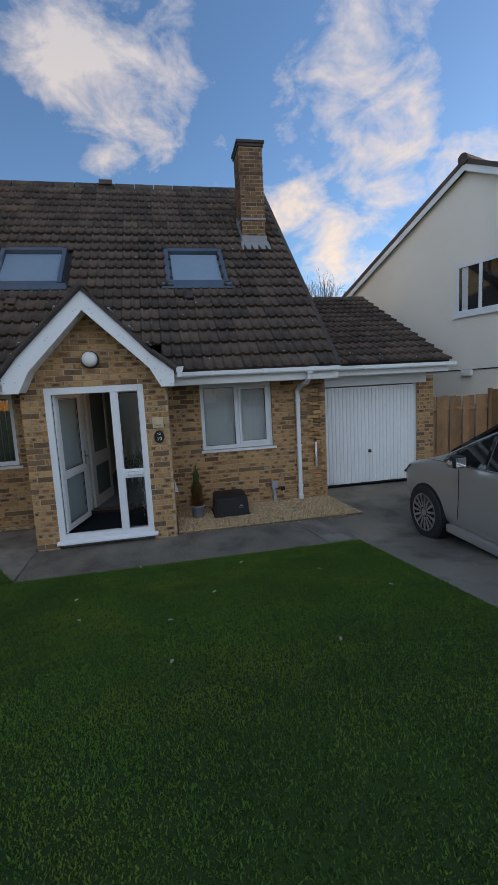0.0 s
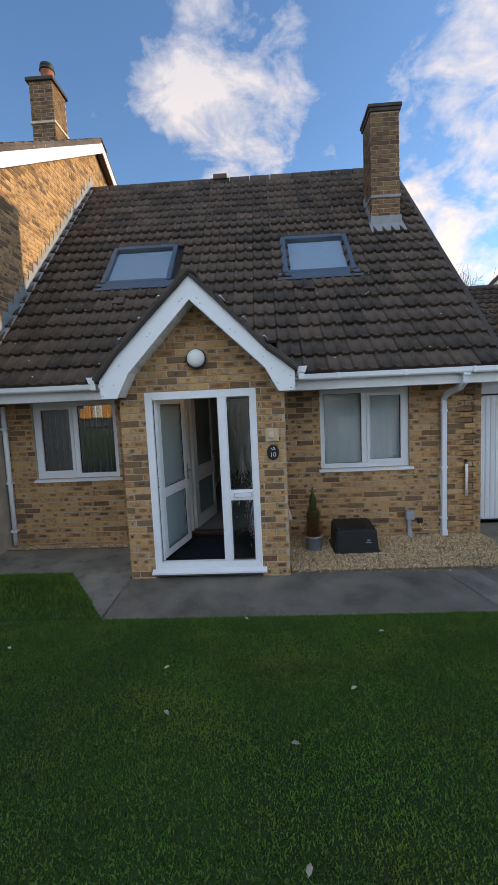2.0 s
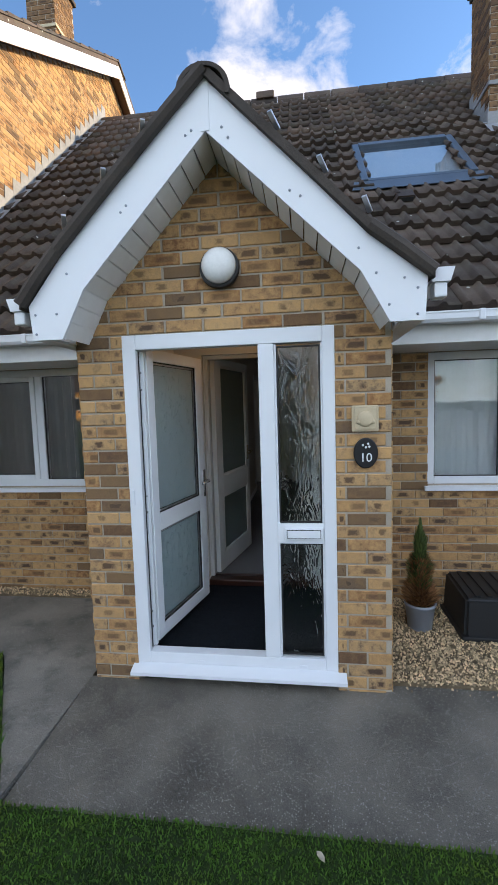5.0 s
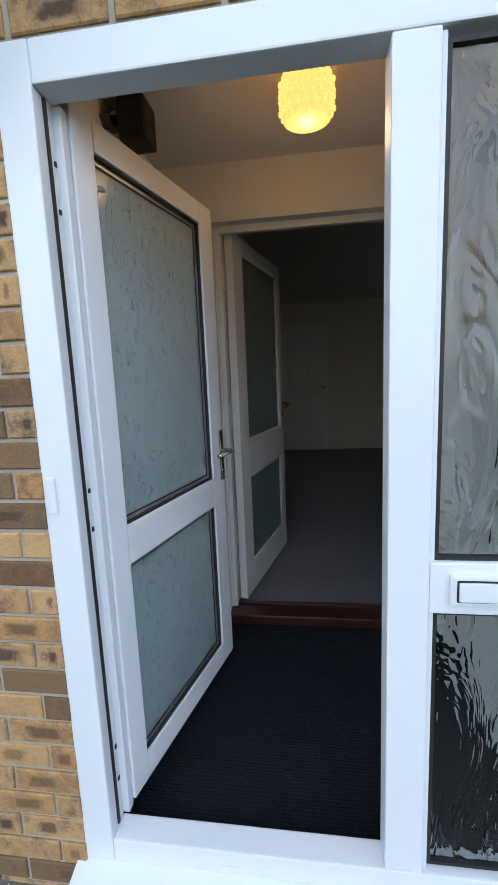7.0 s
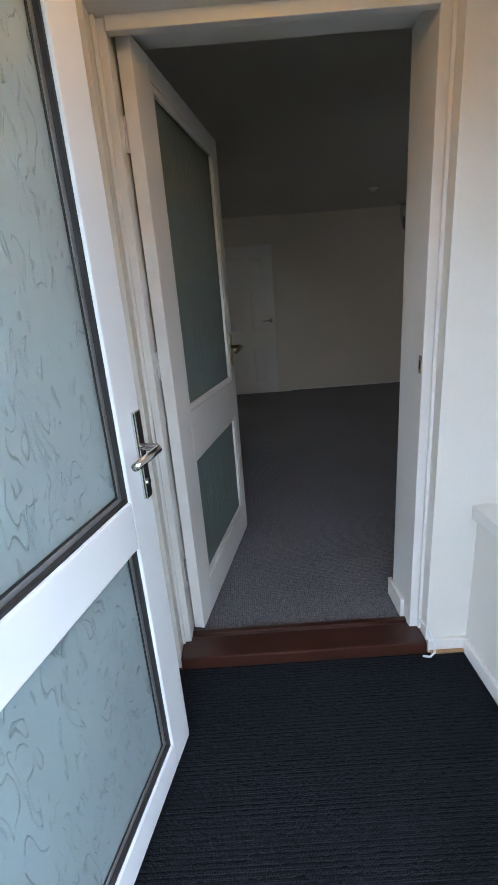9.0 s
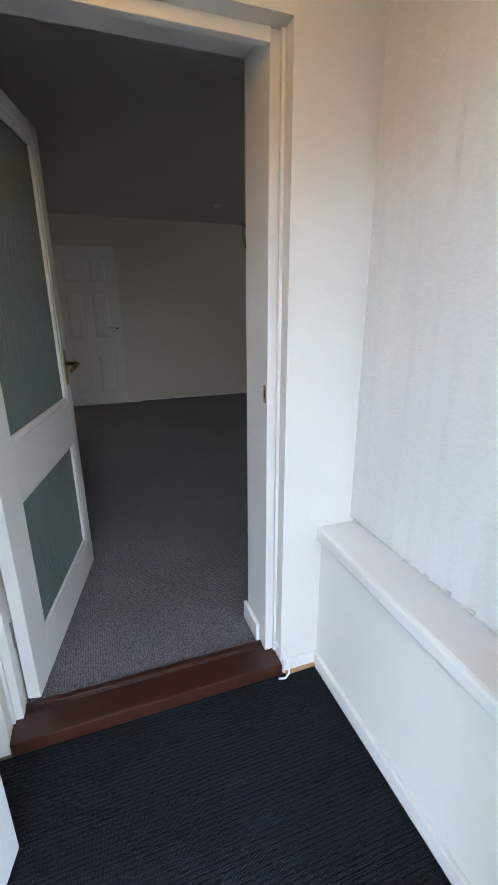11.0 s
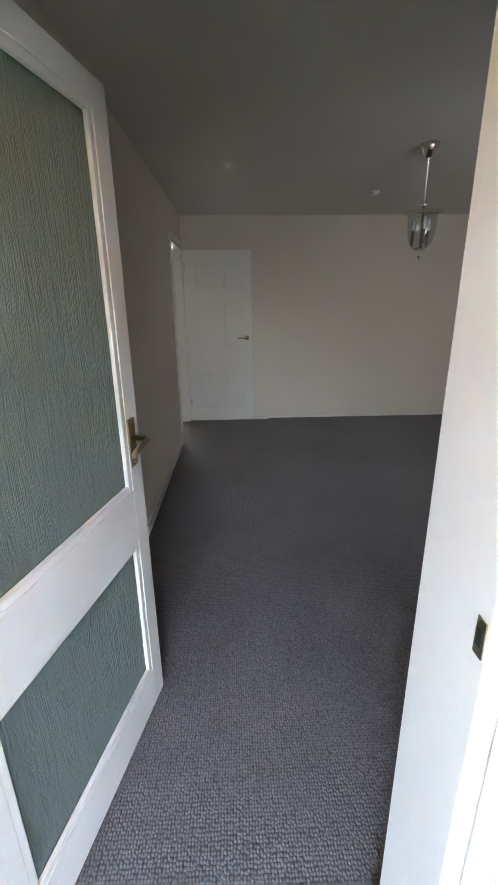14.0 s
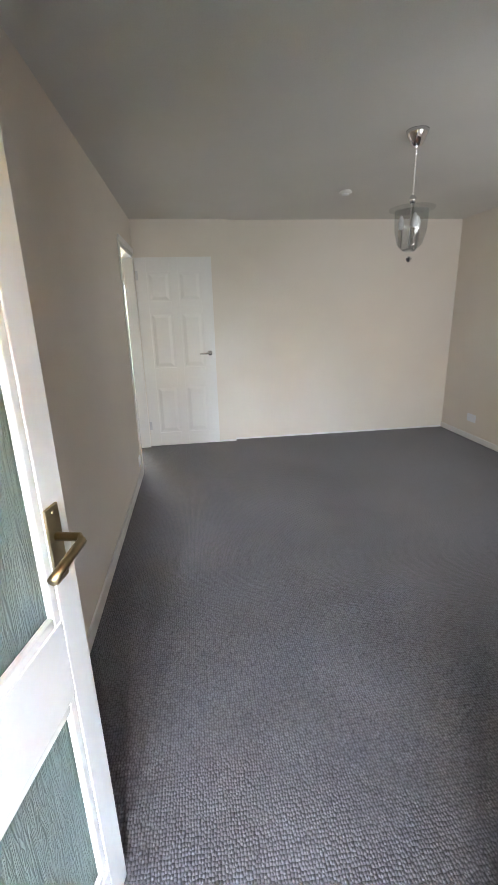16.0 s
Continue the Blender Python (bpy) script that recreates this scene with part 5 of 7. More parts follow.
MAT_PILE = carpet_material("ribbed pile", (0.0006, 0.0007, 0.001), (0.017, 0.022, 0.030), (0.0032, 0.0045), 0.02)
rng = np.random.default_rng(11)
vs, fs = [], []
for k in range(84):
    y = 0.102 + k * 0.0122
    n = 150
    b = len(vs)
    for i in range(n + 1):
        x = -0.622 + 1.264 * i / n
        w, h, dy = rng.uniform(0.0048, 0.0062), rng.uniform(0.0008, 0.0030), rng.normal(0, 0.0008)
        vs += [(x, y + dy - w, 0.1335), (x, y + dy - w * 0.4, 0.1335 + h), (x, y + dy + w * 0.4, 0.1335 + h), (x, y + dy + w, 0.1335)]
    for i in range(n):
        for j in range(3):
            p = b + 4 * i + j
            fs.append((p, p + 1, p + 5, p + 4))
me = bpy.data.meshes.new("rib")
me.from_pydata(vs, [], fs)
me.materials.append(MAT_PILE)
ribs = new("rib", me)
ribs.parent = MATTING
ribs["kind"] = "stuff"

# ---- garage ----
GX0, GX1, GY = 3.545, 6.03, 1.75
GD = (3.74, 5.68, 1.90)
wall_garage = setting("wall_garage", holed_wall("x", GX0, GX1, -0.1, 2.06, GY, GY + 0.22, ((GD[0], GD[1], -0.2, GD[2] + 0.02),)), MORTAR, "brick piers on both sides of the garage door", "wall")
setting("wall_garage_side", box((GX1 - 0.22, GY + 0.222, -0.1), (GX1, 6.6, 2.2)), MORTAR, "brick side wall of the garage", "wall")
setting("wall_garage_back", box((GX0, 6.6, -0.1), (GX1, 6.8, 2.3)), MORTAR, "brick back wall of the garage", "wall")
setting("wall_house_corner", box((X_RIGHT + 0.001, WALL_Y + 0.003, -0.1), (GX0 + 0.06, GY - 0.002, 2.06)), MORTAR, "short return of brick beside the garage", "wall")
gd = thing("garage_door", "white ribbed steel up-and-over garage door, closed", "garage door")
part("leaf", box((GD[0] + 0.03, GY + 0.05, 0.045), (GD[1] - 0.03, GY + 0.07, GD[2]), 0.003), GARAGE_WHITE, gd)
for k in range(25):
    x = GD[0] + 0.05 + k * 0.0745
    part("rib", prism([(x, GY + 0.051, 0.06), (x + 0.010, GY + 0.036, 0.06), (x + 0.052, GY + 0.036, 0.06), (x + 0.062, GY + 0.051, 0.06)], (0, 0, GD[2] - 0.08)), GARAGE_WHITE, gd)
for lo, hi in (((GD[0], GY + 0.03, 0.0), (GD[0] + 0.028, GY + 0.10, GD[2] + 0.018)), ((GD[1] - 0.028, GY + 0.03, 0.0), (GD[1], GY + 0.10, GD[2] + 0.018))):
    part("frame", box(lo, hi, 0.003), GARAGE_WHITE, gd)
part("seal", box((GD[0] + 0.03, GY + 0.045, 0.022), (GD[1] - 0.03, GY + 0.075, 0.044)), GASKET, gd, "dark rubber seal along the foot")
part("lock_plate", turned([(0.032, 0), (0.032, -0.006)], (4.70, GY + 0.036, 0.66), "y", 16), DARKPLASTIC, gd)
part("handle", box((4.675, GY + 0.0, 0.63), (4.725, GY + 0.03, 0.665), 0.006), DARKPLASTIC, gd, "black garage door handle")
setting("garage_header", box((3.60, GY - 0.03, 1.925), (5.86, GY - 0.004, 2.12), 0.004), UPVC, "white board above the garage door", "fascia")
GE_Y, GE_Z, GM, GR_Y = 1.20, 2.32, 0.509, 4.6
GR_Z = GE_Z + (GR_Y - GE_Y) * GM
groof = setting("garage_roof", prism([(3.68, GE_Y, GE_Z), (3.68, GR_Y, GR_Z), (3.68, 8.0, GE_Z), (3.68, 8.0, GE_Z - 0.1), (3.68, GR_Y, GR_Z - 0.12), (3.68, GE_Y, GE_Z - 0.08)], (5.99 - 3.68, 0, 0)), FELT, "dark tiled roof of the garage", "roof")
setting("garage_fascia", box((3.60, GE_Y + 0.02, 2.11), (5.98, GE_Y + 0.045, 2.26), 0.003), UPVC_OLD, "white plastic fascia above the garage", "fascia")
setting("garage_soffit", box((3.60, GE_Y + 0.047, 2.122), (5.98, GY + 0.1, 2.135)), UPVC_OLD, "white plastic soffit above the garage", "soffit")
gutter(3.66, 6.06, GE_Y - 0.045, 2.265, "white plastic gutter along the garage eaves", (4.3, 5.2, 5.9))
gr = setting("garage_ridge", bmesh.new(), TILE, "row of rounded ridge tiles on the garage", "ridge")
for k in range(5):
    part("ridge_tile", turned([(0.10, 0), (0.105, 0.02), (0.10, 0.44)], (3.76 + k * 0.445, GR_Y, GR_Z - 0.03), "x", 14), TILE, gr)

# downpipe, meter box, pipes and cable on the front wall
dp = thing("downpipe", "white plastic downpipe from the gutter to the gravel", "downpipe")
part("hopper", box((3.075, 0.56, 2.17), (3.165, 0.65, 2.235), 0.012), UPVC, dp)
part("swan_neck", tube([(3.12, 0.605, 2.21), (3.12, 0.62, 2.10), (3.115, 0.74, 2.03), (3.10, 1.08, 1.96), (3.09, 1.165, 1.90), (3.09, 1.17, 1.83)], 0.042, 4), UPVC, dp)
part("pipe", box((3.058, 1.138, 0.09), (3.122, 1.202, 1.86), 0.006), UPVC, dp)
part("shoe", box((3.052, 1.12, 0.03), (3.128, 1.205, 0.11), 0.008), UPVC, dp)
for z in (1.72, 0.95, 0.25):
    part("clip", box((3.045, 1.135, z), (3.135, 1.213, z + 0.035), 0.006), UPVC, dp)
mb = thing("meter_box", "grey plastic electrical box on a cable duct", "junction box")
part("box", box((2.575, 1.13, 0.26), (2.685, 1.207, 0.385), 0.008), GREYPLASTIC, mb)
part("duct", box((2.600, 1.16, 0.12), (2.650, 1.207, 0.262), 0.006), GREYPLASTIC, mb)
part("foot", prism([(2.598, 1.12, 0.02), (2.655, 1.12, 0.02), (2.652, 1.155, 0.125), (2.600, 1.155, 0.125)], (0, 0.05, 0)), GREYPLASTIC, mb)
cb = thing("cable", "dark socket box with a cable down to the gravel", "cable")
part("socket_box", box((2.74, 1.165, 0.205), (2.81, 1.207, 0.27), 0.006), DARKPLASTIC, cb)
part("lead", tube([(2.775, 1.18, 0.21), (2.78, 1.17, 0.15), (2.83, 1.165, 0.11), (2.93, 1.165, 0.10), (3.03, 1.17, 0.105), (3.06, 1.18, 0.20), (3.065, 1.195, 0.45), (3.05, 1.20, 0.9)], 0.006, 6), STONE, cb, "thin buff cable", True)
ov = thing("overflow_pipe", "short white waste pipe on the brick corner", "pipe")
part("pipe", tube([(3.40, 1.185, 1.02), (3.40, 1.185, 0.56)], 0.02, 10), UPVC, ov, "", True)
part("bend", tube([(3.40, 1.185, 1.0), (3.40, 1.19, 1.03), (3.40, 1.215, 1.045)], 0.022, 10), DARKPLASTIC, ov)
bk = thing("tap_cover", "white folded plate on the porch's side", "bracket")
part("plate", prism([(PX1 + 0.013, 0.30, 0.56), (PX1 + 0.06, 0.30, 0.56), (PX1 + 0.015, 0.30, 0.73)], (0, 0.05, 0)), UPVC, bk)
dl = thing("downpipe", "white plastic downpipe at the house's far corner", "downpipe")
part("pipe", tube([(-2.96, 1.17, 2.05), (-2.96, 1.17, 0.06)], 0.034, 14), UPVC, dl, "", True)
for z in (1.72, 0.95, 0.25):
    part("clip", box((-3.005, 1.135, z), (-2.915, 1.213, z + 0.035), 0.006), UPVC, dl)
# lead step where the roof meets the neighbour's wall
fl = setting("roof_flashing", bmesh.new(), LEAD, "stepped lead flashing along the neighbour's wall", "flashing")
for k in range(28):
    y = 0.80 + k * 0.163
    part("step", prism([(X_LEFT + 0.006, y, roof_z(y) + 0.03), (X_LEFT + 0.006, y + 0.175, roof_z(y + 0.175) + 0.03), (X_LEFT + 0.006, y + 0.175, roof_z(y + 0.175) + 0.20), (X_LEFT + 0.006, y + 0.03, roof_z(y + 0.175) + 0.20)], (0.007, 0, 0)), LEAD, fl)
part("apron", prism([(X_LEFT + 0.014, 0.66, roof_z(0.66) + 0.075), (X_LEFT + 0.10, 0.66, roof_z(0.66) + 0.075), (X_LEFT + 0.10, 5.26, roof_z(5.26) + 0.075), (X_LEFT + 0.014, 5.26, roof_z(5.26) + 0.075)], (0, 0, 0.01)), LEAD, fl)

# ---- porch front: light, plaque, number ----
lt = thing("bulkhead_light", "round white bulkhead light with a black rim on the gable", "wall light")
part("base", turned([(0.108, -0.012), (0.112, -0.03), (0.108, -0.052), (0.098, -0.055)], (0.0, 0, 2.455), "y", 36), DARKPLASTIC, lt, "black rim")
part("diffuser", turned([(0.097, -0.05), (0.094, -0.075), (0.075, -0.098), (0.045, -0.11), (0.01, -0.114)], (0.0, 0, 2.46), "y", 36), LAMPGLASS, lt, "opal diffuser", True)
pq = thing("plaque", "square cast stone plaque in relief on the brick", "plaque")
part("tile", box((0.708, -0.032, 1.53), (0.852, -0.012, 1.675), 0.008), STONE, pq)
part("border", box((0.720, -0.037, 1.542), (0.840, -0.030, 1.663), 0.006), STONE, pq)
part("relief", turned([(0.045, -0.03), (0.042, -0.044), (0.03, -0.05), (0.01, -0.053)], (0.78, 0, 1.60), "y", 20), STONE, pq, "", True)
for x in (0.742, 0.818):
    part("relief", turned([(0.014, -0.03), (0.012, -0.045), (0.004, -0.049)], (x, 0, 1.585), "y", 12), STONE, pq, "", True)
npl = thing("number_plate", "black oval house number plate with white figures", "house number")
bm = turned([(0.085, -0.012), (0.085, -0.022), (0.079, -0.027)], (0, 0, 0), "y", 32)
bmesh.ops.scale(bm, vec=(0.78, 1, 1), verts=bm.verts)
bmesh.ops.translate(bm, vec=(0.783, 0, 1.411), verts=bm.verts)
part("oval", bm, SLATE, npl)
txt = bpy.data.curves.new("figures", "FONT")
txt.body, txt.size, txt.align_x, txt.align_y, txt.extrude = "10", 0.068, "CENTER", "CENTER", 0.002
tob = new("figures", txt)
tob.matrix_basis = pose(0.783, -0.0285, 1.385, 90, 0, 0)
txm = bpy.data.meshes.new_from_object(tob.evaluated_get(bpy.context.evaluated_depsgraph_get()))
bpy.data.objects.remove(tob)
txm.materials.append(UPVC)
figures = new("figures", txm)
figures.parent = npl
figures.matrix_basis = pose(0.783, -0.0285, 1.385, 90, 0, 0)
figures["label"] = "white figures of the house number"
bm = bmesh.new()
for dx, dz in ((-0.016, 0.0), (0.012, 0.008), (0.0, -0.012), (0.018, -0.008)):
    add_turned(bm, [(0.007, -0.027), (0.005, -0.031)], (0.783 + dx, 0, 1.455 + dz), "y", 7)
part("ornament", bm, UPVC, npl, "small pale flower ornament")

# ---- gravel, pot plant, storage box ----
def pebble_bed(name, outline, count, label, level):
    """Loose stones of several sizes inside a convex outline, one object."""
    ico = bmesh.new()
    bmesh.ops.create_icosphere(ico, subdivisions=1, radius=1)
    base = np.array([v.co for v in ico.verts])
    tri = np.array([[v.index for v in f.verts] for f in ico.faces])
    ico.free()
    xs, ys = [p[0] for p in outline], [p[1] for p in outline]

    def inside(x, y):
        n = len(outline)
        return all((outline[(i + 1) % n][0] - outline[i][0]) * (y - outline[i][1]) - (outline[(i + 1) % n][1] - outline[i][1]) * (x - outline[i][0]) >= 0 for i in range(n))

    vs, fs = [], []
    for k in range(count):
        while True:
            x, y = random.uniform(min(xs), max(xs)), random.uniform(min(ys), max(ys))
            if inside(x, y):
                break
        r = random.uniform(0.0045, 0.0115)
        m = (Euler([random.uniform(0, 6) for _ in range(3)]).to_matrix()) @ Matrix.Diagonal((r, r * random.uniform(0.6, 1), r * random.uniform(0.45, 0.8)))
        pts = base @ np.array(m).T * np.random.uniform(0.85, 1.15, (len(base), 1)) + (x, y, level + random.uniform(0, 0.014))
        fs.append(tri + len(base) * k)
        vs.append(pts)
    me = bpy.data.meshes.new(name)
    me.from_pydata(np.concatenate(vs).tolist(), [], np.concatenate(fs).tolist())
    me.materials.append(GRAVEL)
    return tagged(new(name, me), label, "gravel", kind="stuff")


GRAVEL = surface("golden gravel", (0.50, 0.37, 0.22), 0.7, vary=0.3, fine=150, coarse=20, bump=0.2, piece=0.75)
GRAVEL_BED = surface("gravel bed", (0.17, 0.125, 0.075), 0.95, vary=0.5, fine=120, coarse=8, bump=0.6)
bed_r = [(0.945, 0.07), (3.72, 0.07), (3.58, 1.20), (0.945, 1.20)]
bed_l = [(-6.0, 1.06), (-0.905, 1.06), (-0.905, 1.20), (-6.0, 1.20)]
setting("gravel_bed_right", prism([(x, y, 0.022) for x, y in bed_r], (0, 0, -0.06)), GRAVEL_BED, "bed of earth under the gravel", "ground")
setting("gravel_bed_left", prism([(x, y, 0.022) for x, y in bed_l], (0, 0, -0.06)), GRAVEL_BED, "bed of earth under the gravel by the wall", "ground")
pebble_bed("gravel_right", bed_r, 21000, "golden gravel below the window", 0.022)
pebble_bed("gravel_left", bed_l, 3600, "golden gravel strip along the wall", 0.022)
pebble_bed("gravel_spill", [(0.95, -0.02), (3.6, -0.02), (3.6, 0.09), (0.95, 0.09)], 60, "stray gravel on the path's edge", 0.012)

pot = thing("potted_conifer", "small browning conifer in a grey plastic pot", "pot plant", (1.27, 0.74, 0.02))
part("pot", turned([(0.075, 0.0), (0.085, 0.005), (0.105, 0.175), (0.112, 0.178), (0.114, 0.20), (0.104, 0.20), (0.098, 0.17), (0.09, 0.165)], (0, 0, 0), "z", 28), GREYPLASTIC, pot, "grey tapered pot", True)
part("compost", turned([(0.098, 0.15), (0.098, 0.168), (0.05, 0.178), (0.01, 0.18)], (0, 0, 0), "z", 20), SOIL, pot)
part("trunk", tube([(0, 0, 0.15), (0.005, 0, 0.35), (0.0, 0.004, 0.72)], 0.009, 7), WOOD, pot)
CONIFER = surface("conifer foliage", (0.085, 0.125, 0.03), 0.8, vary=0.3, fine=80, coarse=9, bump=0, piece=0.5)
CONIFER_DRY = surface("browned conifer foliage", (0.27, 0.13, 0.05), 0.85, vary=0.3, fine=80, coarse=9, bump=0, piece=0.5)


def sprays(zr, count, widest):
    vs, fs = [], []
    for k in range(count):
        z = random.uniform(*zr)
        s = (z - 0.17) / 0.62
        reach = (0.118 + 0.022 * math.sin(z * 31)) * max(0.10, max(0.0, 1 - s) ** 0.75) * random.uniform(0.45, 1.3) * widest
        a = random.uniform(0, 2 * math.pi)
        out = Vector((math.cos(a), math.sin(a), 0))
        side = Vector((-out.y, out.x, random.uniform(-0.3, 0.3))).normalized()
        p0 = Vector((0, 0, z - 0.02)) + out * reach * 0.45
        tip = Vector((0, 0, z + random.uniform(0.015, 0.05))) + out * reach
        w = random.uniform(0.004, 0.009)
        b = len(vs)
        mid = (p0 + tip) / 2 + Vector((0, 0, -0.006))
        vs += [p0, mid + side * w, tip, mid - side * w]
        fs += [(b, b + 1, b + 2, b + 3)]
    me = bpy.data.meshes.new("foliage")
    me.from_pydata(vs, [], fs)
    return me


for zr, cnt, m, lab in (((0.18, 0.52), 2400, CONIFER_DRY, "browned lower foliage"), ((0.32, 0.79), 2100, CONIFER, "green upper foliage")):
    me = sprays(zr, cnt, 1.0)
    me.materials.append(m)
    ob = new("foliage", me)
    ob.parent = pot
    ob["label"] = lab

sb = thing("storage_bin", "black plastic storage bin with a sloping lid on the gravel", "storage bin", (1.79, 0.80, 0.03))
bm = bmesh.new()
lo = [bm.verts.new(v) for v in ((-0.27, -0.24, 0.0), (0.27, -0.24, 0.0), (0.27, 0.24, 0.0), (-0.27, 0.24, 0.0))]
hi = [bm.verts.new(v) for v in ((-0.25, -0.215, 0.285), (0.25, -0.215, 0.285), (0.25, 0.23, 0.315), (-0.25, 0.23, 0.315))]
bm.faces.new(lo), bm.faces.new(hi)
for i in range(4):
    j = (i + 1) % 4
    bm.faces.new((lo[i], lo[j], hi[j], hi[i]))
bmesh.ops.bevel(bm, geom=bm.edges[:], offset=0.02, segments=3, affect="EDGES")
part("body", bm, DARKPLASTIC, sb)
part("flange", box((-0.285, -0.255, -0.005), (0.285, 0.255, 0.03), 0.010), DARKPLASTIC, sb)
for k in range(5):
    x = -0.16 + k * 0.08
    part("lid_rib", prism([(x - 0.018, -0.18, 0.286), (x + 0.018, -0.18, 0.286), (x + 0.018, 0.20, 0.312), (x - 0.018, 0.20, 0.312)], (0, 0, 0.010)), DARKPLASTIC, sb)
part("label_plate", prism([(0.09, -0.2365, 0.12), (0.19, -0.2365, 0.12), (0.19, -0.2315, 0.175), (0.09, -0.2315, 0.175)], (0, -0.004, 0)), SLATE, sb)
for z, w in ((0.108, 0.07), (0.13, 0.05), (0.142, 0.03)):
    part("printed_bar", box((0.14 - w / 2, -0.2435, z + 0.02), (0.14 + w / 2, -0.2345, z + 0.027)), GREYPLASTIC, sb, "plain pale bar of print")

# ---- fence between the plots ----
fence = thing("fence", "brown timber fence with upright boards beside the garage", "fence")
for k in range(11):
    x = 6.10 + k * 0.155
    d = 0.0 if k % 2 == 0 else 0.045
    part("board", box((x, 2.18 + d, 0.0), (x + 0.145, 2.20 + d, 1.60 + random.uniform(-0.012, 0.012)), 0.004), FENCE, fence)
for z in (0.35, 1.3):
    part("rail", box((6.08, 2.202, z), (7.8, 2.223, z + 0.07), 0.004), FENCE, fence)
for k in range(14):
    y = 2.05 - k * 0.155
    part("board", box((7.72, y, 0.0), (7.742, y + 0.145, 1.70 + random.uniform(-0.012, 0.012)), 0.004), FENCE, fence)
part("post", box((7.70, 2.2, 0.0), (7.79, 2.29, 1.72), 0.006), FENCE, fence)

# ---- neighbour's brick house ----
NX = X_LEFT - 0.004
nb_out = [(NX, -1.2, -0.1), (NX, 12.3, -0.1), (NX, 12.3, 4.05), (NX, 5.70, 7.92), (NX, -1.2, 3.86)]
nb = setting("wall_neighbour", prism(nb_out, (-8.0, 0, 0)), MORTAR, "tall gable of the neighbour's buff brick house", "wall")
NM = 0.588


def nroof(y):
    return 8.14 - abs(y - 5.70) * NM


nroof_ob = setting("roof_neighbour", prism([(NX + 0.19, -1.8, nroof(-1.8)), (NX + 0.19, 5.70, nroof(5.70)), (NX + 0.19, 13, nroof(13)), (NX + 0.19, 13, nroof(13) - 0.08), (NX + 0.19, 5.70, nroof(5.70) - 0.08), (NX + 0.19, -1.8, nroof(-1.8) - 0.08)], (-8.3, 0, 0)), TILE, "tiled roof of the neighbour's house", "roof")
for k in range(26):
    y = -1.6 + k * 0.29
    part("verge_tile", prism([(NX + 0.21, y, nroof(y) - 0.01), (NX + 0.21, y + 0.30, nroof(y + 0.30) - 0.01), (NX + 0.21, y + 0.30, nroof(y + 0.3) + 0.012), (NX + 0.21, y, nroof(y) + 0.04)], (-0.25, 0, 0)), TILE, nroof_ob)
for nm, a, b in (("barge_neighbour_front", -1.8, 5.70), ("barge_neighbour_back", 5.70, 13.0)):
    setting(nm, prism([(NX + 0.17, a, nroof(a) - 0.085), (NX + 0.17, b, nroof(b) - 0.085), (NX + 0.17, b, nroof(b) - 0.30), (NX + 0.17, a, nroof(a) - 0.30)], (0.018, 0, 0)), UPVC_OLD, "white bargeboard on the neighbour's gable", "bargeboard")
    setting(nm.replace("barge", "soffit"), prism([(NX + 0.002, a, nroof(a) - 0.24), (NX + 0.002, b, nroof(b) - 0.24), (NX + 0.002, b, nroof(b) - 0.252), (NX + 0.002, a, nroof(a) - 0.252)], (0.166, 0, 0)), WOOD, "brown soffit under the neighbour's roof edge", "soffit")
nst = setting("chimney_neighbour", box((-3.80, 4.40, 7.2), (-3.33, 4.98, 8.60)), MORTAR, "buff brick chimney on the neighbour's roof", "chimney")
part("cap", box((-3.85, 4.35, 8.55), (-3.28, 5.03, 8.62), 0.01), VERGE, nst)
part("band", box((-3.825, 4.375, 7.75), (-3.305, 5.005, 7.80), 0.008), STONE, nst)
part("pot", turned([(0.13, 8.60), (0.12, 8.70), (0.115, 8.86), (0.13, 8.87), (0.13, 8.89)], (-3.52, 4.66, 0), "z", 20), surface("terracotta", (0.36, 0.13, 0.07), 0.8), nst, "terracotta chimney pot", True)
part("cowl", turned([(0.12, 8.89), (0.15, 8.90), (0.15, 8.93), (0.10, 8.94), (0.14, 8.97), (0.13, 9.02), (0.03, 9.05)], (-3.52, 4.66, 0), "z", 20), GASKET, nst, "black metal cowl", True)

# ---- cream rendered house beyond the garage ----
white = tagged(new("rendered_house"), "cream rendered house with a dark tiled gable roof", "house")
white.matrix_basis = pose(7.46, 3.04, 0, 0, 0, 19.0)
# local: y runs along the gable wall, x into the house
HG = 4.1
# unseen front end drawn out to -6.6 so its shadow covers the lawn
part("wall", prism([(0, -6.6, -0.3), (0, HG - 0.3, -0.3), (0, HG - 0.3, 4.2), (0, -0.26, 6.34), (0, -6.6, 2.92)], (7.5, 0, 0)), RENDER_WALL, white)
for a, b in ((-6.95, -0.26), (-0.26, HG + 0.05)):
    za, zb = 6.52 - abs(a + 0.26) * 0.54, 6.52 - abs(b + 0.26) * 0.54
    part("roof", prism([(-0.16, a, za), (-0.16, b, zb), (-0.16, b, zb - 0.10), (-0.16, a, za - 0.10)], (7.9, 0, 0)), TILE, white, "dark tiled slope")
    part("bargeboard", prism([(-0.14, a, za - 0.10), (-0.14, b, zb - 0.10), (-0.14, b, zb - 0.24), (-0.14, a, za - 0.24)], (0.02, 0, 0)), UPVC_OLD, white, "white bargeboard")
part("ridge_tile", turned([(0.11, 0), (0.11, 7.9)], (-0.2, -0.26, 6.50), "x", 14), TILE, white)
wv = part("window", box((-0.02, -1.75, 3.32), (0.03, -0.02, 3.36)), UPVC, white, "white plastic window in the gable")
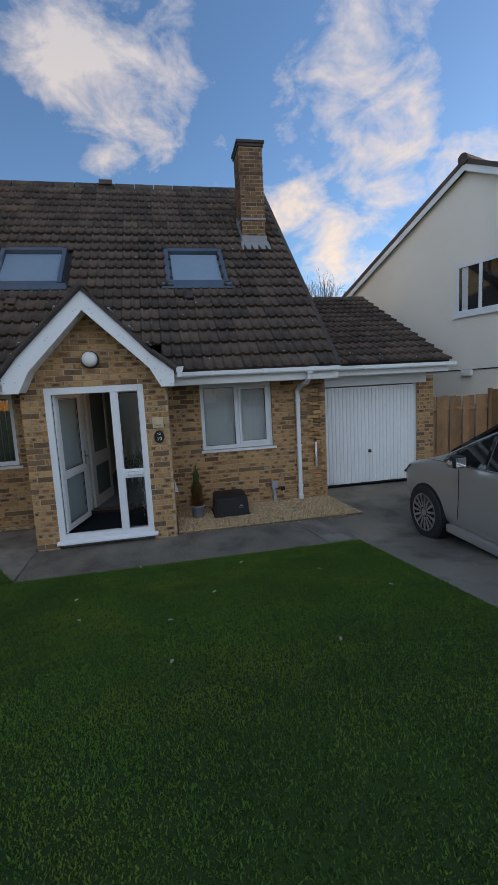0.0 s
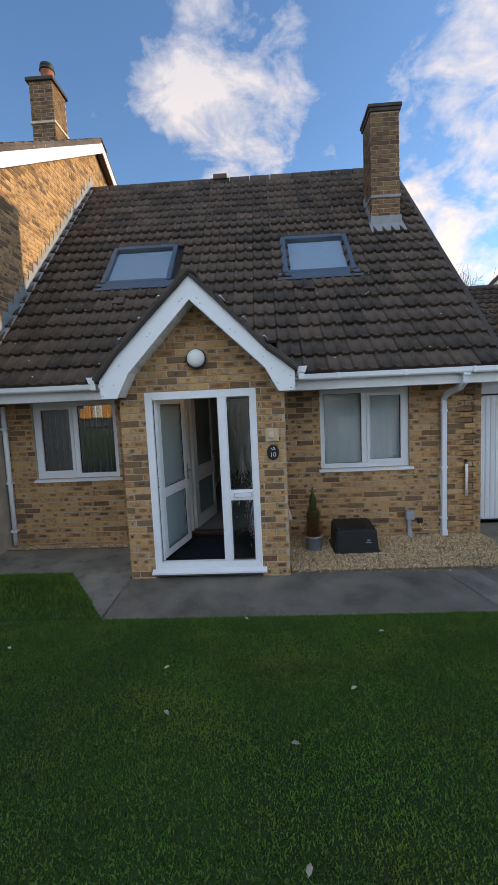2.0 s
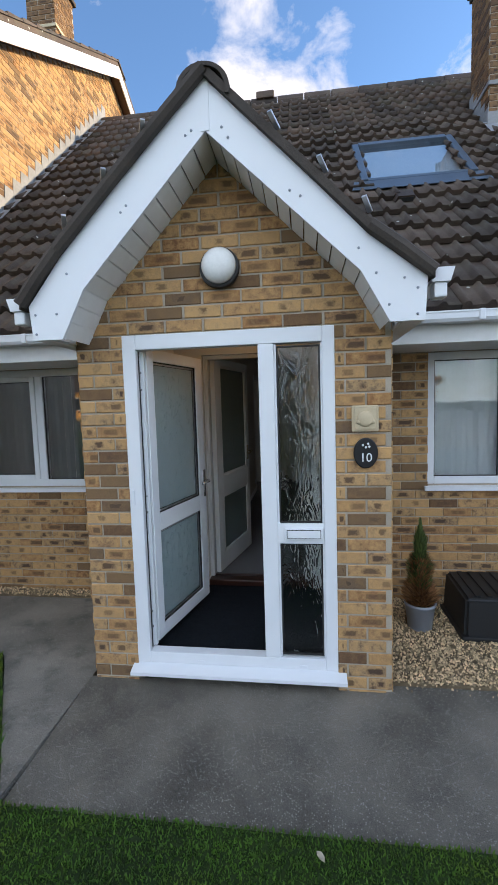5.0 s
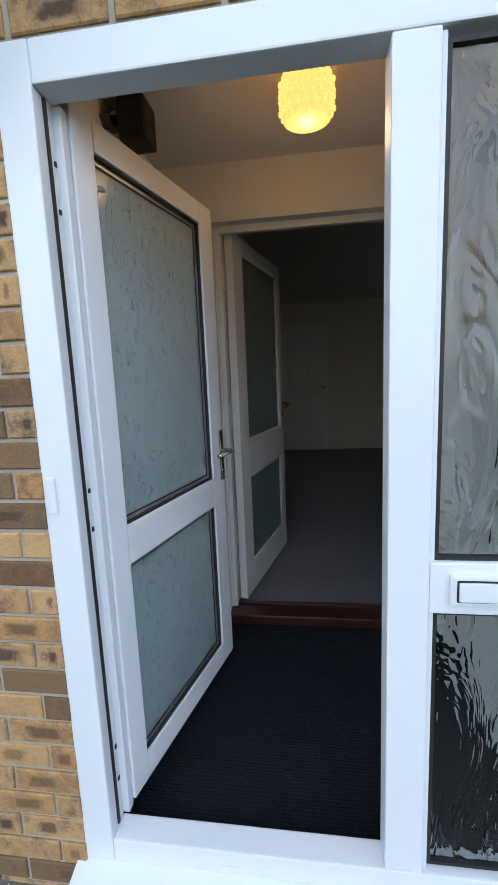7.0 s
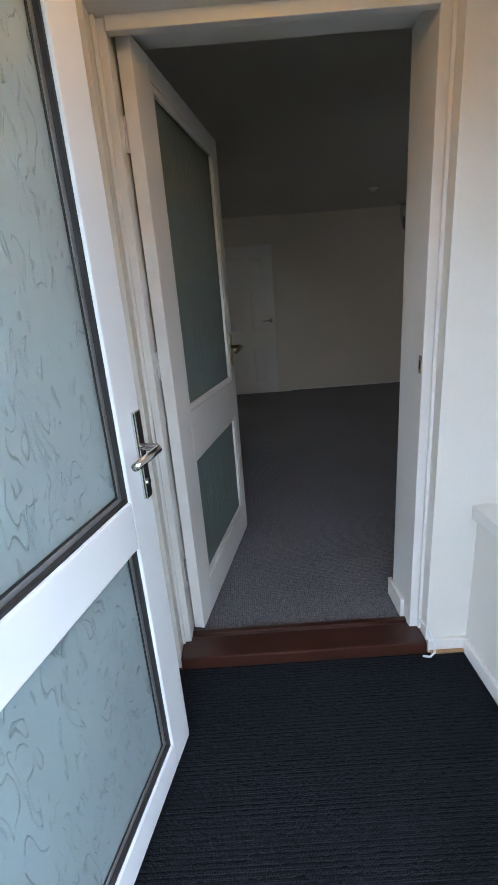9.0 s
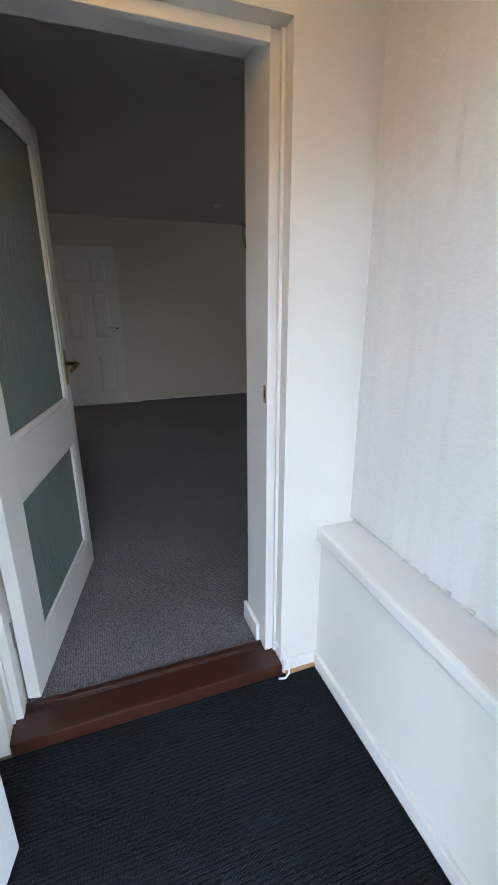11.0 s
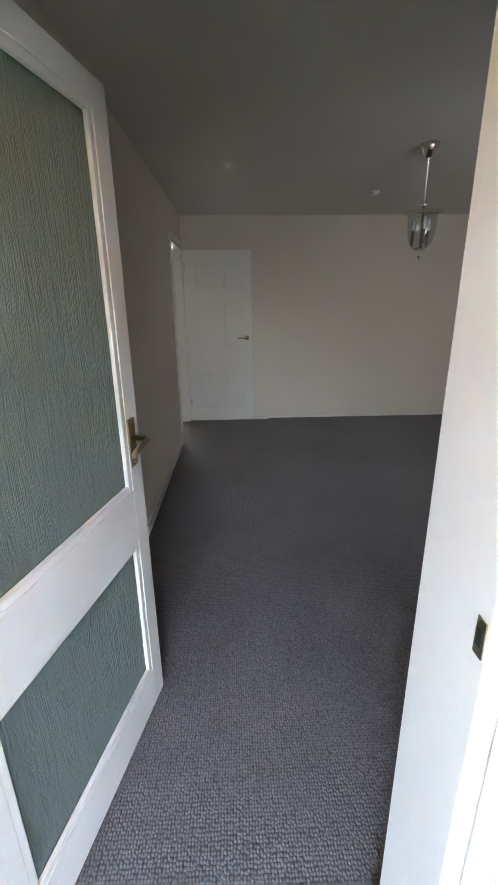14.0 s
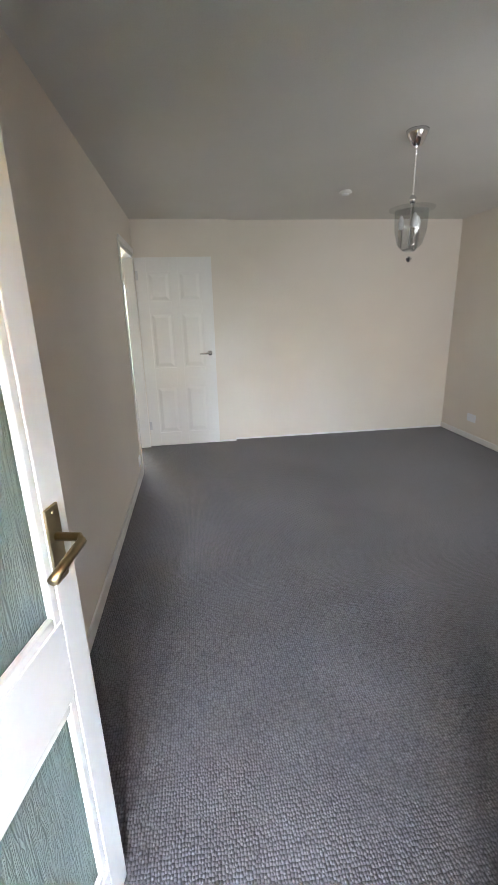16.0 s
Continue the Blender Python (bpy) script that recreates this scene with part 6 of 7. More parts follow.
for lo, hi in (((-0.03, -0.09, 3.36), (0.02, -0.02, 4.42)), ((-0.03, -1.75, 3.36), (0.02, -1.68, 4.42)), ((-0.03, -1.68, 4.35), (0.02, -0.09, 4.42)), ((-0.03, -1.68, 3.36), (0.02, -0.09, 3.43)), ((-0.03, -0.62, 3.43), (0.02, -0.55, 4.35))):
    part("frame", box(lo, hi, 0.006), UPVC, wv)
part("sill", box((-0.07, -1.8, 3.28), (0.0, 0.03, 3.325), 0.006), UPVC, wv)
part("pane", box((-0.008, -1.68, 3.43), (-0.003, -0.09, 4.35)), CARGLASS, wv, "dark reflecting glass")
part("curtain", box((-0.011, -0.30, 3.43), (-0.0085, -0.16, 4.34)), BLIND, wv, "pale curtain edge")
ct = part("cable", tube([(-0.02, 3.4, 2.16), (-0.02, 0.0, 2.13), (-0.02, -3.5, 2.16)], 0.012, 6), DARKPLASTIC, white, "dark cable along the wall")
part("floodlight", box((-0.12, -0.45, 2.0), (-0.01, -0.22, 2.14), 0.02), UPVC_OLD, white, "small white twin floodlight")

# ---- bare shrub behind the garage ----
TWIG = surface("bare twigs", (0.20, 0.15, 0.10), 0.9, vary=0.2, bump=0)
shrub = thing("bare_tree", "bare winter tree behind the garage roof", "tree", (7.3, 11.0, 0))
bm = bmesh.new()
add_tube(bm, [(0, 0, 0), (0.05, 0, 1.5), (0.0, 0.05, 3.0), (0.05, 0, 4.4)], 0.09, 8)
part("trunk", bm, TWIG, shrub)
bm = bmesh.new()
for k in range(300):
    a, b = random.uniform(0, 6.283), random.uniform(0.1, 1.3)
    z0 = random.uniform(2.6, 4.4)
    d = Vector((math.cos(a) * b, math.sin(a) * b, 1.0)).normalized()
    p = Vector((0, 0, z0))
    pts = [p]
    for s in range(4):
        d = (d + Vector([random.uniform(-0.25, 0.25) for _ in range(3)])).normalized()
        p = p + d * random.uniform(0.3, 0.55)
        pts.append(p)
    add_tube(bm, pts, random.uniform(0.004, 0.012), 4)
    for s in range(3):
        q = pts[random.randint(1, 4)]
        e = (d + Vector([random.uniform(-0.8, 0.8) for _ in range(3)])).normalized()
        add_tube(bm, [q, q + e * random.uniform(0.2, 0.5)], 0.005, 3)
part("branches", bm, TWIG, shrub)

# ---- silver car on the drive ----
car = thing("car", "silver people carrier parked nose to the garage", "car", (4.97, -1.0, -0.02))
# stations along the car (y forward): half width low, half width belt, belt height, half width roof, roof height, floor height
ST = [(0.86, 0.42, 0.46, 0.62, 0.30, 0.64, 0.26), (0.80, 0.66, 0.70, 0.74, 0.52, 0.78, 0.22), (0.55, 0.83, 0.84, 0.86, 0.66, 0.90, 0.22), (0.20, 0.88, 0.88, 0.95, 0.72, 0.99, 0.22), (-0.15, 0.89, 0.89, 0.99, 0.72, 1.08, 0.22), (-0.55, 0.90, 0.90, 1.01, 0.70, 1.30, 0.22),
      (-1.00, 0.90, 0.90, 1.02, 0.66, 1.52, 0.22), (-1.60, 0.90, 0.90, 1.04, 0.65, 1.61, 0.22), (-2.40, 0.90, 0.90, 1.06, 0.64, 1.60, 0.22), (-3.00, 0.88, 0.88, 1.07, 0.62, 1.54, 0.24), (-3.40, 0.80, 0.80, 1.05, 0.58, 1.40, 0.30), (-3.52, 0.70, 0.70, 0.95, 0.55, 1.05, 0.36)]


def car_ring(s):
    y, a, b, zb, r, zr, zf = s
    half = [(0, zf), (a * 0.86, zf), (a * 0.97, zf + 0.10), (a, zf + 0.28), (b, zb - 0.14), (b * 0.985, zb - 0.03), (b * 0.955, zb), (r * 1.06, zb + (zr - zb) * 0.86), (r * 0.94, zr - 0.02), (r * 0.55, zr), (0, zr + 0.012)]
    return [Vector((x, y, z)) for x, z in half] + [Vector((-x, y, z)) for x, z in half[-2:0:-1]]


bm = bmesh.new()
rings = [[bm.verts.new(p) for p in car_ring(s)] for s in ST]
for p, q in zip(rings, rings[1:]):
    for i in range(len(p)):
        j = (i + 1) % len(p)
        bm.faces.new((p[i], p[j], q[j], q[i]))
bm.faces.new(rings[0]), bm.faces.new(rings[-1])
body = part("body", bm, SILVER, car, "silver painted body", True)
round_off = body.modifiers.new("round", "SUBSURF")
round_off.levels = round_off.render_levels = 2
for side in (-1, 1):
    for (s0, s1, f0, f1) in ((4, 6, 0.16, 1.0), (6, 7, 0.04, 0.96), (7, 8, 0.04, 0.96), (8, 9, 0.04, 0.9)):
        bm, quad = bmesh.new(), []
        a, b = car_ring(ST[s0]), car_ring(ST[s1])
        for ring_a, ring_b in ((6, 6), (7, 7)):
            pa, pb = a[ring_a], b[ring_b]
            quad.append([pa.lerp(pb, f0), pa.lerp(pb, f1)])
        q = [quad[0][0], quad[0][1], quad[1][1], quad[1][0]]
        lift = 0.03
        pts = [Vector((side * (p.x + 0.006), p.y, p.z + (lift if k < 2 else -0.02))) for k, p in enumerate(q)]
        add_prism(bm, pts, (side * 0.004, 0, 0))
        part("side_window", bm, CARGLASS, car, "dark side glass")
    part("window_trim", tube([(side * 0.868, 0.0, 1.015), (side * 0.875, -1.0, 1.045), (side * 0.875, -2.4, 1.085)], 0.009, 6), CHROME, car, "chrome strip below the windows")
    mir = part("mirror", box((min(side * 0.90, side * 1.07), -0.78, 1.03), (max(side * 0.90, side * 1.07), -0.66, 1.17), 0.045), DARKPLASTIC, car, "door mirror with a chrome cap")
    part("mirror_glass", box((min(side * 0.925, side * 1.05), -0.79, 1.05), (max(side * 0.925, side * 1.05), -0.778, 1.15), 0.004), CHROME, mir)
    part("mirror_cap", box((min(side * 0.93, side * 1.085), -0.755, 1.035), (max(side * 0.93, side * 1.085), -0.65, 1.13), 0.04), CHROME, mir)
    part("headlight", prism([(side * 0.55, 0.84, 0.66), (side * 0.80, 0.62, 0.72), (side * 0.845, 0.40, 0.86), (side * 0.70, 0.60, 0.84)], (side * 0.02, 0.02, 0.01)), GLASS, car)
    for y in (-0.62, -1.72):
        part("door_seam", tube([(side * 0.903, y, 0.40), (side * 0.905, y - 0.02, 0.70), (side * 0.90, y - 0.01, 1.0)], 0.004, 5), GASKET, car)
    part("door_handle", tube([(side * 0.905, -1.50, 0.90), (side * 0.935, -1.53, 0.905), (side * 0.935, -1.64, 0.91), (side * 0.905, -1.67, 0.91)], 0.011, 8), CHROME, car, "chrome door handle")
    part("side_skirt", box((min(side * 0.80, side * 0.905), -2.25, 0.20), (max(side * 0.80, side * 0.905), -0.42, 0.30), 0.02), SILVER, car)
    for y in (0.0, -2.70):
        # the body has no arch cut out; a black disc paints its shade
        part("arch_shade", turned([(0.365, side * 0.60), (0.365, side * 0.893)], (0, y, 0.33), "x", 30), GASKET, car, "black disc painted in for the shaded wheel arch")
        wheel = part("wheel", turned([(0.20, side * 0.70), (0.315, side * 0.71), (0.33, side * 0.74), (0.33, side * 0.89), (0.315, side * 0.912), (0.235, side * 0.918)], (0, y, 0.32), "x", 36), TYRE, car, "black tyre on an alloy wheel")
        part("rim", turned([(0.235, side * 0.918), (0.24, side * 0.924), (0.225, side * 0.926), (0.215, side * 0.88)], (0, y, 0.32), "x", 36), STEEL, wheel)
        part("disc", turned([(0.21, side * 0.88), (0.05, side * 0.881)], (0, y, 0.32), "x", 30), GASKET, wheel)
        part("hub", turned([(0.05, side * 0.88), (0.05, side * 0.921), (0.03, side * 0.926)], (0, y, 0.32), "x", 20), STEEL, wheel)
        for k in range(15):
            a = 2 * math.pi * k / 15
            c, s = math.cos(a), math.sin(a)
            bm = prism([(side * 0.905, y + 0.045 * c - 0.012 * s, 0.32 + 0.045 * s + 0.012 * c), (side * 0.905, y + 0.045 * c + 0.012 * s, 0.32 + 0.045 * s - 0.012 * c), (side * 0.915, y + 0.225 * c + 0.017 * s, 0.32 + 0.225 * s - 0.017 * c), (side * 0.915, y + 0.225 * c - 0.017 * s, 0.32 + 0.225 * s + 0.017 * c)], (side * 0.012, 0, 0))
            part("spoke", bm, STEEL, wheel)
part("windscreen", prism([(-0.66, -0.20, 1.10), (0.66, -0.20, 1.10), (0.60, -0.93, 1.50), (-0.60, -0.93, 1.50)], (0, 0.03, 0.025)), CARGLASS, car, "dark windscreen")

# ---- across the road: hedge, autumn trees, houses ----
HEDGE = surface("hedge foliage", (0.05, 0.07, 0.025), 0.85, vary=0.4, fine=30, coarse=4, bump=0.3, piece=0.5)
AUTUMN = surface("orange autumn foliage", (0.62, 0.33, 0.07), 0.8, vary=0.3, fine=30, coarse=3, bump=0, piece=0.4)


def crown(name, centre, size, count, leaf, material, parent):
    vs, fs = [], []
    for k in range(count):
        d = Vector([random.gauss(0, 1) for _ in range(3)]).normalized()
        lump = 0.75 + 0.35 * noise.noise(d * 2.3 + Vector(centre))
        p = Vector(centre) + Vector([d[i] * size[i] * lump * random.uniform(0.55, 1.0) for i in range(3)])
        u = Vector([random.gauss(0, 1) for _ in range(3)]).normalized() * leaf
        w = u.orthogonal().normalized() * leaf * 0.6
        b = len(vs)
        vs += [p - u, p + w, p + u, p - w]
        fs += [(b, b + 1, b + 2, b + 3)]
    me = bpy.data.meshes.new(name)
    me.from_pydata(vs, [], fs)
    me.materials.append(material)
    ob = new(name, me)
    ob.parent = parent
    return ob


GZ = ground_z(-20)
# trees added out of view to put orange into the left window's reflection
for x, y, h in ((-7.0, -30.0, 5.0), (-24.0, -27.0, 6.0), (8.5, -29.0, 4.2)):
    tr = thing("street_tree", "added tree in orange autumn leaf, out of view across the road", "tree", (x, y, GZ), 0, "trees across the road")
    part("trunk", tube([(0, 0, -0.1), (0.05, 0, 0.9), (0.0, 0.05, 1.8), (0.1, 0.1, 2.8)], 0.14, 9), TWIG, tr)
    for k in range(5):
        a = k * 1.257
        part("limb", tube([(0, 0, 1.6), (0.6 * math.cos(a), 0.6 * math.sin(a), 2.4), (1.1 * math.cos(a), 1.1 * math.sin(a), 3.1)], 0.05, 6), TWIG, tr)
    crown("crown", (0, 0, h * 0.47), (2.6, 2.0, h * 0.46), 4200, 0.17, AUTUMN, tr)
hedge = thing("hedge", "clipped green hedge across the road", "hedge", (0, -24.6, GZ))
for k in range(7):
    crown("clump", (-4 + k * 2.6, 0, 0.35), (1.7, 0.6, 0.5), 700, 0.09, HEDGE, hedge)
bh = tagged(new("brick_house"), "orange brick house in low sunlight across the road", "house")
bh.matrix_basis = pose(-22.0, -32.0, GZ, 0, 0, -35)
part("wall", box((-12, -7.0, -0.3), (12, 0, 2.7)), surface("orange brick", (0.66, 0.33, 0.10), 0.9, vary=0.3, fine=40, coarse=3, bump=0.3), bh)
part("roof", prism([(-12.4, 0.45, 2.6), (-12.4, -3.5, 5.2), (-12.4, -7.45, 2.6)], (24.8, 0, 0)), TILE, bh)
for x in (-10.2, -6.8, -3.0, 0.6, 3.8, 8.6):
    bw = part("window", box((x - 0.06, 0.0, 0.84), (x + 1.46, 0.05, 2.06), 0.01), UPVC, bh)
    for dx in (0.0, 0.72):
        part("pane", box((x + dx, 0.045, 0.92), (x + dx + 0.68, 0.056, 1.98)), CARGLASS, bw)
part("door", box((6.0, 0.0, 0.0), (6.9, 0.05, 2.05), 0.01), UPVC, bh)
hs = tagged(new("house_across"), "pale rendered house with a brown roof across the road", "house")
hs.matrix_basis = pose(4.0, -34.0, GZ)
part("wall", prism([(-6, 0, -0.2), (6, 0, -0.2), (6, 0, 4.8), (0, 0, 4.8), (-6, 0, 4.8)], (0, -8, 0)), RENDER_WALL, hs)
part("roof", prism([(-6.4, 0.4, 4.7), (-6.4, -4, 7.6), (-6.4, -8.4, 4.7)], (12.8, 0, 0)), TILE, hs)
for x in (-4.2, 0.8, 3.2):
    for z in (1.0, 3.3):
        hw = part("window", box((x - 0.04, 0.0, z - 0.04), (x + 1.24, 0.05, z + 1.04), 0.01), UPVC, hs)
        part("pane", box((x, 0.045, z), (x + 1.2, 0.056, z + 1.0)), CARGLASS, hw)
van = thing("white_van", "white van parked along the road", "van", (2.4, -14.6, ground_z(-14)))
part("body", box((-0.9, -2.0, 0.35), (0.9, 2.0, 1.9), 0.12), UPVC, van)
for sx in (-0.82, 0.82):
    for y in (-1.3, 1.3):
        part("wheel", turned([(0.33, -0.1), (0.33, 0.1)], (sx, y, 0.33), "x", 20), TYRE, van)
for sx in (-0.8, 0.8):
    part("tail_light", box((sx - 0.07, 1.985, 0.8), (sx + 0.07, 2.01, 1.1), 0.01), surface("red lens", (0.4, 0.02, 0.02), 0.2, bump=0), van, "red tail light")

# ---- grass ----
GRASS = surface("grass blades", (0.054, 0.122, 0.007), 0.85, vary=0.4, fine=4, coarse=0.9, bump=0, stain=(0.14, 0.18, 0.012), stain_amount=0.7, piece=0.3)


def grass(name, count, rows, zfun, label, tall=(0.018, 0.042)):
    rng = np.random.default_rng(5)
    y0, y1 = rows[0][0], rows[-1][0]
    # more blades near the walk, fewer far out
    y = y0 + (y1 - y0) * rng.random(count) ** 0.8
    lo, hi = np.interp(y, [r[0] for r in rows], [r[1] for r in rows]), np.interp(y, [r[0] for r in rows], [r[2] for r in rows])
    x = lo + (hi - lo) * rng.random(count)
    z = np.array([zfun(v) for v in y])
    h, a = rng.uniform(*tall, count), rng.uniform(0, 2 * np.pi, count)
    lean, w = rng.normal(0, 0.55, (count, 2)) * h[:, None], rng.uniform(0.0022, 0.0045, count)
    sx, sy = np.cos(a) * w, np.sin(a) * w
    v = np.stack([np.stack([x - sx, y - sy, z - 0.004], 1), np.stack([x + sx, y + sy, z - 0.004], 1),
                  np.stack([x + lean[:, 0] * 0.4 + sx * 0.8, y + lean[:, 1] * 0.4 + sy * 0.8, z + h * 0.6], 1), np.stack([x + lean[:, 0] * 0.4 - sx * 0.8, y + lean[:, 1] * 0.4 - sy * 0.8, z + h * 0.6], 1),
                  np.stack([x + lean[:, 0], y + lean[:, 1], z + h], 1)], 1).reshape(-1, 3)
    me = bpy.data.meshes.new(name)
    me.vertices.add(len(v))
    me.vertices.foreach_set("co", v.ravel())
    b = 5 * np.arange(count)[:, None]
    loops = np.concatenate([b + [0, 1, 2, 3], b + [3, 2, 4]], 1).ravel()
    me.loops.add(len(loops))
    me.loops.foreach_set("vertex_index", loops.astype(np.int32))
    me.polygons.add(2 * count)
    starts = (7 * np.arange(count)[:, None] + [0, 4]).ravel()
    me.polygons.foreach_set("loop_start", starts.astype(np.int32))
    me.update(calc_edges=True)
    me.materials.append(GRASS)
    return tagged(new(name, me), label, "grass", kind="stuff")


near_rows = [(-6.4, -3.4, DRIVE_X - 0.17), (-3.0, -3.4, DRIVE_X - 0.07), (-0.84, -3.4, DRIVE_X)]
grass("grass", 420000, near_rows, lambda y: ground_z(y), "short green grass with a few dry patches", (0.007, 0.016))
grass("grass_side", 14000, [(-0.84, -3.4, -0.91), (0.15, -3.4, -1.66)], lambda y: ground_z(y) + 0.005, "short green grass beside the path")
LEAF = surface("fallen leaves", (0.42, 0.36, 0.27), 0.8, vary=0.3, bump=0, piece=0.4)
for x, y in ((0.83, -3.33), (0.82, -2.67), (1.21, -2.16), (0.48, -0.97), (-0.03, -1.86), (2.3, -1.9), (-0.9, -2.6), (1.9, -3.4), (-0.2, -3.9), (2.7, -2.6), (0.1, -2.4), (-1.4, -1.5), (1.6, -1.3)):
    lf = thing("fallen_leaf", "pale dry leaf lying on the lawn", "leaf", (x, y, ground_z(y) + 0.032), random.uniform(0, 360), "fallen leaves")
    part("blade", prism([(-0.022, 0, 0), (-0.008, 0.011, 0.006), (0.012, 0.009, 0.004), (0.026, 0.0, 0), (0.01, -0.011, 0.005), (-0.01, -0.010, 0.004)], (0, 0, 0.002)), LEAF, lf)

# ---- inside the porch ----
AMBER = surface("amber pressed glass", (0.75, 0.42, 0.12), 0.25, vary=0.25, fine=60, coarse=30, bump=0.6, emit=((1.0, 0.50, 0.13), 0.5))
pl = thing("porch_light", "lit amber pressed glass ceiling light in the porch", "ceiling light", (0.045, 0.60, 0))
part("base", turned([(0.06, 2.379), (0.06, 2.36), (0.05, 2.345)], (0, 0, 0), "z", 24), BRASS, pl)
bm = turned([(0.06, 2.352), (0.078, 2.345), (0.085, 2.32), (0.086, 2.25), (0.075, 2.22), (0.05, 2.208), (0.015, 2.204)], (0, 0, 0), "z", 28)
part("shade", bm, AMBER, pl, "glowing amber glass with pressed dimples", True)
bm = bmesh.new()
for r in range(4):
    for k in range(16):
        a = 2 * math.pi * (k + 0.5 * (r % 2)) / 16
        add_turned(bm, [(0.010, 0.0), (0.008, 0.005), (0.003, 0.007)], (0, 0, 0), "x", 7)
        vs = bm.verts[-21:]
        bmesh.ops.rotate(bm, verts=vs, cent=(0, 0, 0), matrix=Matrix.Rotation(a, 3, "Z"))
        bmesh.ops.translate(bm, verts=vs, vec=(0.084 * math.cos(a), 0.084 * math.sin(a), 2.245 + r * 0.025))
part("dimples", bm, AMBER, pl)
bulb = new("porch_bulb", bpy.data.lights.new("porch_bulb", "POINT"))
bulb.data.energy, bulb.data.color, bulb.data.shadow_soft_size = 0.45, (1.0, 0.62, 0.28), 0.05
bulb.matrix_basis = pose(0.045, 0.60, 2.17)

sp = thing("alarm_sounder", "small black box high on the porch wall", "wall box", (-0.642, 0.66, 2.235), 0)
part("bracket", box((0.0, -0.02, 0.06), (0.05, 0.02, 0.10), 0.004), DARKPLASTIC, sp)
part("case", box((0.05, -0.06, 0.0), (0.15, 0.06, 0.135), 0.012), DARKPLASTIC, sp)
part("grille", box((0.055, -0.066, 0.02), (0.145, -0.061, 0.12), 0.006), GASKET, sp)
tc = thing("loose_cable", "loose white cable end by the doorway's foot", "cable")
part("lead", tube([(0.508, 1.188, 0.235), (0.522, 1.145, 0.225), (0.533, 1.118, 0.19), (0.532, 1.105, 0.155), (0.515, 1.100, 0.142), (0.49, 1.106, 0.142)], 0.004, 7), UPVC, tc, "", True)
part("plug", turned([(0.007, 0.0), (0.007, 0.012), (0.003, 0.016)], (0.507, 1.186, 0.222), "z", 10), UPVC, tc)
tk = tagged(link_mesh("grip_strip", prism([(0.525, 1.118, 0.135), (0.648, 1.118, 0.135), (0.648, 1.131, 0.135), (0.525, 1.131, 0.135)], (0, 0, 0.008)), FENCE), "bare timber strip at the matting's edge", "timber strip")

# ---- living room ----
CRYSTAL, cn, cl, cp = shader("thin clear glass")
clear, gloss, both = cn.new("ShaderNodeBsdfTransparent"), cn.new("ShaderNodeBsdfGlossy"), cn.new("ShaderNodeMixShader")
clear.inputs["Color"].default_value, gloss.inputs["Roughness"].default_value = (0.93, 0.94, 0.94, 1), 0.05
both.inputs[0].default_value = 0.05
cl.new(clear.outputs[0], both.inputs[1])
cl.new(gloss.outputs[0], both.inputs[2])
cl.new(both.outputs[0], cn["Material Output"].inputs["Surface"])
ch = thing("pendant_light", "chrome pendant light with a glass collar and three candles", "ceiling light", (1.39, 3.84, 0))
part("ceiling_cup", turned([(0.06, 2.519), (0.055, 2.50), (0.03, 2.45), (0.012, 2.44)], (0, 0, 0), "z", 20), CHROME, ch, "chrome ceiling cup", True)
bm = bmesh.new()
for k in range(16):
    z = 2.44 - k * 0.016
    add_turned(bm, [(0.003, 0.006), (0.0055, 0), (0.003, -0.006)], (0.0, 0, z), "z", 6)
part("chain", bm, CHROME, ch)
part("stem", tube([(0, 0, 2.195), (0, 0, 1.935)], 0.008, 8), CHROME, ch)
part("finial", turned([(0.012, 2.205), (0.022, 2.185), (0.012, 2.165)], (0, 0, 0), "z", 14), CHROME, ch, "", True)
part("collar", turned([(0.06, 2.135), (0.122, 2.133), (0.126, 2.139), (0.122, 2.145), (0.06, 2.147)], (0, 0, 0), "z", 36), CRYSTAL, ch, "clear glass collar")
part("shade", turned([(0.09, 2.130), (0.086, 2.025), (0.068, 1.955), (0.028, 1.915), (0.031, 1.917), (0.071, 1.957), (0.089, 2.025), (0.093, 2.130)], (0, 0, 0), "z", 32), CRYSTAL, ch, "clear glass bowl", True)
for k in range(3):
    a = 2.1 * k + 0.4
    x, y = 0.055 * math.cos(a), 0.055 * math.sin(a)
    part("arm", tube([(0, 0, 1.935), (x * 0.7, y * 0.7, 1.925), (x, y, 1.945)], 0.005, 6), CHROME, ch)
    part("candle", turned([(0.012, 1.945), (0.012, 2.035)], (x, y, 0), "z", 12), CHROME, ch)
    part("bulb", turned([(0.010, 2.035), (0.017, 2.060), (0.015, 2.085), (0.004, 2.110)], (x, y, 0), "z", 12), LAMPGLASS, ch, "white candle bulb", True)
part("drop", turned([(0.004, 1.891), (0.018, 1.880), (0.006, 1.860)], (0, 0, 0), "z", 12), CHROME, ch)
sm = thing("smoke_alarm", "small white round alarm on the ceiling", "smoke alarm", (1.41, 5.03, 0))
part("base", turned([(0.045, 2.519), (0.05, 2.505), (0.04, 2.495)], (0, 0, 0), "z", 24), CEILING, sm)
part("vent", turned([(0.03, 2.496), (0.028, 2.488)], (0, 0, 0), "z", 20), UPVC_OLD, sm)
so = thing("wall_socket", "white double socket low on the side wall", "socket", (RX1, 5.55, 0.42))
part("plate", box((-0.010, -0.073, -0.043), (-0.001, 0.073, 0.043), 0.004), UPVC, so)
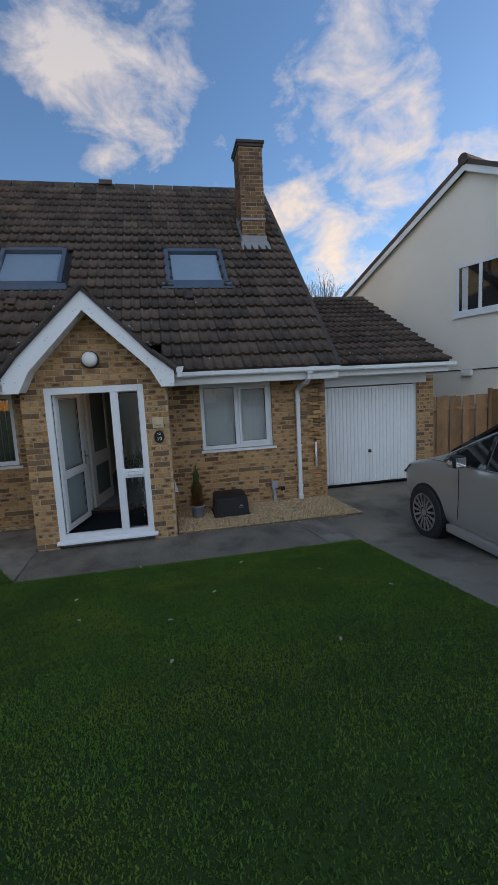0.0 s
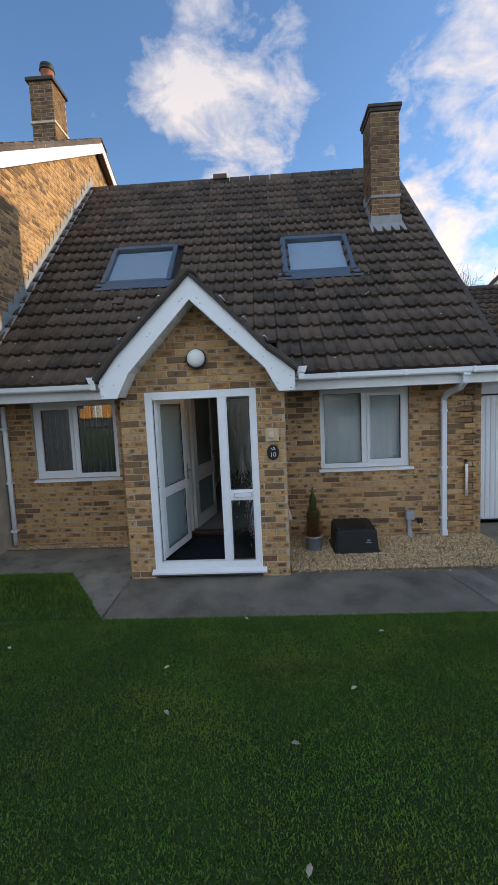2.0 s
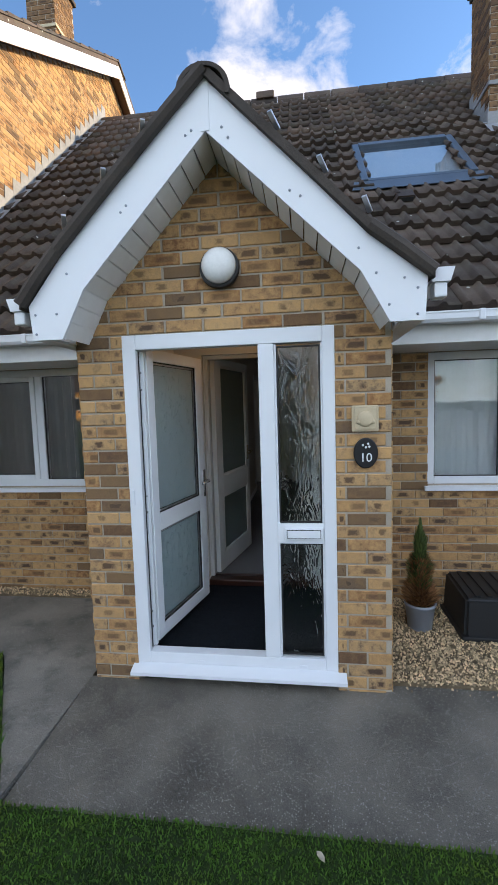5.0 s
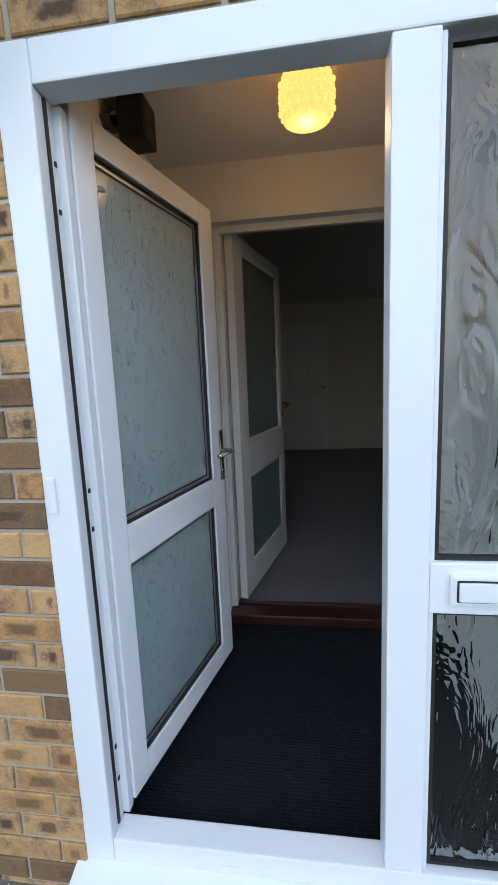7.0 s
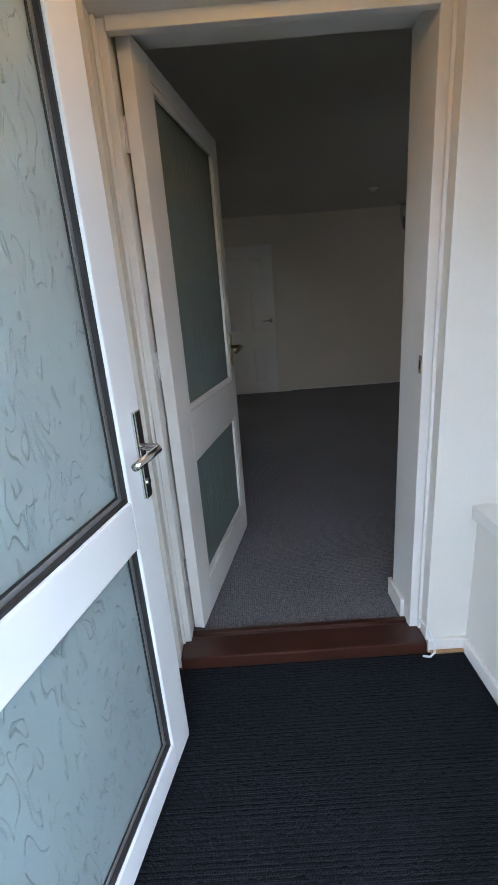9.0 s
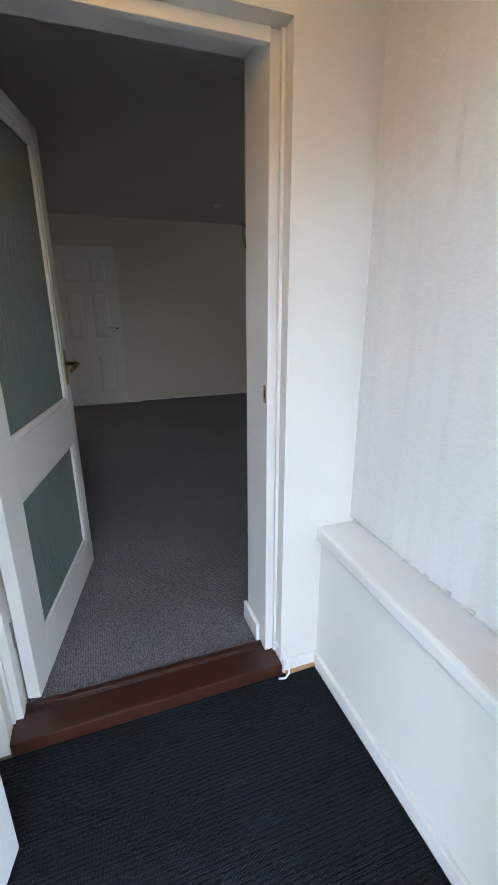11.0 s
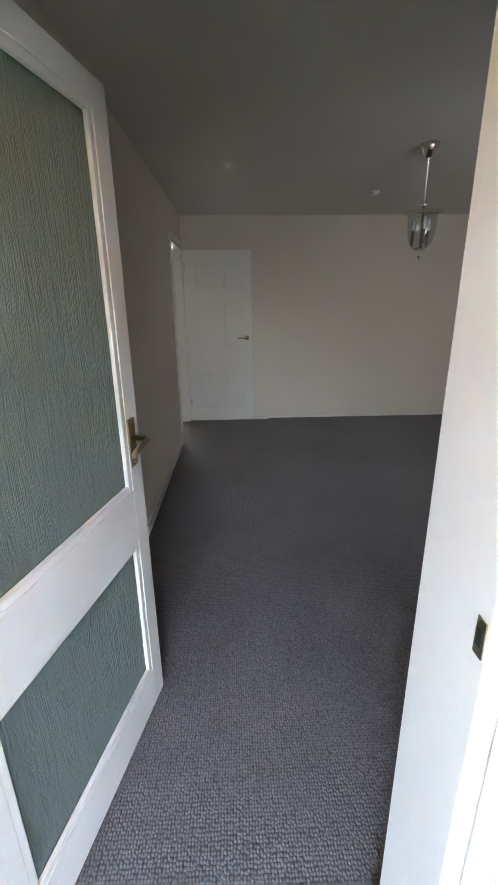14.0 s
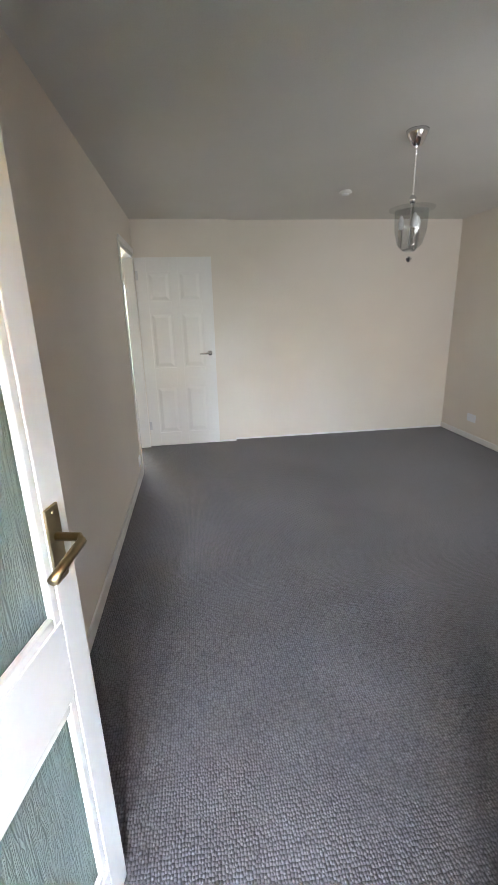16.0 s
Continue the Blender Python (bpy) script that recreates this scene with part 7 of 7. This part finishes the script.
for y in (-0.036, 0.036):
    part("switch", box((-0.013, y - 0.008, 0.012), (-0.009, y + 0.008, 0.03), 0.002), UPVC_OLD, so)
s2 = thing("wall_socket", "small white socket low on the grey wall", "socket", (RX0, 5.02, 0.36))
part("plate", box((0.001, -0.043, -0.043), (0.010, 0.043, 0.043), 0.004), UPVC, s2)
part("switch", box((0.009, -0.008, 0.01), (0.013, 0.008, 0.03), 0.002), UPVC_OLD, s2)

# added area lamps stand in for window daylight and an unseen hall source
day = new("window_daylight", bpy.data.lights.new("window_daylight", "AREA"))
day.data.shape, day.data.size, day.data.size_y = "RECTANGLE", 1.1, 0.98
day.data.energy, day.data.color, day.data.spread = 0.33, (0.95, 0.96, 1.0), radians(100)
day.matrix_basis = look((2.05, ROOM_Y + 0.03, 1.54), (2.05, 5.0, 1.3))
hall = new("hall_fill", bpy.data.lights.new("hall_fill", "AREA"))
hall.data.shape, hall.data.size, hall.data.size_y = "RECTANGLE", 1.2, 1.9
hall.data.energy, hall.data.color = 3.0, (1.0, 0.86, 0.68)
hall.matrix_basis = look((-1.42, 9.05, 1.3), (-1.0, 5.0, 0.9))

# ---- bricks and tiles of walls, chimney and roofs ----
lay_bricks(wall_porch, (0, 0, 0), (1, 0, 0), (0, -1, 0), porch_solid, -0.055, 3.05, lambda u, z: True)
lay_bricks(wall_front, (0, WALL_Y, 0), (1, 0, 0), (0, -1, 0), front_solid, -0.02, 2.12, lambda u, z: 0.9 < u < 2.9 and z < 2.1)
lay_bricks(wall_porch_left, (PX0, 0, 0), (0, 1, 0), (-1, 0, 0), lambda z: [(0.0, WALL_Y)], -0.02, 2.2, lambda u, z: False)
lay_bricks(wall_porch_right, (PX1, 0, 0), (0, 1, 0), (1, 0, 0), lambda z: less((0.0, WALL_Y), [PWIN[:2]] if 0.7 < z < 2.3 else []), -0.02, 2.2, lambda u, z: False)
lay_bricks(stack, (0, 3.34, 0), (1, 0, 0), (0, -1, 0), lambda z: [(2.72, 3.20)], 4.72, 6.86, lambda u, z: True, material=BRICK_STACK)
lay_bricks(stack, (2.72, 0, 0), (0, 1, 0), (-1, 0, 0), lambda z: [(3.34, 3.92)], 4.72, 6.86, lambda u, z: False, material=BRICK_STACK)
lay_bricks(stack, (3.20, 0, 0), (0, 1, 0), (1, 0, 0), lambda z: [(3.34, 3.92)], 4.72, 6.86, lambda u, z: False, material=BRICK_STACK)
lay_tiles(roof, (X_LEFT + 0.02, EAVE_Y - 0.03, roof_z(EAVE_Y - 0.03)), (1, 0, 0), SLOPE, 22, 21, main_keep, 0.318, 0.30, lambda c, r: r < 14)


def garage_solid(z):
    return less((GX0, GX1), [GD[:2]] if z < GD[2] + 0.02 else [])


lay_bricks(wall_garage, (0, GY, 0), (1, 0, 0), (0, -1, 0), garage_solid, -0.02, 2.04, lambda u, z: True)
lay_bricks(nb, (NX, 0, 0), (0, 1, 0), (1, 0, 0), lambda z: [(max(1.2, 5.70 - (7.86 - z) / 0.588), min(9.0, 5.70 + (7.86 - z) / 0.588))], 2.6, 7.82, lambda u, z: 3.6 > u > 1.2 and z > 3.4)
lay_bricks(nst, (0, 4.40, 0), (1, 0, 0), (0, -1, 0), lambda z: [(-3.80, -3.33)], 7.2, 8.55, lambda u, z: True, material=BRICK_STACK)
lay_bricks(nst, (-3.33, 0, 0), (0, 1, 0), (1, 0, 0), lambda z: [(4.40, 4.98)], 7.2, 8.55, lambda u, z: False, material=BRICK_STACK)
lay_tiles(groof, (3.70, GE_Y - 0.04, GE_Z - 0.03), (1, 0, 0), (0, 1, GM), 8, 13, lambda x, s: s * 0.891 < 3.36, 0.30, 0.286)
